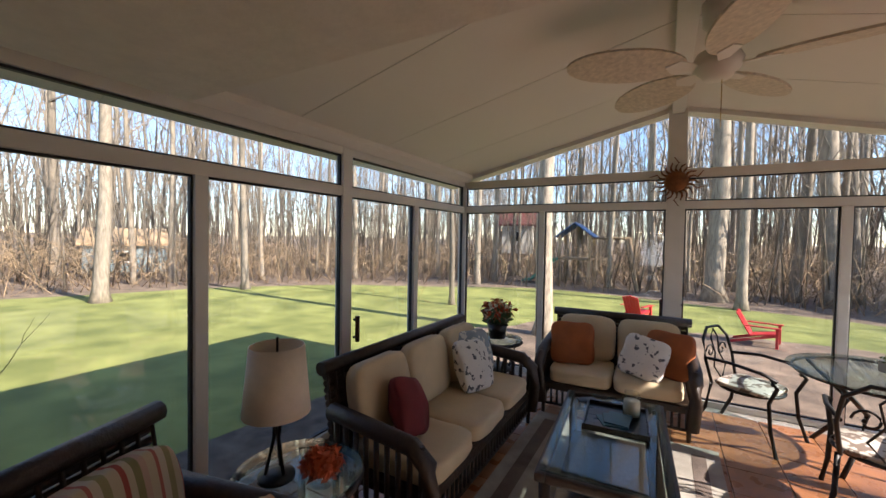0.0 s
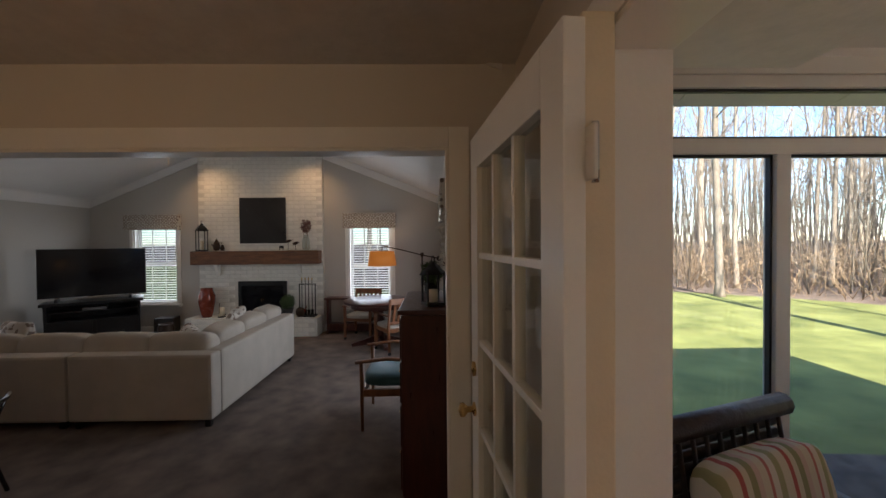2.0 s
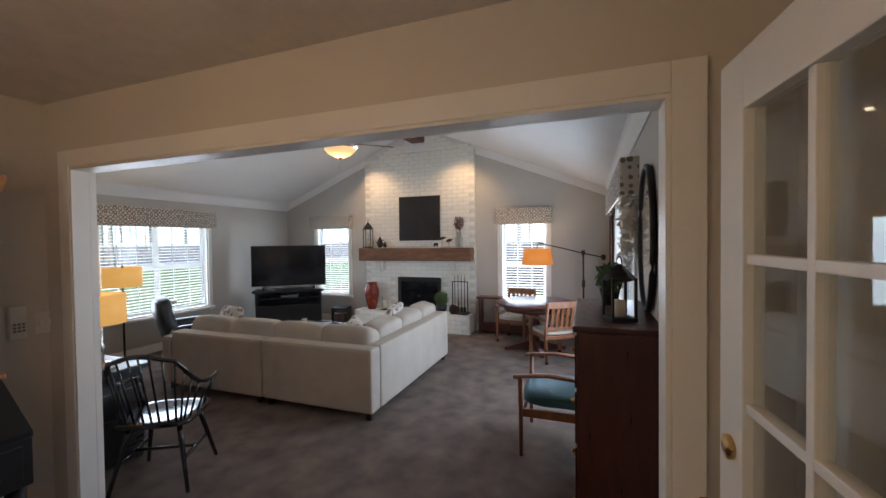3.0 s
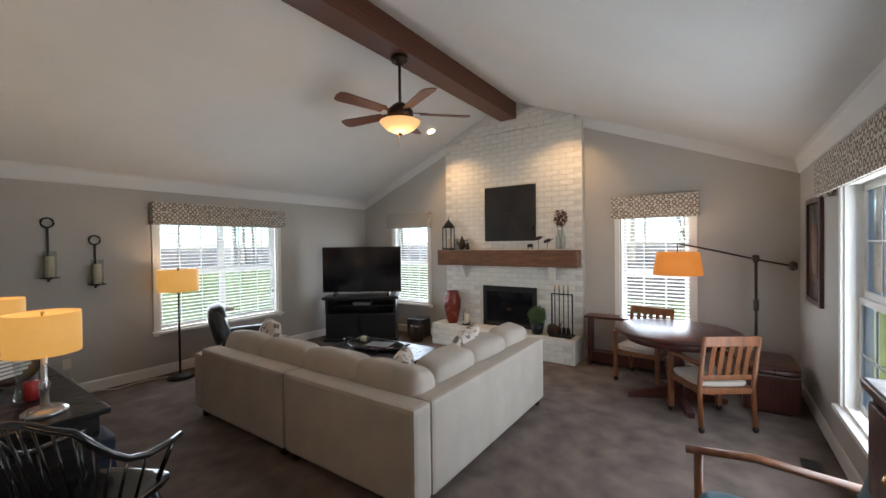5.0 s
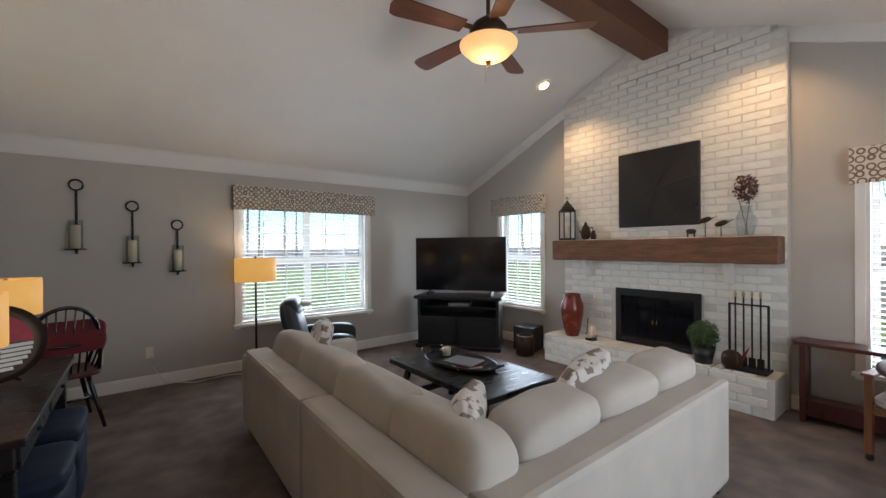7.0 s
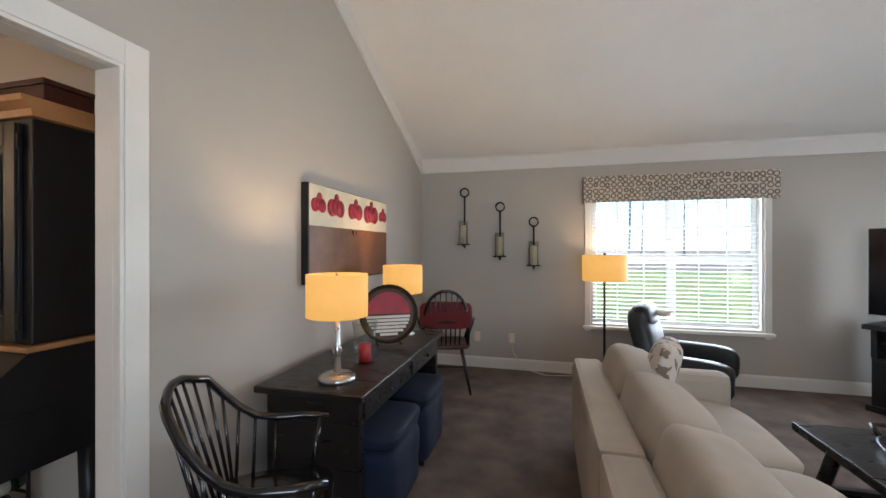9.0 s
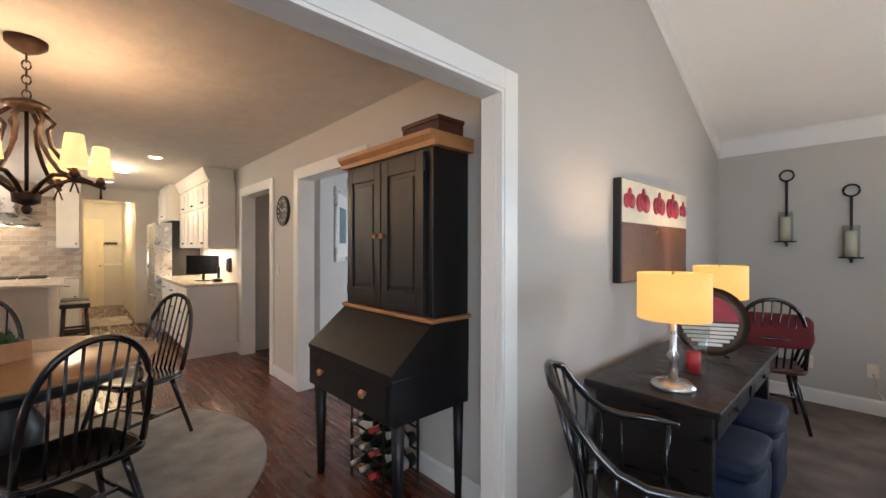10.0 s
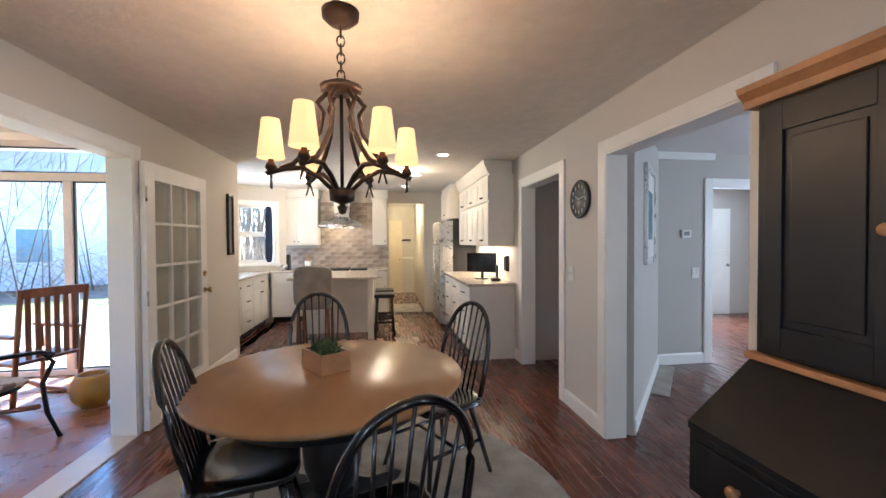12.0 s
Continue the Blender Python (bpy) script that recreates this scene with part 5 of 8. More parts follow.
part("mirror_glass", prism(B(), [(0.255 * math.cos(a), 0.395 * math.sin(a)) for a in [i * math.pi / 20 for i in range(40)]], "y", -0.024, -0.012), "mirror", mi)
pl = thing("potted_plant", "trailing green plant in a dark pot on the chest", "plant", pose(-4.22, -0.50, 1.216) @ Matrix.Diagonal((0.62, 0.62, 0.7, 1)))
part("pot", lathe(B(), [(0.07, 0), (0.10, 0.14), (0.09, 0.14), (0.08, 0.12)], 18), "iron", pl)
leaf_cloud("foliage", 220, (0.16, 0.14, 0.14), 0.045, "leaf", pl, 8, (0, 0, 0.24))
lantern(pose(-3.70, -0.48, 1.216, 0, 0, 20), 0.13, 0.30, "small black candle lantern on the chest")
sw = thing("wall_garland", "pale dried leaf garland hung beside the mirror", "garland", pose(-4.62, LY1 - 0.07, 1.72))
leaf_cloud("leaves", 160, (0.12, 0.045, 0.34), 0.05, "lampshade", sw, 11)

# ceiling fan with light
fan = thing("ceiling_fan", "dark bronze five-blade ceiling fan with lit amber bowl", "fan", pose(-5.86, -3.62, 0))
part("canopy", lathe(B(), [(0.0, 3.47), (0.085, 3.469), (0.08, 3.42), (0.03, 3.39), (0.0, 3.39)][::-1], 24), "bronze", fan)
part("downrod", tube(B(), [(0, 0, 3.40), (0, 0, 2.98)], 0.014, 10), "bronze", fan)
part("motor", lathe(B(), [(0.03, 3.02), (0.10, 2.97), (0.13, 2.93), (0.13, 2.88), (0.09, 2.85), (0.0, 2.85)][::-1], 28), "bronze", fan)
part("light_bowl", lathe(B(), [(0.0, 2.715), (0.06, 2.72), (0.14, 2.755), (0.195, 2.81), (0.20, 2.83), (0.0, 2.835)], 32), "glass_shade", fan)
part("finial", lathe(B(), [(0.0, 2.67), (0.014, 2.69), (0.02, 2.714)], 12), "bronze", fan)
part("pull_chain", tube(B(), [(0.03, 0.0, 2.72), (0.03, 0.0, 2.56)], 0.002, 4), "brass", fan)
for i in range(5):
    a = 72 * i - 10
    bm = prism(B(), [(0.20, -0.055), (0.66, -0.075), (0.70, -0.06), (0.715, 0), (0.70, 0.06), (0.66, 0.075), (0.20, 0.055)], "z", -0.005, 0.005)
    bl = part("blade", bm, "beam", fan)
    bl.matrix_local = pose(0, 0, 2.91, 0, 0, a) @ pose(0, 0, 0, 12, 0, 0)
    br = part("blade_arm", box(B(), 0.10, -0.02, 0.006, 0.28, 0.02, 0.014, 0.003), "bronze", bl)
bulb(-5.86, -3.62, 2.62, 1.3, 0.12)
for x, y in ((-7.75, -2.62), (-7.75, -4.62)):
    d = thing("recessed_light", "lit recessed ceiling light in a white ring", "light", pose(x, y, ceil_z(y) - 0.014, math.degrees(math.atan(slope)) * (1 if y < RY else -1), 0, 0))
    part("trim_ring", lathe(B(), [(0.06, 0.0), (0.085, -0.008), (0.09, 0.0)], 24), "white", d)
    part("lens", lathe(B(), [(0.0, -0.004), (0.058, -0.003), (0.058, 0.004), (0.0, 0.005)], 20), "downlight", d)
    sp = bpy.data.lights.new("spot_light", "SPOT")
    sp.energy, sp.spot_size, sp.spot_blend, sp.color, sp.shadow_soft_size = 5, radians(105), 0.8, (1.0, 0.62, 0.30), 0.05
    so = new("spot_light", sp)
    so.matrix_world = look((x, y, ceil_z(y) - 0.15), (-8.30, y + (0.2 if y < RY else -0.2), 1.9))
for x, z in ((-3.62, 0.36), (-4.02, 0.36)):
    o = thing("wall_outlet", "almond plastic wall outlet plate", "outlet", pose(x, LY0, z))
    part("plate", box(B(), -0.035, 0.0, -0.057, 0.035, 0.006, 0.057, 0.003), "candle", o)
    for dz in (-0.022, 0.022):
        part("socket", box(B(), -0.014, 0.006, dz - 0.012, 0.014, 0.008, dz + 0.012, 0.002), "paper", o)
tagged(part("power_cord", tube(B(), [(-4.02, LY0 + 0.03, 0.34), (-4.05, LY0 + 0.06, 0.2), (-4.15, LY0 + 0.1, 0.05), (-4.4, LY0 + 0.16, 0.008), (-4.7, LY0 + 0.1, 0.008), (-4.95, LY0 + 0.2, 0.01)], 0.005, 6), "paper"), "thin beige lamp cord trailing over the carpet", "cord")
vt = thing("floor_vent", "brown metal floor vent set in the carpet", "vent", pose(-6.55, -0.48, 0.0))
part("grille", rnd_box(0.30, 0.12, 0.008, 0, 0, 0, 0.002), "bronze", vt)
for i in range(6):
    part("slot", rnd_box(0.036, 0.08, 0.002, -0.115 + 0.046 * i, 0, 0.0082, 0), "seal", vt)

# ---- dining room things ----


def french_leaf(name, m, w, label, flip=1):
    """A glazed door leaf, hinged at x = 0, of fifteen lights."""
    d = thing(name, label, "door", m, kind="structure")
    h, st, bot, top = 2.03, 0.115, 0.24, 0.13
    cols, rows = 3, 5
    gw, gh = w - 2 * st, h - bot - top
    fr = B()
    for a, b, c, e in ((0, st, 0, h), (w - st, w, 0, h), (st, w - st, 0, bot), (st, w - st, h - top, h)):
        box(fr, a, -0.022, c, b, 0.022, e, 0.003)
    part("door_frame", fr, "white", d)
    for i in range(1, cols):
        x = st + gw * i / cols
        part("muntin", box(B(), x - 0.011, -0.016, bot, x + 0.011, 0.016, h - top, 0.003), "white", d)
    for j in range(1, rows):
        z = bot + gh * j / rows
        part("muntin", box(B(), st, -0.015, z - 0.011, w - st, 0.015, z + 0.011, 0.003), "white", d)
    for i in range(cols):
        for j in range(rows):
            x0, z0 = st + gw * i / cols, bot + gh * j / rows
            part("pane", box(B(), x0 + 0.006, -0.003, z0 + 0.006, x0 + gw / cols - 0.006, 0.003, z0 + gh / rows - 0.006), "clear", d)
    k = part("door_knob", lathe(B(), [(0.026, 0), (0.026, 0.006), (0.012, 0.012), (0.012, 0.03), (0.028, 0.045), (0.026, 0.06), (0.0, 0.068)], 16), "brass", d, "polished brass knob")
    k.matrix_local = pose(w - 0.06, flip * 0.022, 0.96, -90 * flip, 0, 0)
    k = part("deadbolt", lathe(B(), [(0.028, 0), (0.028, 0.01), (0.0, 0.014)], 16), "brass", d)
    k.matrix_local = pose(w - 0.06, flip * 0.022, 1.12, -90 * flip, 0, 0)
    for z in (0.22, 1.0, 1.78):
        hg = part("hinge", box(B(), -0.03, -0.03, z - 0.05, 0.012, -0.0225, z + 0.05, 0.002), "white", d)
        part("hinge_pin", tube(B(), [(-0.012, -0.034, z - 0.055), (-0.012, -0.034, z + 0.055)], 0.007, 8), "steel", hg)
    return d


french_leaf("door_1", pose(-1.80, -0.205, 0.012, 0, 0, 185.8), 0.89, "white fifteen-light french door leaf, swung open")
french_leaf("door_2", pose(0.35, -0.15, 0.012, 0, 0, -1.5), 0.95, "white fifteen-light french door leaf, opened against the wall", -1)
setting("trim_threshold", box(B(), FR0 + 0.016, DY1 - 0.02, -0.004, FR1 - 0.016, SY0 + 0.03, 0.012, 0.004), "alu", "metal and wood threshold of the french doors", "threshold")

setting("trim_jamb_edge", box(B(), FR0 - 0.05, DY1 - 0.030, 0.0, FR0 - 0.004, DY1 - 0.0185, 2.06, 0.002), "candle", "bare tan wood edge of the door jamb", "trim")
setting("trim_hinge_post", box(B(), FR0 + 0.002, -0.185, 0.0, -1.815, -0.122, 2.06, 0.004), "candle", "tan unpainted hinge post beside the french door opening", "trim")
rug = tagged(part("round_rug", lathe(B(), [(0.0, 0.0), (1.22, 0.0), (1.235, 0.006), (1.22, 0.012), (1.16, 0.013), (0.0, 0.013)], 64), "rug"), "round grey-beige rug with a faint vine pattern", "rug")
rug.matrix_world = pose(-0.85, -1.70, 0.001)
dt = thing("dining_table", "round brown-topped dining table on a black pedestal", "table", pose(-0.82, -1.66, 0.015))
part("tabletop", lathe(B(), [(0.0, 0.715), (0.63, 0.715), (0.66, 0.725), (0.665, 0.74), (0.655, 0.748), (0.0, 0.75)], 64), "table_wood", dt)
part("apron", lathe(B(), [(0.52, 0.63), (0.52, 0.714), (0.5, 0.714), (0.5, 0.63)], 48), "black", dt)
part("pedestal", lathe(B(), [(0.12, 0.10), (0.10, 0.16), (0.14, 0.28), (0.15, 0.38), (0.09, 0.5), (0.11, 0.6), (0.2, 0.64)], 24), "black", dt)
for a in (45, 135, 225, 315):
    o = part("foot", prism(B(), [(0.06, 0.02), (0.44, 0.0), (0.47, 0.03), (0.40, 0.07), (0.22, 0.11), (0.06, 0.20)], "y", -0.04, 0.04), "black", dt)
    o.matrix_local = pose(0, 0, 0, 0, 0, a)
for x, y, a in ((-1.58, -1.90, 110), (-1.04, -1.32, 12), (0.06, -1.46, -80), (-0.47, -2.24, -150)):
    windsor(pose(x, y, 0.014, 0, 0, a), "glossy black bow-back windsor side chair at the table", "chairs round the dining table", arms=False)
pb = thing("planter_box", "pale wooden planter box of green succulents", "planter", pose(-0.76, -1.62, 0.766, 0, 0, 35) @ Matrix.Diagonal((0.8, 0.8, 0.9, 1)))
bx = B()
for a, b, c, d in ((-0.14, -0.10, 0.14, -0.085), (-0.14, 0.085, 0.14, 0.10), (-0.14, -0.085, -0.125, 0.085), (0.125, -0.085, 0.14, 0.085), (-0.125, -0.085, 0.125, 0.085)):
    box(bx, a, b, 0, c, d, 0.11 if abs(a) > 0.13 or abs(c) > 0.13 else 0.08)
part("box_body", bx, "tan_trim", pb)
leaf_cloud("succulents", 240, (0.12, 0.085, 0.05), 0.032, "leaf", pb, 21, (0, 0, 0.11))

# secretary desk
hu = thing("secretary_desk", "black painted secretary with cupboard top and tan cornice", "desk", pose(-2.095, -3.485, 0) @ Matrix.Diagonal((0.94, 1, 1, 1)))
for x in (-0.42, 0.42):
    for y in (0.05, 0.45):
        part("leg", tube(B(), [(x, y, 0.60), (x, y, 0.0)], 0.042, 4, 0.024), "black", hu)
part("case", box(B(), -0.46, 0.01, 0.56, 0.46, 0.51, 0.775, 0.006), "black", hu)
part("desk_lid", prism(B(), [(0.01, 0.776), (0.515, 0.776), (0.515, 0.80), (0.27, 1.005), (0.01, 1.005)], "x", -0.46, 0.46), "black", hu)
dr = part("drawer", box(B(), -0.42, 0.511, 0.60, 0.42, 0.522, 0.75, 0.005), "black", hu)
for x in (-0.24, 0.24):
    k = part("knob", lathe(B(), [(0.01, 0), (0.012, 0.012), (0.022, 0.02), (0.018, 0.032), (0.0, 0.035)], 14), "tan_trim", dr, "turned natural wood knob")
    k.matrix_local = pose(x, 0.522, 0.675, -90, 0, 0)
part("waist_molding", box(B(), -0.475, 0.0, 1.006, 0.475, 0.285, 1.03, 0.008), "tan_trim", hu, "tan natural wood moulding")
part("cupboard", box(B(), -0.45, 0.005, 1.031, 0.45, 0.255, 1.89, 0.005), "black", hu)
for s in (-1, 1):
    d = part("cupboard_door", box(B(), min(s * 0.005, s * 0.40), 0.256, 1.05, max(s * 0.005, s * 0.40), 0.272, 1.87, 0.004), "black", hu)
    fb = B()
    for a, b, c, e in ((0.005, 0.07, 1.05, 1.87), (0.335, 0.40, 1.05, 1.87), (0.07, 0.335, 1.05, 1.14), (0.07, 0.335, 1.78, 1.87)):
        box(fb, min(s * a, s * b), 0.2725, c, max(s * a, s * b), 0.282, e, 0.002)
    part("door_frame", fb, "black", d)
    box_p = box(B(), min(s * 0.095, s * 0.31), 0.2725, 1.165, max(s * 0.095, s * 0.31), 0.278, 1.755, 0.004)
    part("raised_panel", box_p, "black", d)
    k = part("knob", lathe(B(), [(0.008, 0), (0.01, 0.012), (0.018, 0.02), (0.014, 0.03), (0.0, 0.033)], 14), "tan_trim", d, "turned natural wood knob")
    k.matrix_local = pose(s * 0.035, 0.282, 1.45, -90, 0, 0)
    for z in (1.12, 1.8):
        part("hinge", box(B(), s * 0.405 - 0.008, 0.2725, z - 0.03, s * 0.405 + 0.008, 0.279, z + 0.03, 0.001), "iron", d)
part("cornice", prism(B(), [(0.0, 1.89), (0.275, 1.89), (0.28, 1.915), (0.305, 1.94), (0.31, 1.96), (0.0, 1.96)], "x", -0.49, 0.49), "tan_trim", hu, "tan natural wood cornice")
bxw = thing("wooden_box", "small dark red wooden box on the secretary", "box", pose(-2.36, -3.36, 1.961))
part("body", rnd_box(0.30, 0.18, 0.075, 0, 0, 0, 0.004), "cherry", bxw)
part("lid", rnd_box(0.31, 0.19, 0.022, 0, 0, 0.077, 0.004), "cherry", bxw)
wr = thing("wine_rack", "black metal wine rack holding dark bottles", "wine rack", pose(-2.02, -3.30, 0))
for x in (-0.17, 0.17):
    for y in (-0.1, 0.14):
        part("post", rnd_box(0.012, 0.012, 0.46, x, y, 0, 0.001), "iron", wr)
for z in (0.06, 0.19, 0.32, 0.44):
    for y in (-0.1, 0.14):
        part("rail", rnd_box(0.33, 0.01, 0.01, 0, y, z, 0.001), "iron", wr)
M["bottle"] = mat("dark_green_bottle", (0.012, 0.018, 0.010), 0.08, 0.2, bump=0.0)
for i, (x, z) in enumerate(((-0.1, 0.11), (0.0, 0.11), (0.1, 0.11), (-0.1, 0.24), (0.1, 0.24), (0.0, 0.24), (-0.1, 0.37), (0.08, 0.37))):
    bt = thing("wine_bottle", "dark wine bottle lying in the rack", "bottle", pose(-2.02 + x, -3.42, z, -90, 0, 0), "bottles in the wine rack")
    part("glass_body", lathe(B(), [(0.0, 0), (0.036, 0), (0.038, 0.02), (0.038, 0.19), (0.015, 0.24), (0.014, 0.30), (0.0, 0.30)], 16), "bottle", bt)
    part("foil", lathe(B(), [(0.0155, 0.245), (0.0155, 0.303), (0.0, 0.304)], 12), "red" if i % 3 == 0 else "steel", bt)
    part("label", lathe(B(), [(0.0385, 0.06), (0.0385, 0.15)], 16), "paper", bt)

# chandelier
CHD = (-1.12, -1.75)
ch = thing("chandelier", "bronze six-arm chandelier with lit amber glass shades", "chandelier", pose(*CHD, 0))
part("canopy", lathe(B(), [(0.012, 2.345), (0.05, 2.365), (0.078, 2.39), (0.08, 2.418), (0.0, 2.419)], 24), "bronze", ch)
for i in range(6):
    a = [(0.016 * math.cos(t), 0.0, 0.024 * math.sin(t)) for t in [k * math.pi / 6 for k in range(13)]]
    o = part("chain_link", tube(B(), a, 0.004, 5), "bronze", ch)
    o.matrix_local = pose(0, 0, 2.33 - 0.037 * i, 0, 0, 90 * (i % 2))
part("top_disc", lathe(B(), [(0.03, 2.06), (0.085, 2.075), (0.09, 2.095), (0.05, 2.115), (0.012, 2.13)], 24), "bronze", ch)
part("hub", lathe(B(), [(0.0, 1.545), (0.014, 1.55), (0.022, 1.575), (0.012, 1.59), (0.052, 1.605), (0.056, 1.65), (0.03, 1.66), (0.0, 1.66)], 20), "bronze", ch)
part("rod", tube(B(), [(0, 0, 1.65), (0, 0, 2.08)], 0.008, 6), "bronze", ch)
for i in range(6):
    a = 60 * i + 38
    bm = B()
    tube(bm, [(0.03, 0, 1.64), (0.09, 0, 1.70), (0.16, 0, 1.74), (0.23, 0, 1.735), (0.305, 0, 1.71)], 0.011, 6)
    arm = part("arm", bm, "bronze", ch)
    arm.matrix_local = pose(0, 0, 0, 0, 0, a)
    part("stay", tube(B(), [(0.055, 0, 2.07), (0.10, 0, 2.02), (0.075, 0, 1.98), (0.09, 0, 1.90), (0.14, 0, 1.82), (0.20, 0, 1.755), (0.25, 0, 1.735)], 0.011, 6), "bronze", arm)
    part("cup", lathe(B(), [(0.008, 1.735), (0.024, 1.755), (0.018, 1.775), (0.012, 1.78), (0.012, 1.79)], 14, (0.285, 0, -0.02)), "bronze", arm)
    part("tassel", tube(tube(B(), [(0.285, 0, 1.71), (0.285, 0.02, 1.65)], 0.004, 5), [(0.285, 0, 1.71), (0.285, -0.02, 1.65)], 0.004, 5), "bronze", arm)
    part("glass_shade", lathe(B(), [(0.055, 1.775), (0.046, 1.85), (0.036, 1.935), (0.033, 1.935), (0.043, 1.85), (0.052, 1.775)], 24, (0.285, 0, 0)), "glass_shade", arm, "lit amber glass shade")
    b = Vector((CHD[0] + 0.285 * math.cos(radians(a)), CHD[1] + 0.285 * math.sin(radians(a)), 1.975))
    bulb(b.x, b.y, b.z, 0.28, 0.03, (1.0, 0.60, 0.30))

ck = thing("wall_clock", "round black wall clock with pale numerals", "clock", pose(0.10, DY0, 1.76))
o = part("clock_case", lathe(B(), [(0.0, 0), (0.15, 0), (0.155, 0.02), (0.14, 0.03), (0.135, 0.022), (0.0, 0.022)], 40), "black", ck)
o.matrix_local = pose(0, 0, 0, -90, 0, 0)
for i in range(12):
    a = math.pi * i / 6
    part("hour_mark", rnd_box(0.012, 0.003, 0.03, 0.105 * math.sin(a), 0.0245, 0.105 * math.cos(a) - 0.015, 0.001), "paper", ck)
for a, l in ((60, 0.06), (-80, 0.085)):
    o = part("clock_hand", box(B(), -0.004, 0.0265, -0.01, 0.004, 0.0285, l), "paper", ck)
    o.matrix_local = pose(0, 0, 0, 0, a, 0)
kp = thing("wall_keypad", "white plastic keypad beside a light switch", "keypad", pose(-2.70, DY0, 1.22))
part("housing", box(B(), -0.035, 0, -0.09, 0.035, 0.03, 0.09, 0.006), "paper", kp)
for i in range(9):
    part("key", box(B(), -0.024 + 0.018 * (i % 3), 0.0305, -0.05 + 0.018 * (i // 3), -0.012 + 0.018 * (i % 3), 0.034, -0.038 + 0.018 * (i // 3)), "grey", kp)


def switch_plate(m, label="white double light switch plate"):
    s = thing("light_switch", label, "switch", m)
    part("plate", box(B(), -0.045, 0, -0.06, 0.045, 0.006, 0.06, 0.003), "paper", s)
    for x in (-0.02, 0.02):
        part("toggle", box(B(), x - 0.008, 0.0065, -0.016, x + 0.008, 0.014, 0.016, 0.002), "white", s)


switch_plate(pose(-2.82, DY0, 1.2))
switch_plate(pose(0.27, DY0, 1.15))
fp = frame_pic("framed_picture", pose(2.05, DY1, 1.28, 0, 0, 0), 0.16, 0.72, 0.03, "black", "grey", "narrow black framed picture on the wall")

# foyer beyond the openings
frame_pic("framed_print", rot_at(-0.2, -3.64, -41.5) @ pose(0.55, -0.102, 1.22), 0.72, 0.86, 0.05, "steel", "paper", "silver framed print on the angled foyer wall", "teal")
th = thing("thermostat", "small white wall thermostat", "thermostat", pose(1.2, -5.35, 1.5, 0, 0, 90))
part("housing", box(B(), -0.06, 0, -0.045, 0.06, 0.025, 0.045, 0.006), "paper", th)
part("display", box(B(), -0.035, 0.0255, -0.02, 0.035, 0.027, 0.025), "grey", th)
switch_plate(pose(1.2, -5.48, 1.05, 0, 0, 90))
setting("trim_crown", prism(B(), [(-5.68, 2.34), (-4.92, 2.34), (-4.92, 2.42), (-5.68, 2.42)], "x", 1.14, 1.2), "white", "white crown moulding in the foyer", "trim")


def panel_door(name, m, w, h, material, label, knob=True, rows=((0.2, 0.75), (0.87, 1.25), (1.37, 1.87))):
    d = thing(name, label, "door", m, kind="structure")
    part("slab", box(B(), 0, -0.02, 0, w, 0.02, h, 0.003), material, d)
    for z0, z1 in rows:
        for x0, x1 in ((0.11, w / 2 - 0.045), (w / 2 + 0.045, w - 0.11)):
            part("panel", box(B(), x0, -0.027, z0, x1, -0.0205, z1, 0.005), material, d)
    if knob:
        k = part("door_knob", lathe(B(), [(0.026, 0), (0.012, 0.01), (0.012, 0.03), (0.028, 0.045), (0.0, 0.065)], 14), "steel", d)
        k.matrix_local = pose(w - 0.06, -0.0205, 0.95, 90, 0, 0)
    return d


panel_door("door_4", pose(1.44, -4.02, 0.0, 0, 0, 180), 0.92, 2.03, "white", "white panelled closet door")
panel_door("door_3", pose(3.86, -7.6, 0, 0, 0, -90), 0.92, 2.03, "white", "white six-panel front door")
sl = thing("window_7", "narrow sidelight beside the front door, its pane set glowing", "window", pose(3.88, -7.28, 0.35, 0, 0, -90), kind="structure")
part("window_frame", box(box(B(), 0, -0.02, 0, 0.05, 0.02, 1.65), 0.2, -0.02, 0, 0.25, 0.02, 1.65), "white", sl)
# emission imitates daylight in the pane; the wall behind is solid
M["sidelight"] = glow("glowing_sidelight_pane", (0.75, 0.88, 1.0), 0.5, (0.7, 0.8, 0.85))
part("pane", box(B(), 0.05, -0.006, 0.0, 0.2, 0.006, 1.65), "sidelight", sl)
# lamp added before the sidelight to throw its daylight into the foyer
daylight_fill(3.78, -7.4, 1.3, -1, 0, 0.4, 1.6, 14)
# fill added to brighten the foyer; the wall behind it has no window
daylight_fill(-1.2, -8.9, 1.4, 0, 1, 1.4, 1.4, 8)
panel_door("door_4", pose(0.50, -4.02, 0, 0, 0, 0), 0.9, 2.03, "greige", "grey panel door in the closet recess", False)
tagged(placed(part("entry_mat", rnd_box(1.0, 0.7, 0.012, 0, 0, 0.001, 0.004), "rug"), pose(0.95, -4.55, -0.003, 0, 0, -41)), "flat beige mat on the foyer floor", "mat")

# ---- kitchen ----


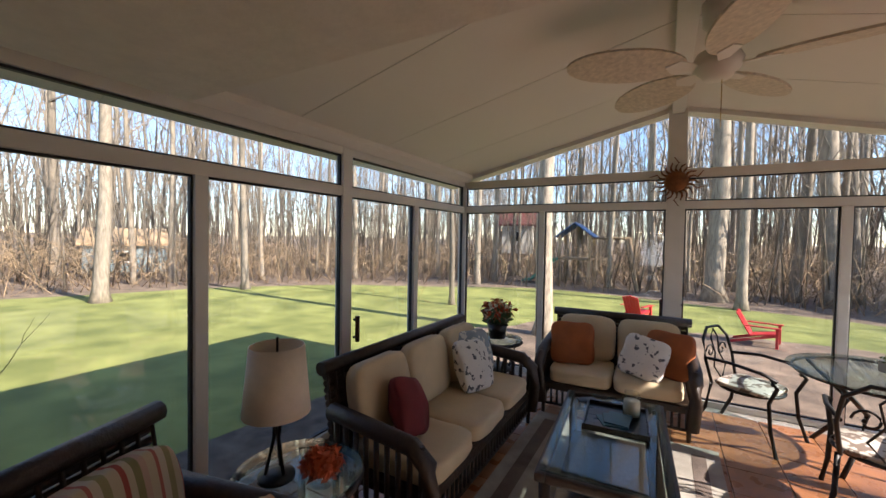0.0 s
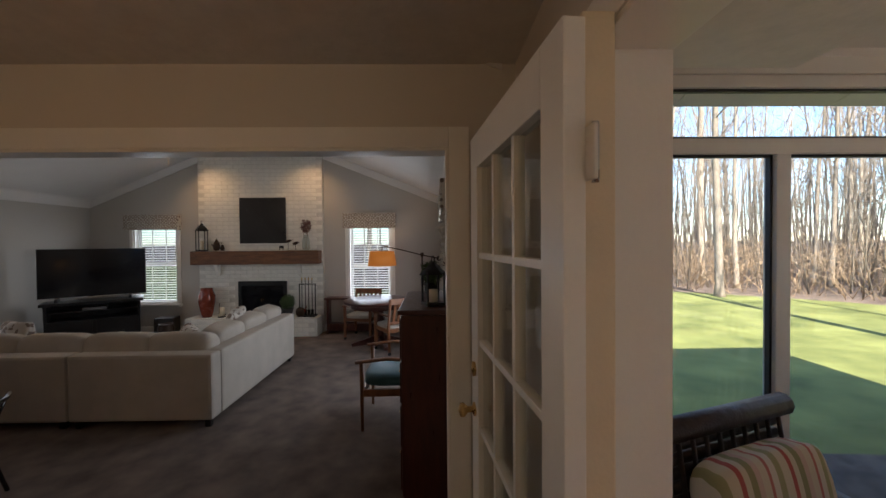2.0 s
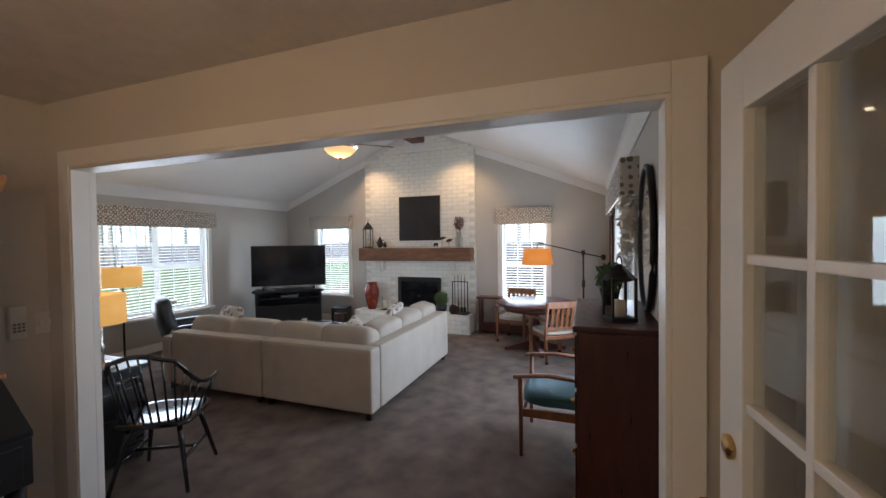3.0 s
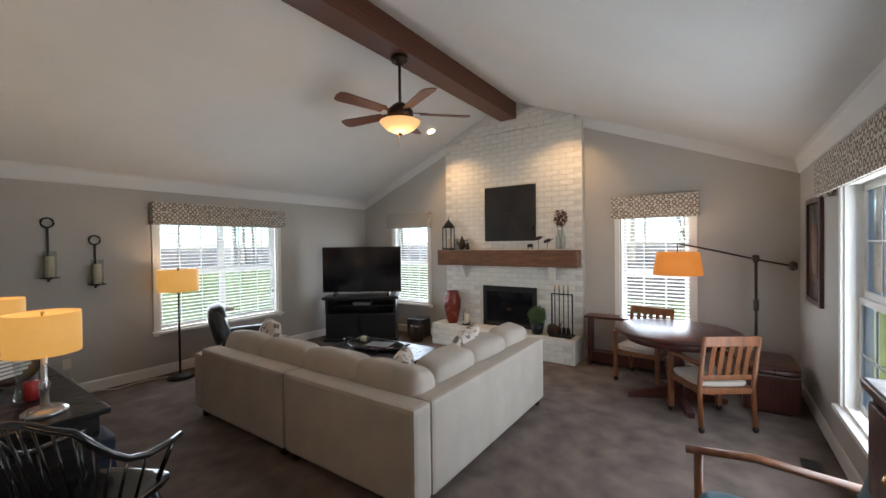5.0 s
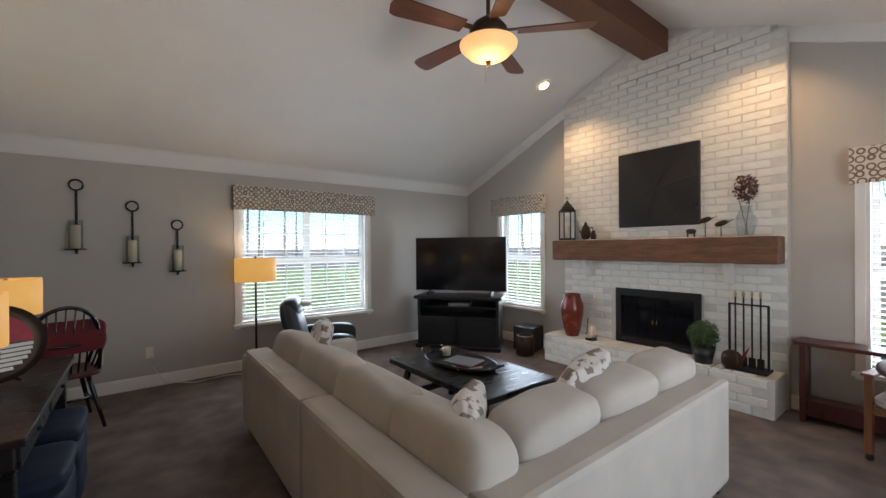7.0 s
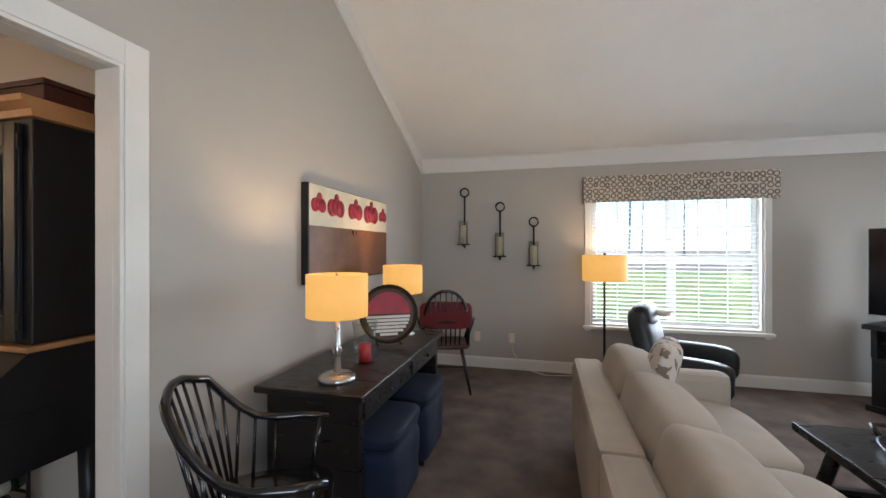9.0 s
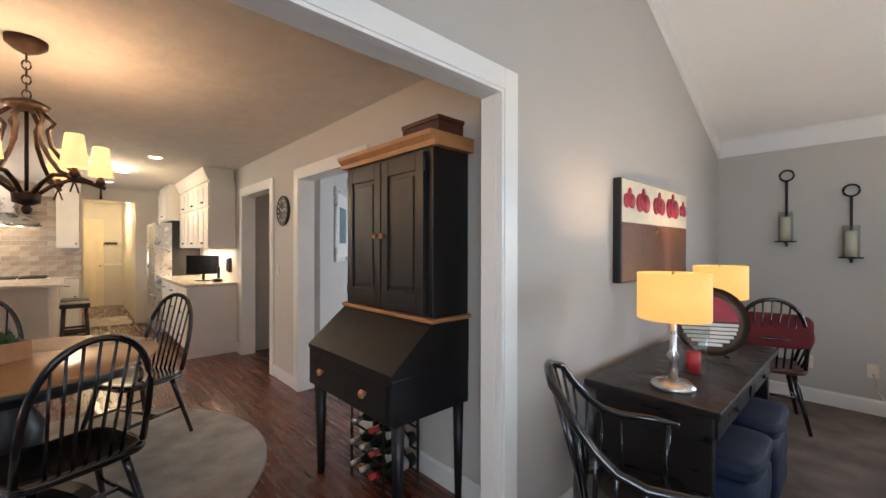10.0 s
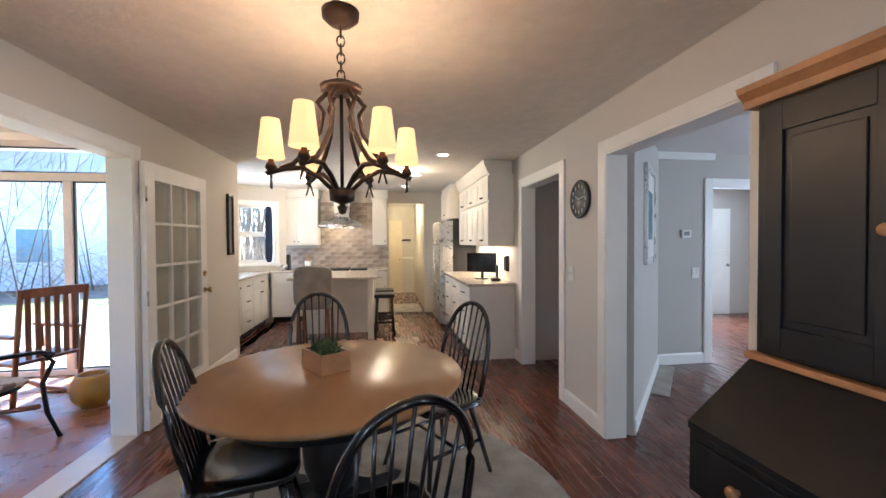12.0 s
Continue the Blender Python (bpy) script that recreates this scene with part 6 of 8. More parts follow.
def cabinet(name, m, w, d, h, fronts, label, category="cabinet", material="cabinet", toe=0.1, group="kitchen cabinets"):
    """fronts: (x0, x1, z0, z1, kind) on the face at y = 0, the body behind it at y > 0."""
    c = thing(name, label, category, m, group)
    part("body", box(B(), 0, 0.02, toe, w, d, h, 0.002), material, c)
    if toe:
        part("toe_kick", box(B(), 0.01, 0.07, 0, w - 0.01, d - 0.02, toe), "seal", c)
    for x0, x1, z0, z1, kind in fronts:
        f = part("drawer" if kind == "drawer" else "door", box(B(), x0, 0.006, z0, x1, 0.0195, z1, 0.001), material, c)
        fb = B()
        s = 0.05 if z1 - z0 > 0.25 else 0.03
        for a, b, p, q in ((x0, x0 + s, z0, z1), (x1 - s, x1, z0, z1), (x0 + s, x1 - s, z0, z0 + s), (x0 + s, x1 - s, z1 - s, z1)):
            box(fb, a, 0, p, b, 0.0055, q, 0.001)
        part("shaker_frame", fb, material, f)
        if kind == "drawer":
            part("handle", tube(B(), [((x0 + x1) / 2 - 0.05, -0.002, (z0 + z1) / 2), ((x0 + x1) / 2 - 0.05, -0.025, (z0 + z1) / 2), ((x0 + x1) / 2 + 0.05, -0.025, (z0 + z1) / 2), ((x0 + x1) / 2 + 0.05, -0.002, (z0 + z1) / 2)], 0.006, 6), "iron", f)
        elif kind != "plain":
            k = part("knob", lathe(B(), [(0.006, 0), (0.013, 0.014), (0.0, 0.024)], 10), "iron", f)
            k.matrix_local = pose(x1 - 0.03 if kind == "left" else x0 + 0.03, 0, z0 + 0.06 if z0 > 1.2 else z1 - 0.08, 90, 0, 0)
    return c


# sink run, fronts facing south
x = 2.46
for w, fr in ((0.62, [(0.01, 0.61, 0.11, 0.86, "left")]), (0.55, [(0.01, 0.54, 0.70, 0.86, "drawer"), (0.01, 0.54, 0.41, 0.69, "drawer"), (0.01, 0.54, 0.11, 0.40, "drawer")]), (0.80, [(0.01, 0.79, 0.70, 0.86, "drawer"), (0.01, 0.395, 0.11, 0.69, "left"), (0.405, 0.79, 0.11, 0.69, "right")])):
    cabinet("base_cabinet", pose(x, 0.10, 0), w, 0.6, 0.88, fr, "white shaker base cabinet with dark handles")
    x += w
dw = thing("dishwasher", "stainless steel dishwasher with bar handle", "dishwasher", pose(4.44, 0.10, 0))
part("body", box(B(), 0.005, 0.02, 0.1, 0.595, 0.58, 0.88, 0.003), "steel", dw)
part("door", box(B(), 0.005, 0.0, 0.12, 0.595, 0.0195, 0.86, 0.004), "steel", dw)
part("handle", tube(B(), [(0.06, 0.0, 0.76), (0.07, -0.04, 0.77), (0.53, -0.04, 0.77), (0.54, 0.0, 0.76)], 0.011, 8), "steel", dw)
part("toe_kick", box(B(), 0.02, 0.08, 0, 0.58, 0.56, 0.099), "seal", dw)
wt = tagged(part("worktop", box(B(), 2.44, 0.08, 0.884, 5.04, 0.70, 0.922, 0.006), "counter"), "light speckled granite worktop along the sink run", "worktop")
fc = thing("kitchen_faucet", "chrome gooseneck kitchen faucet", "faucet", pose(3.2, 0.52, 0.923))
part("spout", tube(B(), [(0, 0, 0), (0, 0, 0.28), (0, -0.04, 0.36), (0, -0.12, 0.38), (0, -0.18, 0.33), (0, -0.18, 0.26)], 0.014, 8), "steel", fc)
part("lever", tube(B(), [(0.02, 0, 0.05), (0.09, 0, 0.10)], 0.008, 6), "steel", fc)
# cooker wall, fronts facing west
for y, w in ((0.06, 0.62), (-1.66, 0.30)):
    cabinet("base_cabinet", pose(4.45, y, 0, 0, 0, -90), w, 0.6, 0.88, [(0.01, w - 0.01, 0.70, 0.86, "drawer"), (0.01, w - 0.01, 0.11, 0.69, "left")], "white shaker base cabinet beside the range")
tagged(part("worktop", box(box(B(), 4.43, -0.60, 0.884, 5.04, 0.078, 0.922, 0.004), 4.43, -1.97, 0.884, 5.04, -1.66, 0.922, 0.004), "counter"), "light speckled granite worktop beside the range", "worktop")
rg = thing("range_cooker", "stainless steel gas range with dark grates", "range", pose(4.42, -0.62, 0, 0, 0, -90))
part("body", box(B(), 0, 0.02, 0.02, 1.02, 0.6, 0.90, 0.004), "steel", rg)
part("oven_door", box(B(), 0.03, 0, 0.15, 0.99, 0.0195, 0.72, 0.004), "screen", rg)
part("handle", tube(B(), [(0.08, 0, 0.70), (0.08, -0.04, 0.70), (0.94, -0.04, 0.70), (0.94, 0, 0.70)], 0.012, 8), "steel", rg)
for i in range(6):
    k = part("control_knob", lathe(B(), [(0.02, 0), (0.018, 0.025), (0.0, 0.026)], 12), "steel", rg)
    k.matrix_local = pose(0.12 + 0.156 * i, 0.019, 0.82, 90, 0, 0)
for i in range(3):
    part("grate", box(B(), 0.05 + 0.32 * i, 0.08, 0.902, 0.34 + 0.32 * i, 0.54, 0.935, 0.01), "iron", rg)
for y0, w, n in ((0.06, 0.76, 2), (-1.70, 0.27, 1)):
    fr = [(0.01 + w * i / n, w * (i + 1) / n - 0.01, 1.38, 2.22, "left" if i == 0 else "right") for i in range(n)]
    c = cabinet("wall_cabinet", pose(4.72, y0, 0, 0, 0, -90), w, 0.32, 2.25, fr, "white shaker wall cabinet with crown moulding", toe=1.37)
    for ob in list(c.children):
        if ob.name.startswith("toe_kick"):
            bpy.data.objects.remove(ob)
    part("crown", prism(B(), [(0.0, 2.251), (0.3, 2.251), (0.3, 2.41), (-0.06, 2.41), (-0.05, 2.36)], "x", -0.02, w + 0.02), "cabinet", c)
hd = thing("range_hood", "stainless steel chimney range hood with lights", "range hood", pose(4.74, -1.13, 0))
part("canopy", lathe(B(), [(0.62, 1.70), (0.64, 1.72), (0.64, 1.75), (0.20, 1.90)], 4), "steel", hd)
for v in hd.children[0].data.vertices:
    xx, yy = v.co.x, v.co.y
    v.co.x, v.co.y = (xx * 0.707 - yy * 0.707) * 0.55, (xx * 0.707 + yy * 0.707) * 0.9
part("chimney", box(B(), -0.05, -0.13, 1.88, 0.28, 0.13, 2.41, 0.004), "steel", hd)
for y in (-0.18, 0.18):
    part("hood_lamp", lathe(B(), [(0.0, 1.69), (0.03, 1.692), (0.03, 1.70)], 12, (0, y, 0)), "downlight", hd)
bulb(4.70, -1.13, 1.62, 0.6, 0.03)
cm = thing("coffee_maker", "black and steel coffee maker on the worktop", "coffee maker", pose(4.72, -0.12, 0.923))
part("body", rnd_box(0.16, 0.14, 0.28, 0.02, 0, 0, 0.012), "black", cm)
part("carafe", lathe(B(), [(0.05, 0), (0.05, 0.10), (0.0, 0.11)], 14, (-0.09, 0, 0)), "steel", cm)
uc = thing("utensil_crock", "white crock of wooden utensils on the worktop", "crock", pose(4.80, -0.50, 0.923))
part("crock", lathe(B(), [(0.055, 0), (0.06, 0.15), (0.054, 0.15), (0.05, 0.02)], 18), "cabinet", uc)
for i in range(4):
    part("utensil", tube(B(), [(0, 0, 0.03), (0.05 * math.cos(i * 1.7), 0.05 * math.sin(i * 1.7), 0.28)], 0.008, 6), "tan_trim", uc)

# island with its chairs
isl = thing("kitchen_island", "white kitchen island with granite top and corner posts", "island", pose(2.95, -1.78, 0))
part("worktop", box(B(), -0.05, -0.03, 0.885, 1.35, 1.22, 0.922, 0.006), "counter", isl)
for xx in (0.02, 1.22):
    for yy in (0.02, 1.09):
        part("post", box(B(), xx, yy, 0, xx + 0.085, yy + 0.085, 0.884, 0.006), "cabinet", isl)
part("base", box(B(), 0.5, 0.12, 0.0, 1.25, 1.08, 0.884, 0.004), "cabinet", isl)
bc = thing("counter_chair", "taupe upholstered high-backed counter chair", "chair", pose(2.75, -0.98, 0, 0, 0, 90))
part("seat", cushion(B(), 0, 0, 0.58, 0.46, 0.46, 0.12, 5), "rug", bc)
part("backrest", cushion(B(), 0, 0.2, 0.84, 0.50, 0.10, 0.54, 6), "rug", bc)
for sx in (-1, 1):
    for sy in (-1, 1):
        part("leg", tube(B(), [(sx * 0.19, sy * 0.19, 0.54), (sx * 0.20, sy * 0.20, 0)], 0.022, 4), "oak", bc)
for i in range(2):
    so = thing("counter_stool", "dark wooden backless counter stool", "stool", pose(3.25 + 0.5 * i, -1.92, 0), "stools at the island")
    part("seat", rnd_box(0.36, 0.30, 0.06, 0, 0, 0.58, 0.012), "espresso", so)
    for sx in (-1, 1):
        for sy in (-1, 1):
            part("leg", tube(B(), [(sx * 0.14, sy * 0.11, 0.58), (sx * 0.17, sy * 0.14, 0)], 0.02, 4), "espresso", so)
        part("rung", box(B(), sx * 0.155 - 0.01, -0.12, 0.2, sx * 0.155 + 0.01, 0.12, 0.23), "espresso", so)

# desk run, fronts facing north
x = 3.66
for i in range(3):
    cabinet("base_cabinet", pose(x, -2.93, 0, 0, 0, 180), 0.63, 0.56, 0.88, [(0.01, 0.62, 0.70, 0.86, "drawer"), (0.01, 0.62, 0.41, 0.69, "drawer"), (0.01, 0.62, 0.11, 0.40, "drawer")], "white shaker drawer base under the desk worktop")
    x -= 0.635
ep = thing("end_panel", "white recessed cabinet end panel", "cabinet panel", pose(1.75, -3.495, 0))
part("panel", box(B(), -0.018, 0, 0.09, 0, 0.565, 0.88, 0.002), "cabinet", ep)
fb = B()
for a, b, c, d in ((0, 0.07, 0.09, 0.88), (0.495, 0.565, 0.09, 0.88), (0.07, 0.495, 0.09, 0.17), (0.07, 0.495, 0.80, 0.88)):
    box(fb, -0.026, a, c, -0.0185, b, d, 0.001)
part("panel_frame", fb, "cabinet", ep)
part("plinth", box(B(), -0.03, 0, 0, 0, 0.58, 0.089, 0.003), "cabinet", ep)
tagged(part("worktop", box(B(), 1.70, -3.495, 0.884, 3.67, -2.90, 0.922, 0.006), "counter"), "light speckled granite desk worktop", "worktop")
for i in range(3):
    c = cabinet("wall_cabinet", pose(3.66 - 0.635 * i, -3.17, 0, 0, 0, 180), 0.63, 0.32, 2.25, [(0.01, 0.31, 1.38, 1.90, "left"), (0.32, 0.62, 1.38, 1.90, "right"), (0.01, 0.31, 1.92, 2.22, "left"), (0.32, 0.62, 1.92, 2.22, "right")], "white shaker wall cabinet with small upper doors", toe=1.37)
    for ob in list(c.children):
        if ob.name.startswith("toe_kick"):
            bpy.data.objects.remove(ob)
    part("crown", prism(B(), [(0.0, 2.251), (0.3, 2.251), (0.3, 2.41), (-0.06, 2.41), (-0.05, 2.36)], "x", -0.0, 0.63), "cabinet", c)
mo = thing("monitor", "black computer monitor on the desk worktop", "monitor", pose(2.30, -3.22, 0.923, 0, 0, 235))
part("screen", box(B(), -0.21, -0.012, 0.09, 0.21, 0.012, 0.35, 0.004), "screen", mo)
part("stand", tube(B(), [(0, 0.02, 0.01), (0, 0.03, 0.2)], 0.02, 8), "black", mo)
part("foot", lathe(B(), [(0.0, 0), (0.10, 0), (0.09, 0.012), (0.0, 0.014)], 20), "black", mo)
ph = thing("telephone", "black cordless telephone on its base", "telephone", pose(1.98, -3.32, 0.923))
part("base", rnd_box(0.12, 0.10, 0.04, 0, 0, 0, 0.01), "black", ph)
part("handset", rnd_box(0.05, 0.03, 0.16, 0, -0.02, 0.042, 0.01), "black", ph)
wp = thing("wall_phone", "black wall-mounted handset over the desk", "telephone", pose(2.0, DY0, 1.14))
part("cradle", box(B(), -0.04, 0, -0.1, 0.04, 0.04, 0.1, 0.01), "black", wp)
part("handset", box(B(), -0.02, 0.041, -0.08, 0.02, 0.065, 0.09, 0.008), "grey", wp)
uc1 = bpy.data.lights.new("undercabinet_light", "AREA")
uc1.shape, uc1.size, uc1.size_y, uc1.energy, uc1.color = "RECTANGLE", 1.6, 0.05, 1.5, (1.0, 0.72, 0.42)
o = new("undercabinet_light", uc1)
o.matrix_world = look((2.7, -3.36, 1.36), (2.7, -3.37, 0.9))
rf = thing("refrigerator", "stainless steel french-door refrigerator", "refrigerator", pose(4.60, -2.86, 0, 0, 0, 180))
part("body", box(B(), 0, 0.05, 0.02, 0.90, 0.62, 1.78, 0.004), "steel", rf)
for a, b, c, d in ((0.005, 0.445, 0.72, 1.77), (0.455, 0.895, 0.72, 1.77), (0.005, 0.895, 0.05, 0.70)):
    f = part("door", box(B(), a, -0.02, c, b, 0.049, d, 0.008), "steel", rf)
    if c > 0.5:
        xx = b - 0.04 if a < 0.2 else a + 0.04
        part("handle", tube(B(), [(xx, -0.02, 0.85), (xx, -0.06, 0.87), (xx, -0.06, 1.45), (xx, -0.02, 1.47)], 0.012, 8), "steel", f)
    else:
        part("handle", tube(B(), [(0.1, -0.02, 0.62), (0.1, -0.06, 0.62), (0.8, -0.06, 0.62), (0.8, -0.02, 0.62)], 0.012, 8), "steel", f)
cabinet("fridge_cabinet", pose(4.62, -3.0, 0, 0, 0, 180), 0.94, 0.49, 2.40, [(0.01, 0.465, 1.84, 2.30, "left"), (0.475, 0.93, 1.84, 2.30, "right")], "white cabinet above the refrigerator", toe=1.82)
panel_door("door_5", pose(8.27, -2.05, 0, 0, 0, -90), 0.36, 2.03, "candle", "pale yellow door at the end of the hall", True, ((0.2, 0.9), (1.05, 1.87)))
setting("trim_chair_rail", box(B(), 8.27, -2.75, 0.95, 8.3, -2.42, 1.0, 0.004), "white", "white chair rail at the hall's end", "trim")
hk = thing("coat_hooks", "dark iron coat hook rail on the wall", "hooks", pose(8.3, -2.52, 1.45))
part("rail", box(B(), -0.03, -0.14, 0, 0, 0.14, 0.05, 0.003), "iron", hk)
for i in range(4):
    part("hook", tube(B(), [(-0.03, -0.11 + 0.073 * i, 0.02), (-0.07, -0.11 + 0.073 * i, -0.03), (-0.07, -0.11 + 0.073 * i, 0.03)], 0.006, 6), "iron", hk)
tagged(placed(part("kitchen_mat", rnd_box(1.1, 0.6, 0.012, 0, 0, 0.001, 0.004), "rug"), pose(5.6, -2.38, 0)), "flat beige runner in the hall", "mat")
bulb(6.8, -2.38, 2.1, 3.5, 0.1, (1.0, 0.75, 0.40))
for x, y in ((1.6, -2.6), (3.0, -2.4), (4.2, -2.3), (3.2, -0.2), (5.9, -2.4)):
    d = thing("recessed_light", "lit recessed kitchen ceiling light", "light", pose(x, y, DZ), "kitchen ceiling lights")
    part("trim_ring", lathe(B(), [(0.06, -0.001), (0.085, -0.008), (0.09, -0.001)], 24), "white", d)
    part("lens", lathe(B(), [(0.0, -0.006), (0.058, -0.005), (0.058, -0.001)], 20), "downlight", d)
for x, y in ((2.6, -2.2), (3.6, -0.6)):
    bulb(x, y, 2.3, 2.6, 0.1, (1.0, 0.72, 0.42))
tagged(placed(part("curtain_panel", cushion(B(), 0, 0, 0, 0.12, 0.03, 0.98, 5), "navy"), AW @ pose(0.68, -0.03, 1.57)), "blue cloth hanging at the window edge", "curtain")

# ---- sunroom things ----


def wicker_seat(m, width, seats, label, name="wicker_sofa", depth=0.82, high=0.93, back_mat="cream_cushion"):
    """Woven seat with rolled arms, slatted skirt and loose cushions; front at -y."""
    s = thing(name, label, "sofa" if seats > 1 else "armchair", m)
    w = width / 2
    for k in range(15):
        z = 0.30 + (high - 0.34) * k / 14
        part("reed", tube(B(), [(-w + 0.02, depth / 2 - 0.10 + 0.16 * (z - 0.3), z), (w - 0.02, depth / 2 - 0.10 + 0.16 * (z - 0.3), z)], 0.022, 6), "wicker", s)
    n = int(width / 0.07)
    for k in range(n + 1):
        x = -w + 0.02 + (width - 0.04) * k / n
        part("stake", tube(B(), [(x, depth / 2 - 0.125, 0.30), (x, depth / 2 - 0.125 + 0.16 * (high - 0.34), high - 0.04)], 0.009, 5), "wicker", s)
    part("top_roll", tube(B(), [(-w - 0.02, depth / 2 - 0.02, high - 0.02), (w + 0.02, depth / 2 - 0.02, high - 0.02)], 0.045, 10), "wicker", s)
    part("seat_frame", box(B(), -w + 0.03, -depth / 2 + 0.04, 0.24, w - 0.03, depth / 2 - 0.12, 0.31, 0.012), "wicker", s)
    for sx in (-1, 1):
        pts = [(sx * w, depth / 2 - 0.1, 0.66), (sx * w, 0.1, 0.64), (sx * w, -depth / 2 + 0.12, 0.60), (sx * w, -depth / 2 + 0.02, 0.52), (sx * w, -depth / 2, 0.36), (sx * (w - 0.02), -depth / 2 + 0.02, 0.12)]
        part("arm", tube(B(), pts, 0.055, 10), "wicker", s)
        for k in range(9):
            y = -depth / 2 + 0.06 + (depth - 0.2) * k / 8
            part("arm_slat", tube(B(), [(sx * w, y, 0.62), (sx * (w - 0.01), y, 0.10)], 0.018, 5), "wicker", s)
        for y in (-depth / 2 + 0.04, depth / 2 - 0.10):
            part("leg", tube(B(), [(sx * (w - 0.04), y, 0.28), (sx * (w - 0.04), y, 0)], 0.026, 8, 0.018), "wicker", s)
    m2 = int(width / 0.06)
    for k in range(m2 + 1):
        x = -w + 0.06 + (width - 0.12) * k / m2
        part("front_slat", tube(B(), [(x, -depth / 2 + 0.05, 0.25), (x, -depth / 2 + 0.05, 0.10)], 0.012, 5), "wicker", s)
    part("front_rail", tube(B(), [(-w + 0.04, -depth / 2 + 0.05, 0.10), (w - 0.04, -depth / 2 + 0.05, 0.10)], 0.014, 6), "wicker", s)
    cw = (width - 0.14) / seats
    for i in range(seats):
        x = -w + 0.07 + cw * (i + 0.5)
        c = part("seat_cushion", cushion(B(), x, -0.06, 0.385, cw - 0.01, depth - 0.16, 0.15, 6), "cream_cushion" if back_mat != "striped" else "striped", s)
        b = part("back_cushion", cushion(B(), x, depth / 2 - 0.20, 0.68, cw - 0.02, 0.15, 0.48, 5, m=Euler((-0.2, 0, 0)).to_matrix()), back_mat, s)
    return s


def striped_mat():
    m = mat("striped_cushion_cloth", (0.5, 0.4, 0.28), 0.9, 0.06, 10, 0.3, 200)
    n, l = m.node_tree.nodes, m.node_tree.links
    tc, sp, wv, cr = n.new("ShaderNodeTexCoord"), n.new("ShaderNodeSeparateXYZ"), n.new("ShaderNodeMath"), n.new("ShaderNodeValToRGB")
    l.new(tc.outputs["Object"], sp.inputs[0])
    wv.operation = "MULTIPLY"
    wv.inputs[1].default_value = 4.2
    fr = n.new("ShaderNodeMath")
    fr.operation = "FRACT"
    l.new(sp.outputs[0], wv.inputs[0])
    l.new(wv.outputs[0], fr.inputs[0])
    l.new(fr.outputs[0], cr.inputs[0])
    cr.color_ramp.interpolation = "CONSTANT"
    e = cr.color_ramp.elements
    cols = ((0.0, (0.52, 0.43, 0.30)), (0.16, (0.36, 0.08, 0.06)), (0.24, (0.52, 0.43, 0.30)), (0.34, (0.24, 0.22, 0.10)), (0.46, (0.50, 0.34, 0.26)), (0.56, (0.52, 0.43, 0.30)), (0.70, (0.40, 0.13, 0.10)), (0.76, (0.55, 0.47, 0.36)), (0.88, (0.30, 0.27, 0.13)))
    e[0].position, e[0].color = 0, (*cols[0][1], 1)
    e[1].position, e[1].color = cols[1][0], (*cols[1][1], 1)
    for p, c in cols[2:]:
        k = e.new(p)
        k.color = (*c, 1)
    l.new(cr.outputs[0], n["Principled BSDF"].inputs["Base Color"])
    return m


M["striped"] = striped_mat()
wicker_seat(pose(-2.19, 2.79, 0, 0, 0, 90), 1.90, 3, "dark brown wicker sofa with tan canvas cushions")
wicker_seat(pose(-1.15, 4.42, 0, 0, 0, 2), 1.34, 2, "dark brown wicker loveseat with tan canvas cushions", "wicker_loveseat")
wicker_seat(pose(-2.16, 0.72, 0, 0, 0, 110), 0.74, 1, "dark brown wicker armchair with striped cushions", "wicker_armchair", high=0.98, back_mat="striped")
throw_pillow(pose(-2.18, 2.22, 0.62, -25, 20, 95), 0.36, "red_cloth", "dark red throw pillow on the wicker sofa")
throw_pillow(pose(-2.16, 3.18, 0.64, -25, 8, 80), 0.42, "bird_print", "white throw pillow with dark branch print")
throw_pillow(pose(-2.28, 3.42, 0.66, -20, 0, 70), 0.42, "leaf_print", "grey-blue throw pillow with pale leaf print")
throw_pillow(pose(-1.56, 4.36, 0.66, -22, 0, 12), 0.42, "rust_cloth", "rust-coloured throw pillow on the loveseat")
throw_pillow(pose(-0.88, 4.24, 0.64, -25, 12, -10), 0.38, "bird_print", "white printed throw pillow on the loveseat")
throw_pillow(pose(-0.68, 4.40, 0.66, -20, 0, -25), 0.42, "rust_cloth", "rust-coloured throw pillow behind a white one")
throw_pillow(pose(-1.95, 0.98, 0.58, -20, 20, 130), 0.34, "tan_trim", "olive-gold throw pillow on the wicker armchair")

wt = thing("wicker_coffee_table", "dark wicker coffee table with a glass top", "table", pose(-1.02, 2.90, 0, 0, 0, 4))
fb = B()
for a, b, c, d in ((-0.36, -0.30, -0.68, 0.68), (0.30, 0.36, -0.68, 0.68), (-0.30, 0.30, -0.68, -0.62), (-0.30, 0.30, 0.62, 0.68)):
    box(fb, a, c, 0.40, b, d, 0.455, 0.015)
part("frame", fb, "wicker", wt)
part("glass_top", box(B(), -0.335, -0.655, 0.457, 0.335, 0.655, 0.466, 0.003), "table_glass", wt)
part("woven_side", box(B(), 0.22, -0.60, 0.36, 0.30, 0.60, 0.398, 0.01), "mantel", wt)
part("lower_shelf", box(B(), -0.30, -0.60, 0.12, 0.30, 0.60, 0.15, 0.006), "wicker", wt)
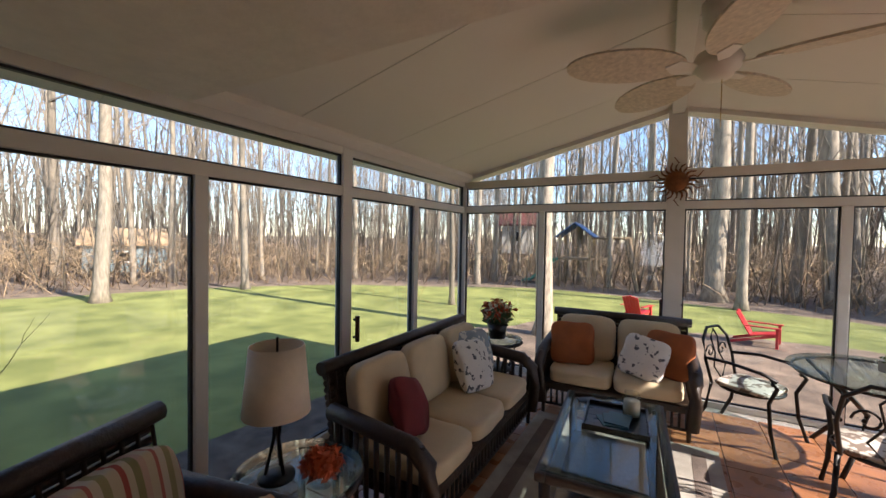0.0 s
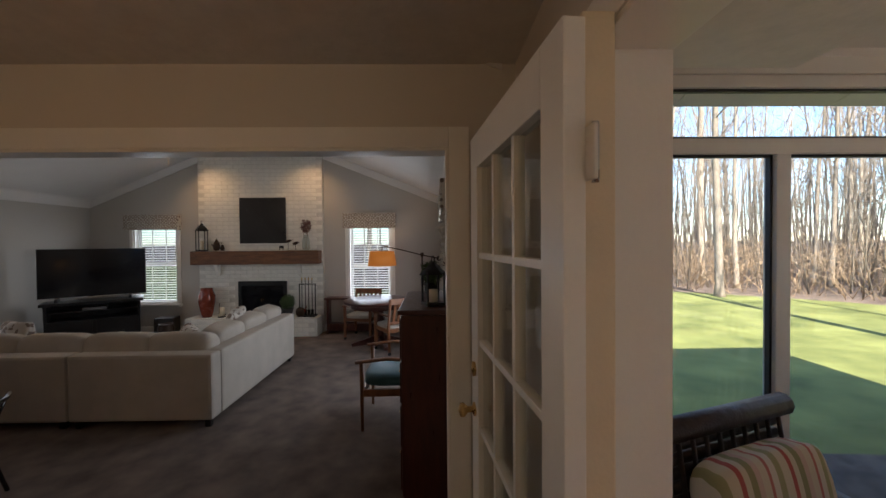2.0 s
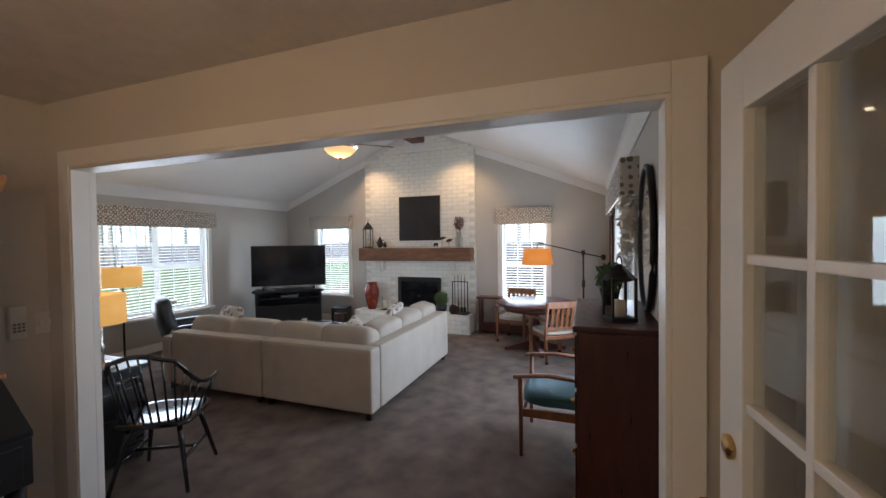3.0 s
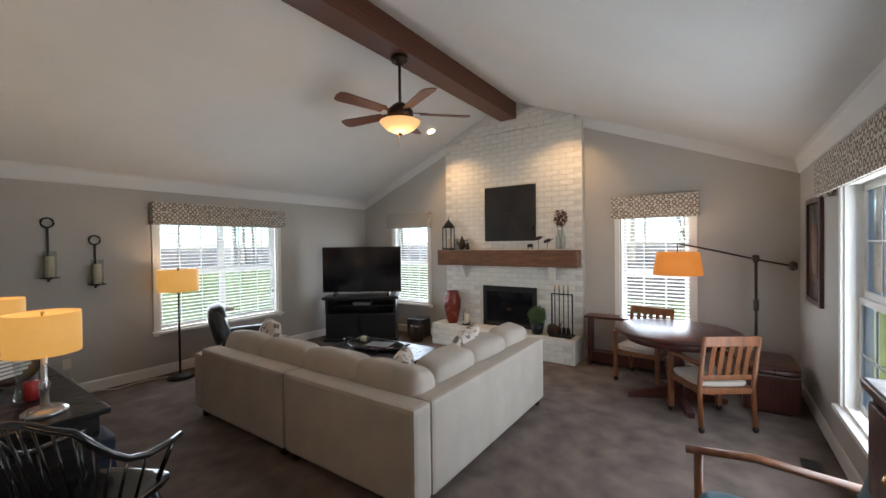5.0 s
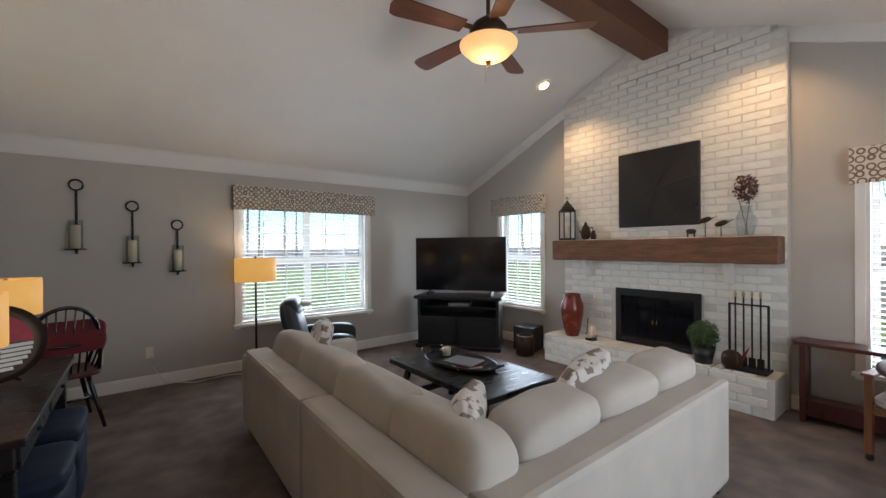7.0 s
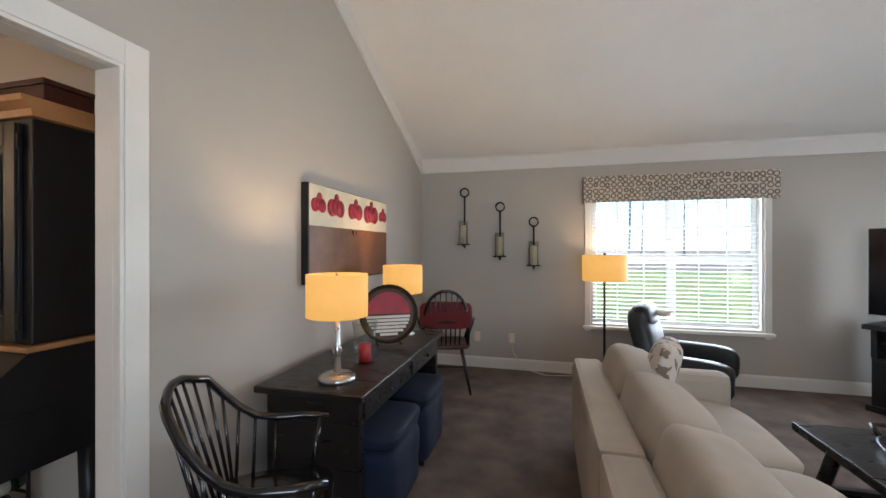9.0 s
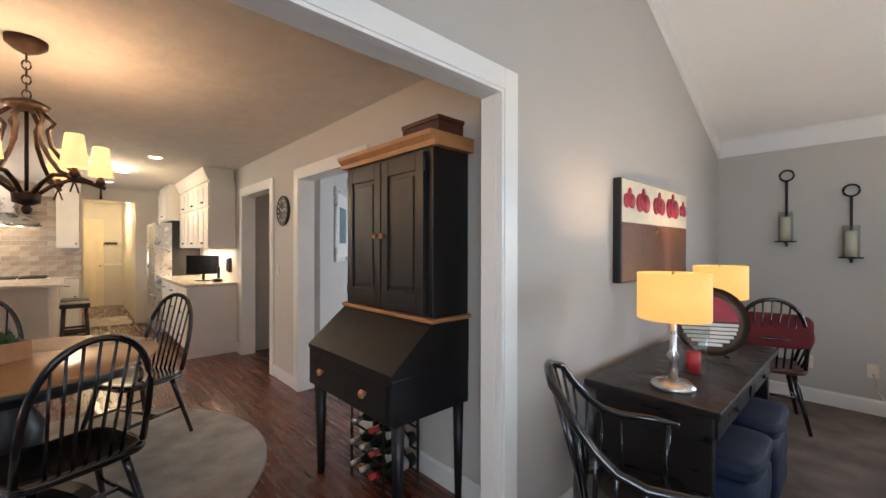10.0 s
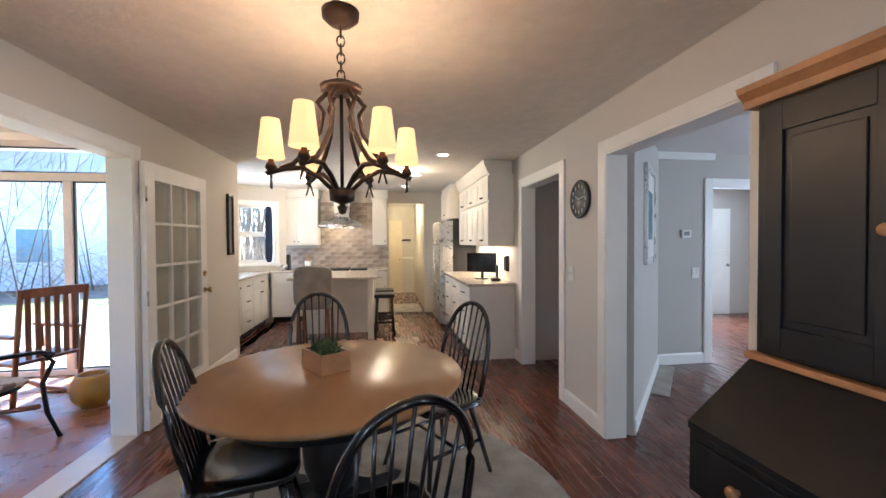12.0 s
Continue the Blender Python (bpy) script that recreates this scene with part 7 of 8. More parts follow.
for sx in (-1, 1):
    for sy in (-1, 1):
        part("leg", tube(B(), [(sx * 0.31, sy * 0.62, 0.42), (sx * 0.31, sy * 0.62, 0)], 0.035, 8, 0.025), "wicker", wt)
dtray = thing("serving_tray", "dark square tray of books on the glass table", "tray", pose(-1.00, 3.08, 0.467, 0, 0, 4))
part("tray_base", rnd_box(0.40, 0.46, 0.015, 0, 0, 0, 0.004), "espresso", dtray)
for s in (-1, 1):
    part("rim", rnd_box(0.015, 0.46, 0.04, s * 0.2, 0, 0.0, 0.003), "espresso", dtray)
    part("rim", rnd_box(0.385, 0.015, 0.04, 0, s * 0.2225, 0.0, 0.003), "espresso", dtray)
for i in range(3):
    tagged(placed(part("booklet", rnd_box(0.15, 0.21, 0.009, 0, 0, 0, 0.002), "teal"), pose(-1.02 + 0.02 * i, 3.00 + 0.015 * i, 0.483 + 0.0095 * i, 0, 0, 25 - 14 * i)), "teal paper booklet lying on the tray", "booklet")
jr = thing("jar_candle", "large pale candle in a clear glass jar", "candle", pose(-0.91, 3.20, 0.483))
part("wax", lathe(B(), [(0.055, 0.006), (0.055, 0.11), (0.0, 0.112)], 20), "candle", jr)
part("jar", lathe(B(), [(0.062, 0), (0.065, 0.13), (0.05, 0.155), (0.052, 0.17), (0.048, 0.17), (0.045, 0.15), (0.06, 0.128), (0.058, 0.005)], 22), "clear", jr)
tagged(placed(part("phone", rnd_box(0.08, 0.15, 0.009, 0, 0, 0, 0.003), "black"), pose(-1.24, 3.36, 0.467, 0, 0, -50)), "black mobile phone lying on the glass", "phone")


def glass_side_table(m, label, r=0.31, h=0.58):
    t = thing("side_table", label, "table", m)
    part("glass_top", lathe(B(), [(0.0, h - 0.01), (r, h - 0.01), (r + 0.004, h - 0.005), (r, h), (0.0, h)], 40), "table_glass", t)
    part("ring", tube(B(), [((r - 0.01) * math.cos(a), (r - 0.01) * math.sin(a), h - 0.033) for a in [k * math.pi / 18 for k in range(37)]], 0.02, 8), "wicker", t)
    for k in range(4):
        a = math.pi / 4 + k * math.pi / 2
        part("leg", tube(B(), [((r - 0.03) * math.cos(a), (r - 0.03) * math.sin(a), h - 0.04), (0.15 * math.cos(a), 0.15 * math.sin(a), 0.28), ((r - 0.04) * math.cos(a), (r - 0.04) * math.sin(a), 0)], 0.02, 8), "wicker", t)
    part("shelf", lathe(B(), [(0.0, 0.27), (0.17, 0.27), (0.17, 0.29), (0.0, 0.292)], 24), "wicker", t)


glass_side_table(pose(-2.28, 1.40, 0), "round glass-topped wicker side table holding a lamp")
glass_side_table(pose(-2.37, 4.26, 0), "round glass-topped wicker table in the corner", 0.28, 0.62)
tl = thing("table_lamp", "black iron table lamp with a cream tapered shade", "lamp", pose(-2.32, 1.30, 0.581))
part("base", lathe(B(), [(0.0, 0), (0.085, 0), (0.085, 0.02), (0.03, 0.035), (0.0, 0.036)], 20), "iron", tl)
for k in range(3):
    a = k * 2.1
    part("stem", tube(B(), [(0.05 * math.cos(a), 0.05 * math.sin(a), 0.03), (0.012 * math.cos(a), 0.012 * math.sin(a), 0.2), (0.025 * math.cos(a + 1), 0.025 * math.sin(a + 1), 0.30)], 0.009, 6), "iron", tl)
part("shade", lathe(B(), [(0.155, 0.32), (0.125, 0.64), (0.121, 0.64), (0.151, 0.32)], 32), "lampshade", tl)
part("finial", tube(B(), [(0, 0, 0.28), (0, 0, 0.66), (0, 0, 0.68)], 0.006, 6), "iron", tl)
M["orange_bloom"] = mat("orange_dried_bloom", (0.42, 0.07, 0.02), 0.8, 0.4, 20, 0.3)
bw = thing("flower_bowl", "glass bowl of orange-red dried blooms", "flowers", pose(-2.10, 1.38, 0.581))
part("bowl", lathe(B(), [(0.05, 0), (0.08, 0.05), (0.07, 0.09), (0.066, 0.09), (0.075, 0.05), (0.045, 0.006)], 18), "clear", bw)
leaf_cloud("bloom", 420, (0.10, 0.10, 0.07), 0.025, "orange_bloom", bw, 31, (0, 0, 0.10))
pf = thing("flower_pot", "dark pot of orange and cream flowers", "flowers", pose(-2.37, 4.26, 0.621) @ Matrix.Diagonal((1.3, 1.3, 1.3, 1)))
part("pot", lathe(B(), [(0.07, 0), (0.09, 0.13), (0.08, 0.13), (0.07, 0.10)], 18), "espresso", pf)
leaf_cloud("foliage", 160, (0.14, 0.14, 0.10), 0.04, "leaf", pf, 32, (0, 0, 0.2))
leaf_cloud("orange_bloom_cluster", 200, (0.15, 0.15, 0.11), 0.028, "orange_bloom", pf, 33, (0, 0, 0.24))
leaf_cloud("cream_bloom_cluster", 160, (0.13, 0.13, 0.10), 0.028, "candle", pf, 34, (0, 0, 0.23))


def iron_chair(m, label):
    """A scrolled cast patio armchair; front at -y."""
    c = thing("patio_chair", label, "chair", m, "scrolled iron patio chairs")
    for sx in (-1, 1):
        part("front_leg", tube(B(), [(sx * 0.26, -0.24, 0.64), (sx * 0.27, -0.30, 0.56), (sx * 0.25, -0.24, 0.42), (sx * 0.26, -0.26, 0.2), (sx * 0.29, -0.32, 0.0)], 0.016, 8), "iron", c)
        part("back_leg", tube(B(), [(sx * 0.22, 0.22, 0.44), (sx * 0.23, 0.26, 0.2), (sx * 0.27, 0.36, 0.0)], 0.016, 8), "iron", c)
        part("arm", tube(B(), [(sx * 0.22, 0.26, 0.66), (sx * 0.28, 0.05, 0.68), (sx * 0.29, -0.2, 0.66), (sx * 0.27, -0.30, 0.62), (sx * 0.26, -0.26, 0.58)], 0.015, 8), "iron", c)
    part("seat_ring", tube(B(), [(0.25 * math.cos(a), 0.24 * math.sin(a), 0.43) for a in [k * math.pi / 12 for k in range(25)]], 0.014, 6), "iron", c)
    part("seat_pad", cushion(B(), 0, 0, 0.452, 0.46, 0.44, 0.05, 5), "floral", c)
    part("back_frame", tube(B(), [(-0.21, 0.22, 0.43), (-0.235, 0.27, 0.65), (-0.21, 0.31, 0.82), (-0.10, 0.34, 0.92), (0.10, 0.34, 0.92), (0.21, 0.31, 0.82), (0.235, 0.27, 0.65), (0.21, 0.22, 0.43)], 0.014, 8), "iron", c)
    for sx in (-1, 1):
        part("scroll", tube(B(), [(sx * (0.10 + 0.075 * math.cos(t) * (1 - t / 9)), 0.30, 0.70 + 0.075 * math.sin(t) * (1 - t / 9)) for t in [k * 0.5 for k in range(15)]], 0.008, 6), "iron", c)
        part("scroll", tube(B(), [(sx * 0.02, 0.24, 0.46), (sx * 0.10, 0.26, 0.56), (sx * 0.03, 0.29, 0.68), (sx * 0.06, 0.32, 0.82), (sx * 0.0, 0.335, 0.90)], 0.008, 6), "iron", c)
    return c


iron_chair(pose(-0.02, 4.55, 0, 0, 0, 58), "black scrolled iron patio chair with patterned seat")
iron_chair(pose(0.16, 0.82, 0, 0, 0, 75), "black scrolled iron patio chair by the doors")
iron_chair(pose(0.52, 3.58, 0, 0, 0, 165), "black scrolled iron patio chair beside the glass table")
gp = thing("patio_table", "oval glass-topped black iron patio table", "table", pose(0.82, 4.42, 0))
part("glass_top", lathe(B(), [(0.0, 0.72), (0.62, 0.72), (0.625, 0.726), (0.62, 0.732), (0.0, 0.732)], 48), "table_glass", gp)
part("ring", tube(B(), [(0.58 * math.cos(a), 0.58 * math.sin(a), 0.705) for a in [k * math.pi / 20 for k in range(41)]], 0.013, 6), "iron", gp)
for k in range(4):
    a = math.pi / 4 + k * math.pi / 2
    part("leg", tube(B(), [(0.56 * math.cos(a), 0.56 * math.sin(a), 0.70), (0.25 * math.cos(a), 0.25 * math.sin(a), 0.45), (0.35 * math.cos(a), 0.35 * math.sin(a), 0.2), (0.5 * math.cos(a), 0.5 * math.sin(a), 0)], 0.018, 8), "iron", gp)
pc = thing("planter_box", "low wooden planter of white blossoms on the table", "planter", pose(1.0, 4.55, 0.733, 0, 0, 20))
part("box_body", rnd_box(0.40, 0.14, 0.09, 0, 0, 0, 0.006), "grey", pc)
leaf_cloud("blossom_cluster", 320, (0.22, 0.10, 0.06), 0.025, "paper", pc, 36, (0, 0, 0.11))
leaf_cloud("foliage", 160, (0.22, 0.10, 0.05), 0.03, "leaf", pc, 37, (0, 0, 0.10))
rk = thing("rocking_chair", "light wooden rocking chair in the sunroom", "chair", pose(1.15, 1.25, 0, 0, 0, 160))
for sx in (-1, 1):
    part("rocker", tube(B(), [(sx * 0.25, -0.45, 0.08), (sx * 0.25, -0.2, 0.03), (sx * 0.25, 0.1, 0.022), (sx * 0.25, 0.5, 0.10)], 0.022, 6), "oak", rk)
    part("post", tube(B(), [(sx * 0.25, 0.22, 0.05), (sx * 0.25, 0.34, 1.05)], 0.02, 6), "oak", rk)
    part("front_post", tube(B(), [(sx * 0.25, -0.22, 0.04), (sx * 0.25, -0.22, 0.64)], 0.02, 6), "oak", rk)
    part("arm", box(B(), sx * 0.25 - 0.04, -0.28, 0.64, sx * 0.25 + 0.04, 0.28, 0.665, 0.006), "oak", rk)
part("seat", rnd_box(0.52, 0.48, 0.03, 0, 0, 0.40, 0.008), "oak", rk)
for i in range(6):
    part("slat", rnd_box(0.04, 0.015, 0.56, -0.175 + 0.07 * i, 0.29, 0.45, 0.003), "oak", rk)
part("head_rail", box(B(), -0.25, 0.305, 0.97, 0.25, 0.335, 1.05, 0.006), "oak", rk)
tagged(placed(part("ceramic_pot", lathe(B(), [(0.09, 0), (0.15, 0.08), (0.17, 0.18), (0.13, 0.26), (0.12, 0.28), (0.10, 0.28), (0.11, 0.24)], 24), "ochre"), pose(0.98, 0.62, 0.003)), "round ochre yellow ceramic pot on the floor", "pot")

# white wicker-bladed fan and its ridge mount
sf = thing("ceiling_fan", "white ceiling fan with oval woven blades", "fan", pose(-0.50, 2.83, -0.36) @ Matrix.Diagonal((1.16, 1.16, 1.16, 1)))
part("canopy", lathe(B(), [(0.03, 2.86), (0.07, 2.89), (0.075, 2.999), (0.0, 3.0)], 20), "panel", sf)
part("downrod", tube(B(), [(0, 0, 2.88), (0, 0, 2.76)], 0.014, 8), "panel", sf)
part("motor", lathe(B(), [(0.0, 2.62), (0.06, 2.625), (0.075, 2.65), (0.10, 2.67), (0.11, 2.71), (0.09, 2.75), (0.03, 2.77)], 28), "panel", sf)
M["woven_blade"] = mat("woven_cream_blade", (0.55, 0.48, 0.38), 0.7, 0.2, 40, 0.5, 90)
for i in range(5):
    pts = [(0.44 + 0.29 * math.cos(t), 0.13 * math.sin(t)) for t in [k * math.pi / 14 for k in range(28)]]
    bl = part("blade", prism(B(), pts, "z", -0.006, 0.006), "woven_blade", sf)
    bl.matrix_local = pose(0, 0, 2.69, 0, 0, 72 * i + 61) @ pose(0, 0, 0, 13, 0, 0)
    part("blade_arm", prism(B(), [(0.09, -0.02), (0.2, -0.05), (0.25, 0), (0.2, 0.05), (0.09, 0.02)], "z", -0.012, -0.0065), "panel", bl)
part("pull_chain", tube(B(), [(0.02, 0, 2.62), (0.02, 0, 2.38)], 0.002, 4), "brass", sf)
M["rust_metal"] = mat("rusted_copper", (0.20, 0.075, 0.025), 0.5, 0.5, 10, 0.3, 60, metal=0.5)
so = thing("sun_ornament", "rusted metal sun face ornament with wavy rays", "ornament", pose(-0.65, SY1 - 0.145, 2.39) @ Matrix.Diagonal((1.1, 1.1, 1.1, 1)))
o = part("disc", lathe(B(), [(0.0, 0), (0.10, 0), (0.105, 0.012), (0.09, 0.035), (0.0, 0.05)], 28), "rust_metal", so)
o.matrix_local = pose(0, 0, 0, 90, 0, 0)
for i in range(20):
    a = 2 * math.pi * i / 20
    l = 0.24 if i % 2 else 0.19
    pts = [(r * math.cos(a + 0.10 * math.sin(r * 60)), -0.01, r * math.sin(a + 0.10 * math.sin(r * 60))) for r in (0.09, 0.12, 0.15, 0.18, l)]
    part("ray", tube(B(), pts, 0.014, 5, 0.004), "rust_metal", so)
ws = thing("wall_sconce", "dark iron wall sconce with a small cream shade", "sconce", pose(-2.42, SY0 + 0.02, 1.72))
part("arm", tube(B(), [(0, 0.0, -0.04), (0.0, 0.08, -0.06), (0, 0.14, -0.02), (0, 0.14, 0.04)], 0.01, 6), "iron", ws)
part("backplate", lathe(B(), [(0.04, -0.1), (0.045, 0.0), (0.03, 0.06)], 12), "iron", ws)
part("ball", lathe(B(), [(0.0, -0.01), (0.022, 0.012), (0.0, 0.034)], 12, (0, 0.14, 0)), "iron", ws)
part("shade", lathe(B(), [(0.08, 0.07), (0.05, 0.22), (0.047, 0.22), (0.077, 0.07)], 24, (0, 0.14, 0)), "candle", ws)
for i, (mm, lab) in enumerate(((pose(SX0 + 0.05, 2.80, 0.90, 0, 0, 90), "west"), (pose(-0.76, SY1 - 0.10, 0.98, 0, 0, 180), "gable"), (pose(-0.56, SY1 - 0.10, 0.98, 0, 0, 180), "gable"))):
    h = thing("door_handle", "dark wooden pull handle of the sliding door", "handle", mm)
    part("grip", rnd_box(0.03, 0.035, 0.24, 0, -0.045, -0.12, 0.008), "cherry", h)
    for z in (-0.08, 0.08):
        part("mount", rnd_box(0.02, 0.03, 0.02, 0, -0.015, z - 0.01, 0.002), "iron", h)
ar = thing("area_rug", "grey-brown flat-woven sunroom rug", "rug", pose(-1.05, 2.85, 0.003))
part("field", rnd_box(1.5, 2.3, 0.008, 0, 0, 0, 0.002), "rug", ar)
for s in (-1, 1):
    part("border_stripe", rnd_box(0.1, 2.0, 0.002, s * 0.6, 0, 0.0082, 0), "carpet", ar)

# ---- outdoors: woods, sheds, play tower, chairs ----


def grow(bm, p, d, r, length, depth, rng, seg=5):
    pts = [p]
    q = p.copy()
    n = 4 if depth else 3
    for i in range(n):
        d = (d + Vector((rng.gauss(0, 0.10), rng.gauss(0, 0.10), 0.05 if depth < 3 else 0))).normalized()
        q = q + d * length / n
        pts.append(q.copy())
    tube(bm, pts, r, seg, r * 0.45)
    if depth <= 0:
        return
    for i in range(4 if depth > 1 else 3):
        k = rng.randint(1, n) if depth < 2 else rng.randint(2, n)
        a = rng.uniform(0, 2 * math.pi)
        side = Vector((math.cos(a), math.sin(a), rng.uniform(0.35, 1.1))).normalized()
        grow(bm, pts[k], (d * 0.5 + side).normalized(), r * 0.42, length * rng.uniform(0.35, 0.55), depth - 1, rng, 4 if depth > 1 else 3)


def tree_proto(seed, h, r):
    rng = random.Random(seed)
    t = thing("tree", "tall bare grey-barked woodland tree", "tree", pose(0, 0, -200), "bare woodland trees")
    bm = B()
    pts = [(0, 0, -0.1), (0, 0, 0.4)]
    x = y = 0
    for i in range(1, 8):
        x += rng.gauss(0, 0.05)
        y += rng.gauss(0, 0.05)
        pts.append((x, y, h * i / 7))
    tube(bm, pts, r, 8, r * 0.18)
    for v in bm.verts:
        if v.co.z < 0.2:
            v.co.x *= 1.45
            v.co.y *= 1.45
    part("trunk", bm, "bark", t)
    cr = B()
    for i in range(13):
        z = h * rng.uniform(0.35, 0.98)
        a = rng.uniform(0, 2 * math.pi)
        grow(cr, Vector((x * z / h, y * z / h, z)), Vector((math.cos(a), math.sin(a), rng.uniform(0.5, 1.2))).normalized(), r * 0.30 * (1.1 - z / h), h * rng.uniform(0.16, 0.28), 2, rng, 4)
    part("crown", cr, "bark", t)
    return t


protos = [tree_proto(s, h, r) for s, h, r in ((1, 17, 0.17), (2, 20, 0.22), (3, 14, 0.12), (4, 18, 0.15))]
rng = random.Random(7)
G = -0.35


def tree_at(x, y, i=None, s=1.0):
    p = protos[rng.randrange(4) if i is None else i]
    o = copy_thing(p, pose(x, y, G, rng.uniform(-2, 2), rng.uniform(-2, 2), rng.uniform(0, 360)))
    o.scale = (s, s, s * rng.uniform(0.9, 1.1))


for x, y, i, s in ((-3.0, 8.6, 1, 0.95), (-6.5, 10.9, 2, 0.8), (0.8, 17.0, 1, 1.6), (1.35, 15.2, 0, 1.0), (4.2, 17.8, 1, 1.5), (5.2, 19.5, 3, 1.3), (-1.2, 19.5, 0, 1.2), (-8.2, 16.5, 3, 1.1), (-14.6, 9.4, 3, 1.0), (-15.2, 5.2, 1, 1.0), (-16.5, 3.2, 0, 0.9)):
    tree_at(x, y, i, s)
for k in range(135):
    a = radians(rng.uniform(-60, 75))
    d = rng.uniform(22, 50) if rng.random() < 0.8 else rng.uniform(18.5, 24)
    x, y = -2 - d * math.sin(a), d * math.cos(a)
    if (y < 0 and x > -15) or (x > 7 and y < 26):
        continue
    tree_at(x, y, None, rng.uniform(0.6, 1.1))
for k in range(26):
    tree_at(rng.uniform(-50, 5), rng.uniform(-60, -32), None, rng.uniform(0.8, 1.1))
for k in range(16):
    tree_at(rng.uniform(-50, -30), rng.uniform(-30, 10), None, rng.uniform(0.8, 1.1))
for p in protos:
    for c in list(p.children):
        bpy.data.objects.remove(c)
    bpy.data.objects.remove(p)


def far_stems(name, n, near, far, r, h, material, label, seed, lean=0.04):
    g = random.Random(seed)
    bm = B()
    for i in range(n):
        a, d = radians(g.uniform(-95, 95)), g.uniform(near, far)
        x, y = -2 - d * math.sin(a), d * math.cos(a)
        hh = h * g.uniform(0.5, 1.2)
        q = Vector((x, y, G))
        tube(bm, [q, q + Vector((g.gauss(0, lean) * hh, g.gauss(0, lean) * hh, hh * 0.5)), q + Vector((g.gauss(0, lean * 2) * hh, g.gauss(0, lean * 2) * hh, hh))], r * g.uniform(0.5, 1.3), 4, r * 0.3)
        if h > 6:
            for k in range(5):
                z = hh * g.uniform(0.3, 0.9)
                b = g.uniform(0, 2 * math.pi)
                l = hh * g.uniform(0.08, 0.2)
                s0 = q + Vector((0, 0, z))
                tube(bm, [s0, s0 + Vector((math.cos(b) * l, math.sin(b) * l, l * g.uniform(0.4, 1.3)))], r * 0.3, 3, 0.006)
    return tagged(part(name, bm, material), label, "woods", "", "stuff")


far_stems("far_woods", 1500, 30, 75, 0.095, 18, "bark", "dense far stand of bare grey trunks", 41)
far_stems("saplings", 2400, 17.5, 42, 0.026, 8, "bark", "thin bare saplings between the trees", 42, 0.08)
far_stems("underbrush", 6500, 17.0, 34, 0.012, 1.9, "brush", "tangled dry brown brush at the wood's edge", 43, 0.35)


def gabled_house(name, m, w, d, h, rise, wall, roof, label, windows, group=""):
    b = thing(name, label, "shed" if w < 5 else "house", m)
    bm = box(B(), -w / 2, -d / 2, 0, w / 2, d / 2, h)
    prism(bm, [(-d / 2, h), (d / 2, h), (0, h + rise)], "x", -w / 2, w / 2)
    part("wall", bm, wall, b)
    for s in (-1, 1):
        part("roof", prism(B(), [(0, h + rise + 0.02), (s * (d / 2 + 0.25), h - 0.25 * rise / (d / 2) + 0.02), (s * (d / 2 + 0.25), h - 0.25 * rise / (d / 2) + 0.12), (0, h + rise + 0.12)], "x", -w / 2 - 0.2, w / 2 + 0.2), roof, b)
    for x, y, z, ww, hh, side in windows:
        if side == "y":
            q = part("window", box(B(), x - ww / 2, y - 0.03, z, x + ww / 2, y + 0.03, z + hh, 0.005), "white", b)
            part("pane", box(B(), x - ww / 2 + 0.06, y - 0.04, z + 0.06, x + ww / 2 - 0.06, y + 0.04, z + hh - 0.06), "screen" if w < 5 else "blue_shed", q)
        else:
            q = part("window", box(B(), y - 0.03, x - ww / 2, z, y + 0.03, x + ww / 2, z + hh, 0.005), "white", b)
            part("pane", box(B(), y - 0.04, x - ww / 2 + 0.06, z + 0.06, y + 0.04, x + ww / 2 - 0.06, z + hh - 0.06), "screen" if w < 5 else "blue_shed", q)
    return b


M["red_roof"] = mat("dull_red_roofing", (0.16, 0.05, 0.04), 0.7, 0.2)
M["blue_shed"] = mat("pale_blue_siding", (0.20, 0.29, 0.33), 0.7, 0.1)
M["siding"] = mat("cream_siding", (0.5, 0.46, 0.4), 0.7, 0.05)
M["blue_paint"] = mat("blue_canvas", (0.04, 0.12, 0.30), 0.6, 0.2)
M["slide"] = mat("green_plastic", (0.03, 0.22, 0.16), 0.4, 0.1)
M["house_white"] = mat("white_siding", (0.72, 0.72, 0.72), 0.6, 0.03)
gabled_house("play_shed", pose(-9.0, 24.5, G + 1.2, 0, 0, 15), 1.9, 1.6, 1.9, 0.7, "siding", "red_roof", "raised cream play shed with a red roof", [(0, -0.81, 0.7, 0.6, 0.7, "y")])
for sx in (-1, 1):
    for sy in (-1, 1):
        part("stilt", box(B(), sx * 0.85 - 0.06, sy * 0.7 - 0.06, -1.2, sx * 0.85 + 0.06, sy * 0.7 + 0.06, -0.001), "brush", bpy.data.objects["play_shed"])
gabled_house("garden_shed", pose(-26.5, 10.5, G, 0, 0, 60), 3.4, 2.6, 1.5, 0.7, "blue_shed", "brush", "weathered pale blue shed among the trees", [(0, -1.31, 0.5, 0.7, 0.6, "y")])
ps = thing("play_tower", "wooden play tower with blue roof and green slide", "playset", pose(-4.3, 19.0, G))
for sx in (-1, 1):
    for sy in (-1, 1):
        part("post", box(B(), sx * 0.65 - 0.05, sy * 0.6 - 0.05, 0, sx * 0.65 + 0.05, sy * 0.6 + 0.05, 2.3), "brush", ps)
    part("canopy", prism(B(), [(0, 2.85), (sx * 0.85, 2.2), (sx * 0.85, 2.25), (0, 2.9)], "y", -0.75, 0.75), "blue_paint", ps)
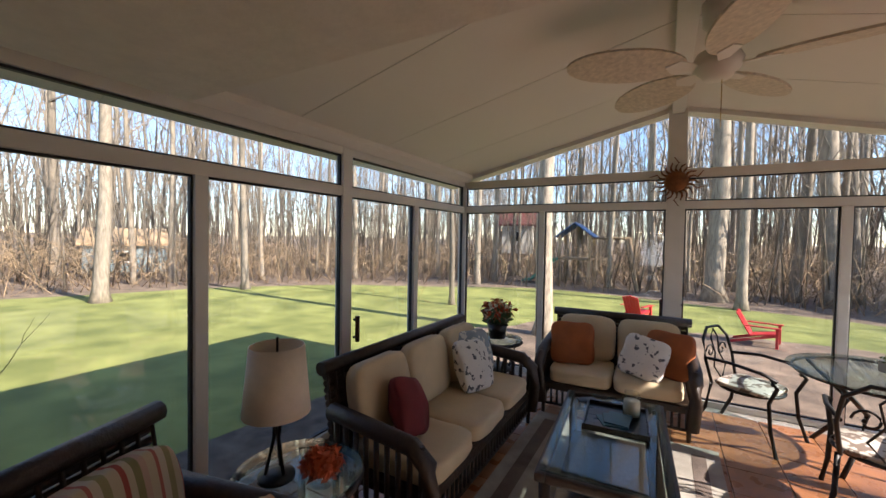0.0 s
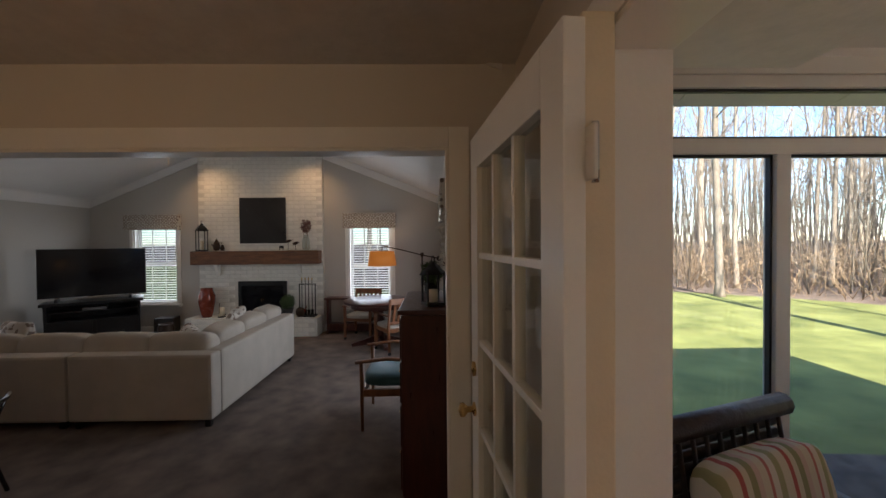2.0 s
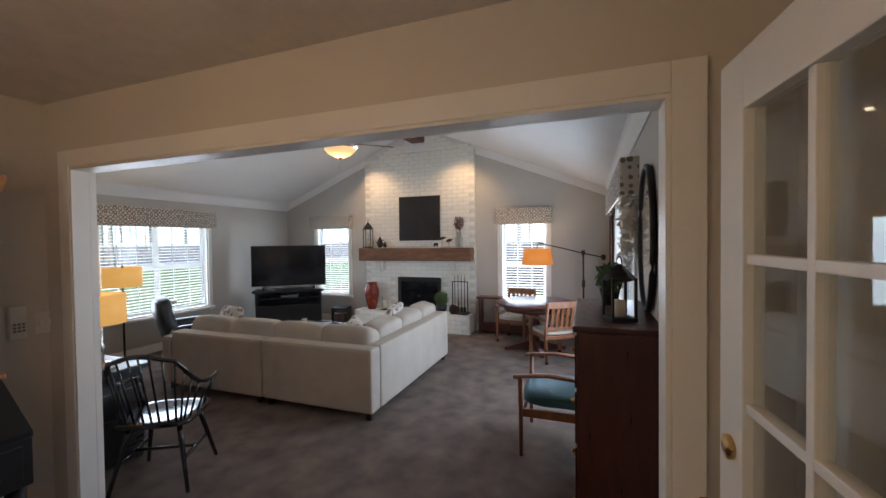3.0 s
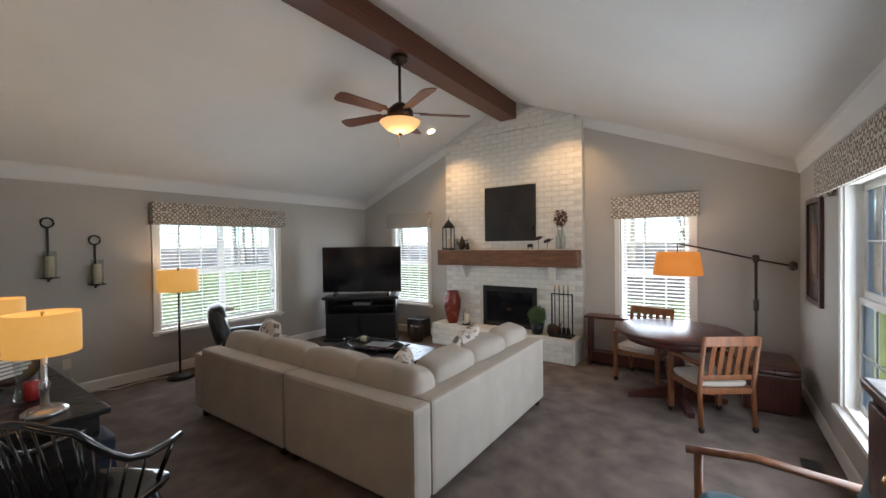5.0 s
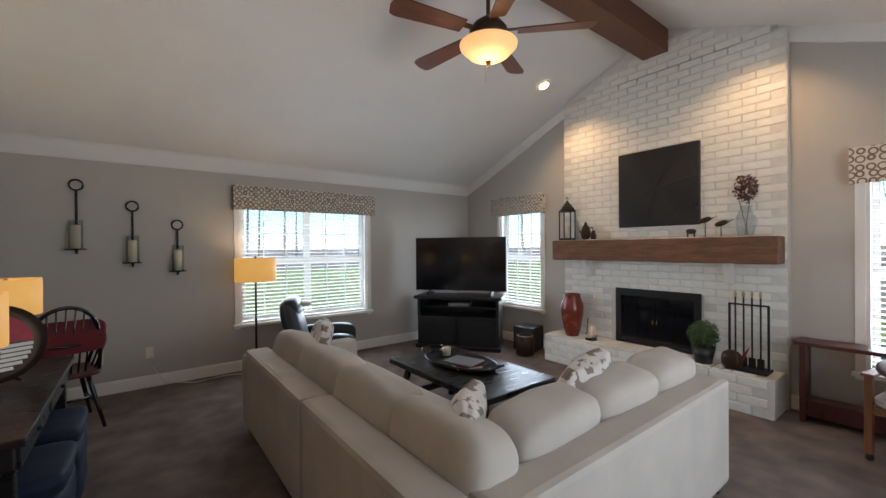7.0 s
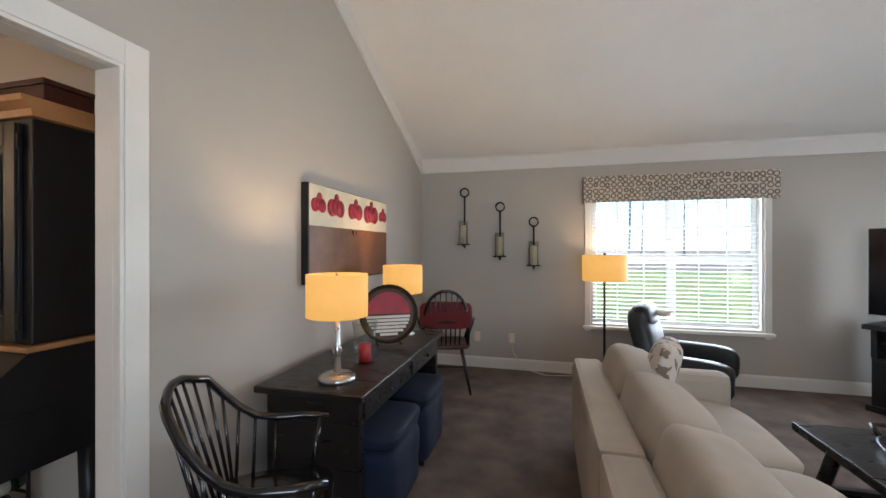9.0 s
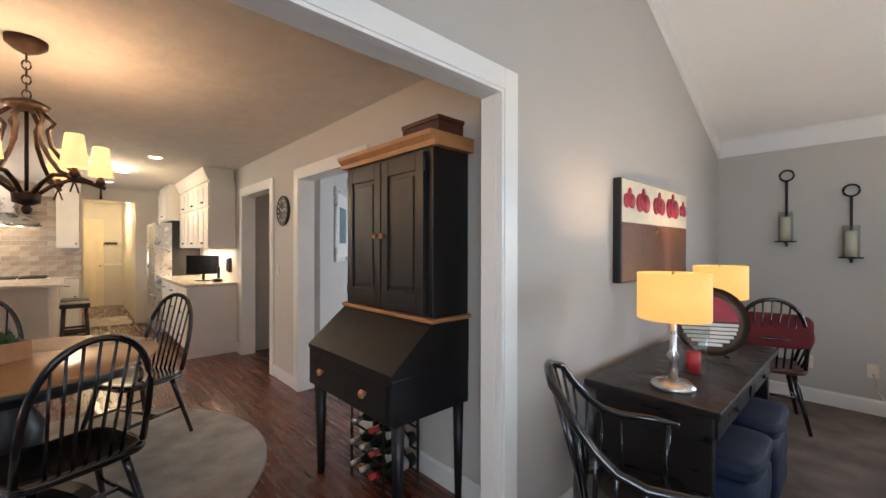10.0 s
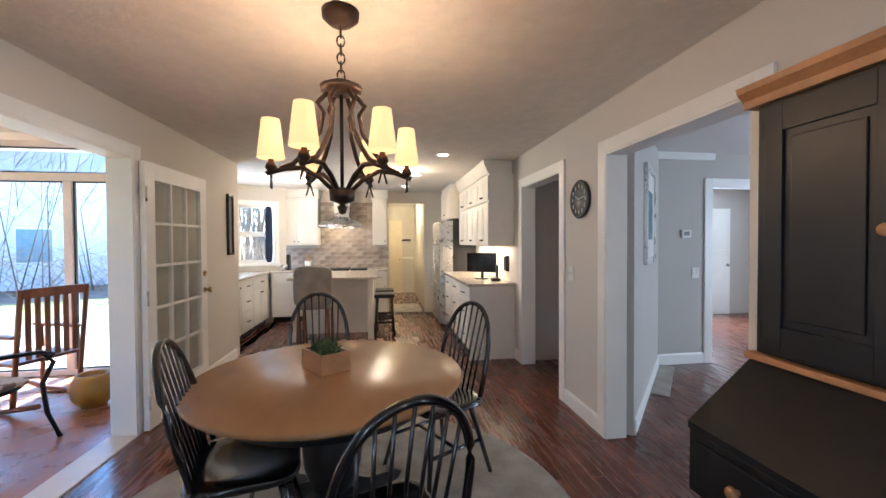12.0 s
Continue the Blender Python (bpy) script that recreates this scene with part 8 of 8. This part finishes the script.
part("deck", box(B(), -0.7, -0.65, 1.2, 0.7, 0.65, 1.3), "brush", ps)
part("slide", prism(B(), [(-0.7, 1.32), (-1.0, 1.25), (-2.1, 0.25), (-2.5, 0.15), (-2.5, 0.05), (-2.1, 0.12), (-0.95, 1.12), (-0.7, 1.2)], "y", -0.3, 0.3), "slide", ps)
for s in (-1, 1):
    part("swing_leg", tube(B(), [(2.6, s * 0.9, 0), (2.2, 0, 2.2)], 0.06, 6), "brush", ps)
part("swing_beam", tube(B(), [(0.6, 0, 2.2), (2.3, 0, 2.2)], 0.06, 6), "brush", ps)


def adirondack(m):
    c = thing("adirondack_chair", "bright red slatted adirondack chair outdoors", "chair", m, "red garden chairs")
    part("seat", prism(B(), [(-0.30, 0.36), (0.25, 0.24), (0.25, 0.27), (-0.30, 0.39)], "x", -0.27, 0.27), "red", c)
    for i in range(5):
        part("slat", prism(B(), [(0.22, 0.26), (0.52, 0.95 - 0.03 * abs(i - 2)), (0.545, 0.94 - 0.03 * abs(i - 2)), (0.245, 0.25)], "x", -0.25 + 0.1 * i, -0.16 + 0.1 * i), "red", c)
    for sx in (-1, 1):
        part("arm", box(B(), sx * 0.33 - 0.06, -0.38, 0.54, sx * 0.33 + 0.06, 0.36, 0.565, 0.006), "red", c)
        part("leg", box(B(), sx * 0.31 - 0.04, -0.34, 0, sx * 0.31 + 0.04, -0.28, 0.54), "red", c)
        part("leg", prism(B(), [(-0.28, 0.30), (0.6, 0.0), (0.66, 0.0), (0.66, 0.06), (-0.28, 0.38)], "x", sx * 0.29 - 0.012, sx * 0.29 + 0.012), "red", c)


adirondack(pose(1.05, 10.3, G + 0.022, 0, 0, 75) @ Matrix.Diagonal((0.8, 0.8, 0.72, 1)))
adirondack(pose(-1.35, 11.6, G + 0.017, 0, 0, 160) @ Matrix.Diagonal((0.8, 0.8, 0.72, 1)))
gabled_house("neighbour_house", pose(18, 14.5, G, 0, 0, -49), 12, 9, 4.6, 3.4, "house_white", "grey", "white sided neighbouring house with gable roof", [(-3, -4.51, 1.0, 1.1, 1.4, "y"), (0, -4.51, 1.0, 1.1, 1.4, "y"), (3, -4.51, 1.0, 1.1, 1.4, "y"), (-2, 4.51, 1.0, 1.1, 1.4, "y"), (2, 4.51, 1.0, 1.1, 1.4, "y"), (-3, -6.01, 1.0, 1.1, 1.4, "x"), (2, -6.01, 1.0, 1.1, 1.4, "x")])
sh = thing("shrub", "sparse twiggy shrub beside the sunroom", "shrub", pose(-4.5, 0.35, -0.32) @ Matrix.Diagonal((0.7, 0.7, 0.72, 1)))
bm = B()
rg2 = random.Random(50)
for i in range(14):
    a = rg2.uniform(0, 6.28)
    grow(bm, Vector((0, 0, 0)), Vector((math.cos(a) * 0.5, math.sin(a) * 0.5, 1)).normalized(), 0.018, rg2.uniform(0.9, 1.6), 2, rg2, 4)
part("branches", bm, "bark", sh)
leaf_cloud("foliage", 420, (0.6, 0.55, 0.75), 0.02, "leaf", sh, 51, (0, 0, 1.1))

# ---- pieces: bricks, planks and tiles ----


def pieces(parent, name, dims, places, material, bevel=0.004, limit=300):
    """Alike blocks on one mesh under a parent; those past the limit are joined into one part."""
    me = bpy.data.meshes.new(name)
    bm = box(B(), -dims[0] / 2, -dims[1] / 2, -dims[2] / 2, dims[0] / 2, dims[1] / 2, dims[2] / 2)
    if bevel:
        bmesh.ops.bevel(bm, geom=bm.edges[:], offset=bevel, segments=1, affect="EDGES")
    bm.to_mesh(me)
    bm.free()
    me.materials.append(M[material])
    inv = parent.matrix_world.inverted()
    for p in places[:limit]:
        o = new(name, me)
        o.parent = parent
        o.matrix_local = inv @ Matrix.Translation(p)
    if places[limit:]:
        vs = [v.co.copy() for v in me.vertices]
        fs = [tuple(f.vertices) for f in me.polygons]
        verts, faces = [], []
        for p in places[limit:]:
            k = len(verts)
            verts += [v + Vector(p) for v in vs]
            faces += [tuple(i + k for i in f) for f in fs]
        me2 = bpy.data.meshes.new(name + "_rest")
        me2.from_pydata(verts, [], faces)
        me2.materials.append(M[material])
        o = new(name + "_rest", me2)
        o.parent = parent
        tagged(o, kind="stuff")


BW, BH = 0.214, 0.074
spots = []
row = 0
z = 0.34 + BH / 2
while z < RIDGE:
    off = (row % 2) * BW / 2
    y = CH0 + BW / 2 - off
    while y < CH1 + BW / 2:
        if CH0 + 0.1 < y < CH1 - 0.1 and z + BH / 2 < ceil_z(y - 0.11 if y < RY else y + 0.11) - 0.03:
            if not (FB0 - 0.1 < y < FB1 + 0.1 and z < FBZ + 0.03):
                spots.append((CHX - 0.006 + random.uniform(-0.001, 0.0015), y, z))
        y += BW
    z += BH
    row += 1
spots.sort(key=lambda p: p[2])
pieces(chim, "brick", (0.02, BW - 0.009, BH - 0.009), spots, "brick")
spots = []
for row in range(4):
    zz = 0.04 + row * 0.078
    y = CH0 + 0.05 - (row % 2) * BW / 2
    while y < CH1 - 0.02:
        if y - 0.1 > CH0 - 0.07 and y + 0.1 < CH1:
            spots.append((-8.012, y, zz + 0.002))
        y += BW
pieces(hearth, "brick", (0.02, BW - 0.009, 0.069), spots, "brick")
spots = [(-8.18, CH0 - 0.06 + 0.04 + 0.08 * i, 0.324) for i in range(27)]
pieces(hearth, "top_brick", (0.33, 0.072, 0.02), spots, "brick")
# dining planks run along x
near, rest = [], []
y, row = DY0 + 0.045, 0
while y < DY1 + 0.0:
    x = -2.9 + (row * 0.37 % 1.1) - 0.55
    while x < 5.0:
        if x - 0.55 > -2.92:
            (near if x < 2.2 else rest).append((x, y, -0.0035))
        x += 1.1
    row += 1
    y += 0.086
pieces(hard, "plank", (1.0992, 0.0856, 0.007), near + rest, "wood_floor", 0.0012)
setting("floor_dining_edge", box(box(B(), -2.90, DY0 - 0.14, -0.0055, -2.35, DY1, -0.0042), -2.90, DY1, -0.0055, 5.0, SY0, -0.0042), "wood_floor", "dark hardwood at the room's edges", "floor")
setting("floor_kitchen", box(box(B(), 4.9, DY0, -0.0055, 9.0, 0.9, -0.0042), 2.3, DY1, -0.0055, 4.9, 0.9, -0.0042), "wood_floor", "dark hardwood kitchen floor", "floor")
spots = []
for i in range(14):
    for j in range(11):
        spots.append((SX0 + 0.19 + 0.372 * i, 1.2 + 0.187 + 0.372 * j - 0.0, -0.004))
spots = [p for p in spots if p[1] < SY1 - 0.05 and p[0] < SX1 - 0.05]
pieces(sunf, "tile", (0.366, 0.366, 0.012), spots, "floor_tile", 0.003)
# stone backsplash behind the range
spl = setting("backsplash", box(B(), 5.035, -1.98, 0.923, 5.048, 0.08, 2.2), "grout", "beige and grey stone tile backsplash", "backsplash")
spots, row, z = [], 0, 0.965
while z < 2.18:
    y = -1.9 + (row % 2) * 0.1
    while y < 0.0:
        if z < 1.36 or -1.66 < y < -0.74:
            spots.append((5.033, y, z))
        y += 0.204
    z += 0.08
    row += 1
pieces(spl, "tile", (0.012, 0.198, 0.074), spots, "tile", 0.002)
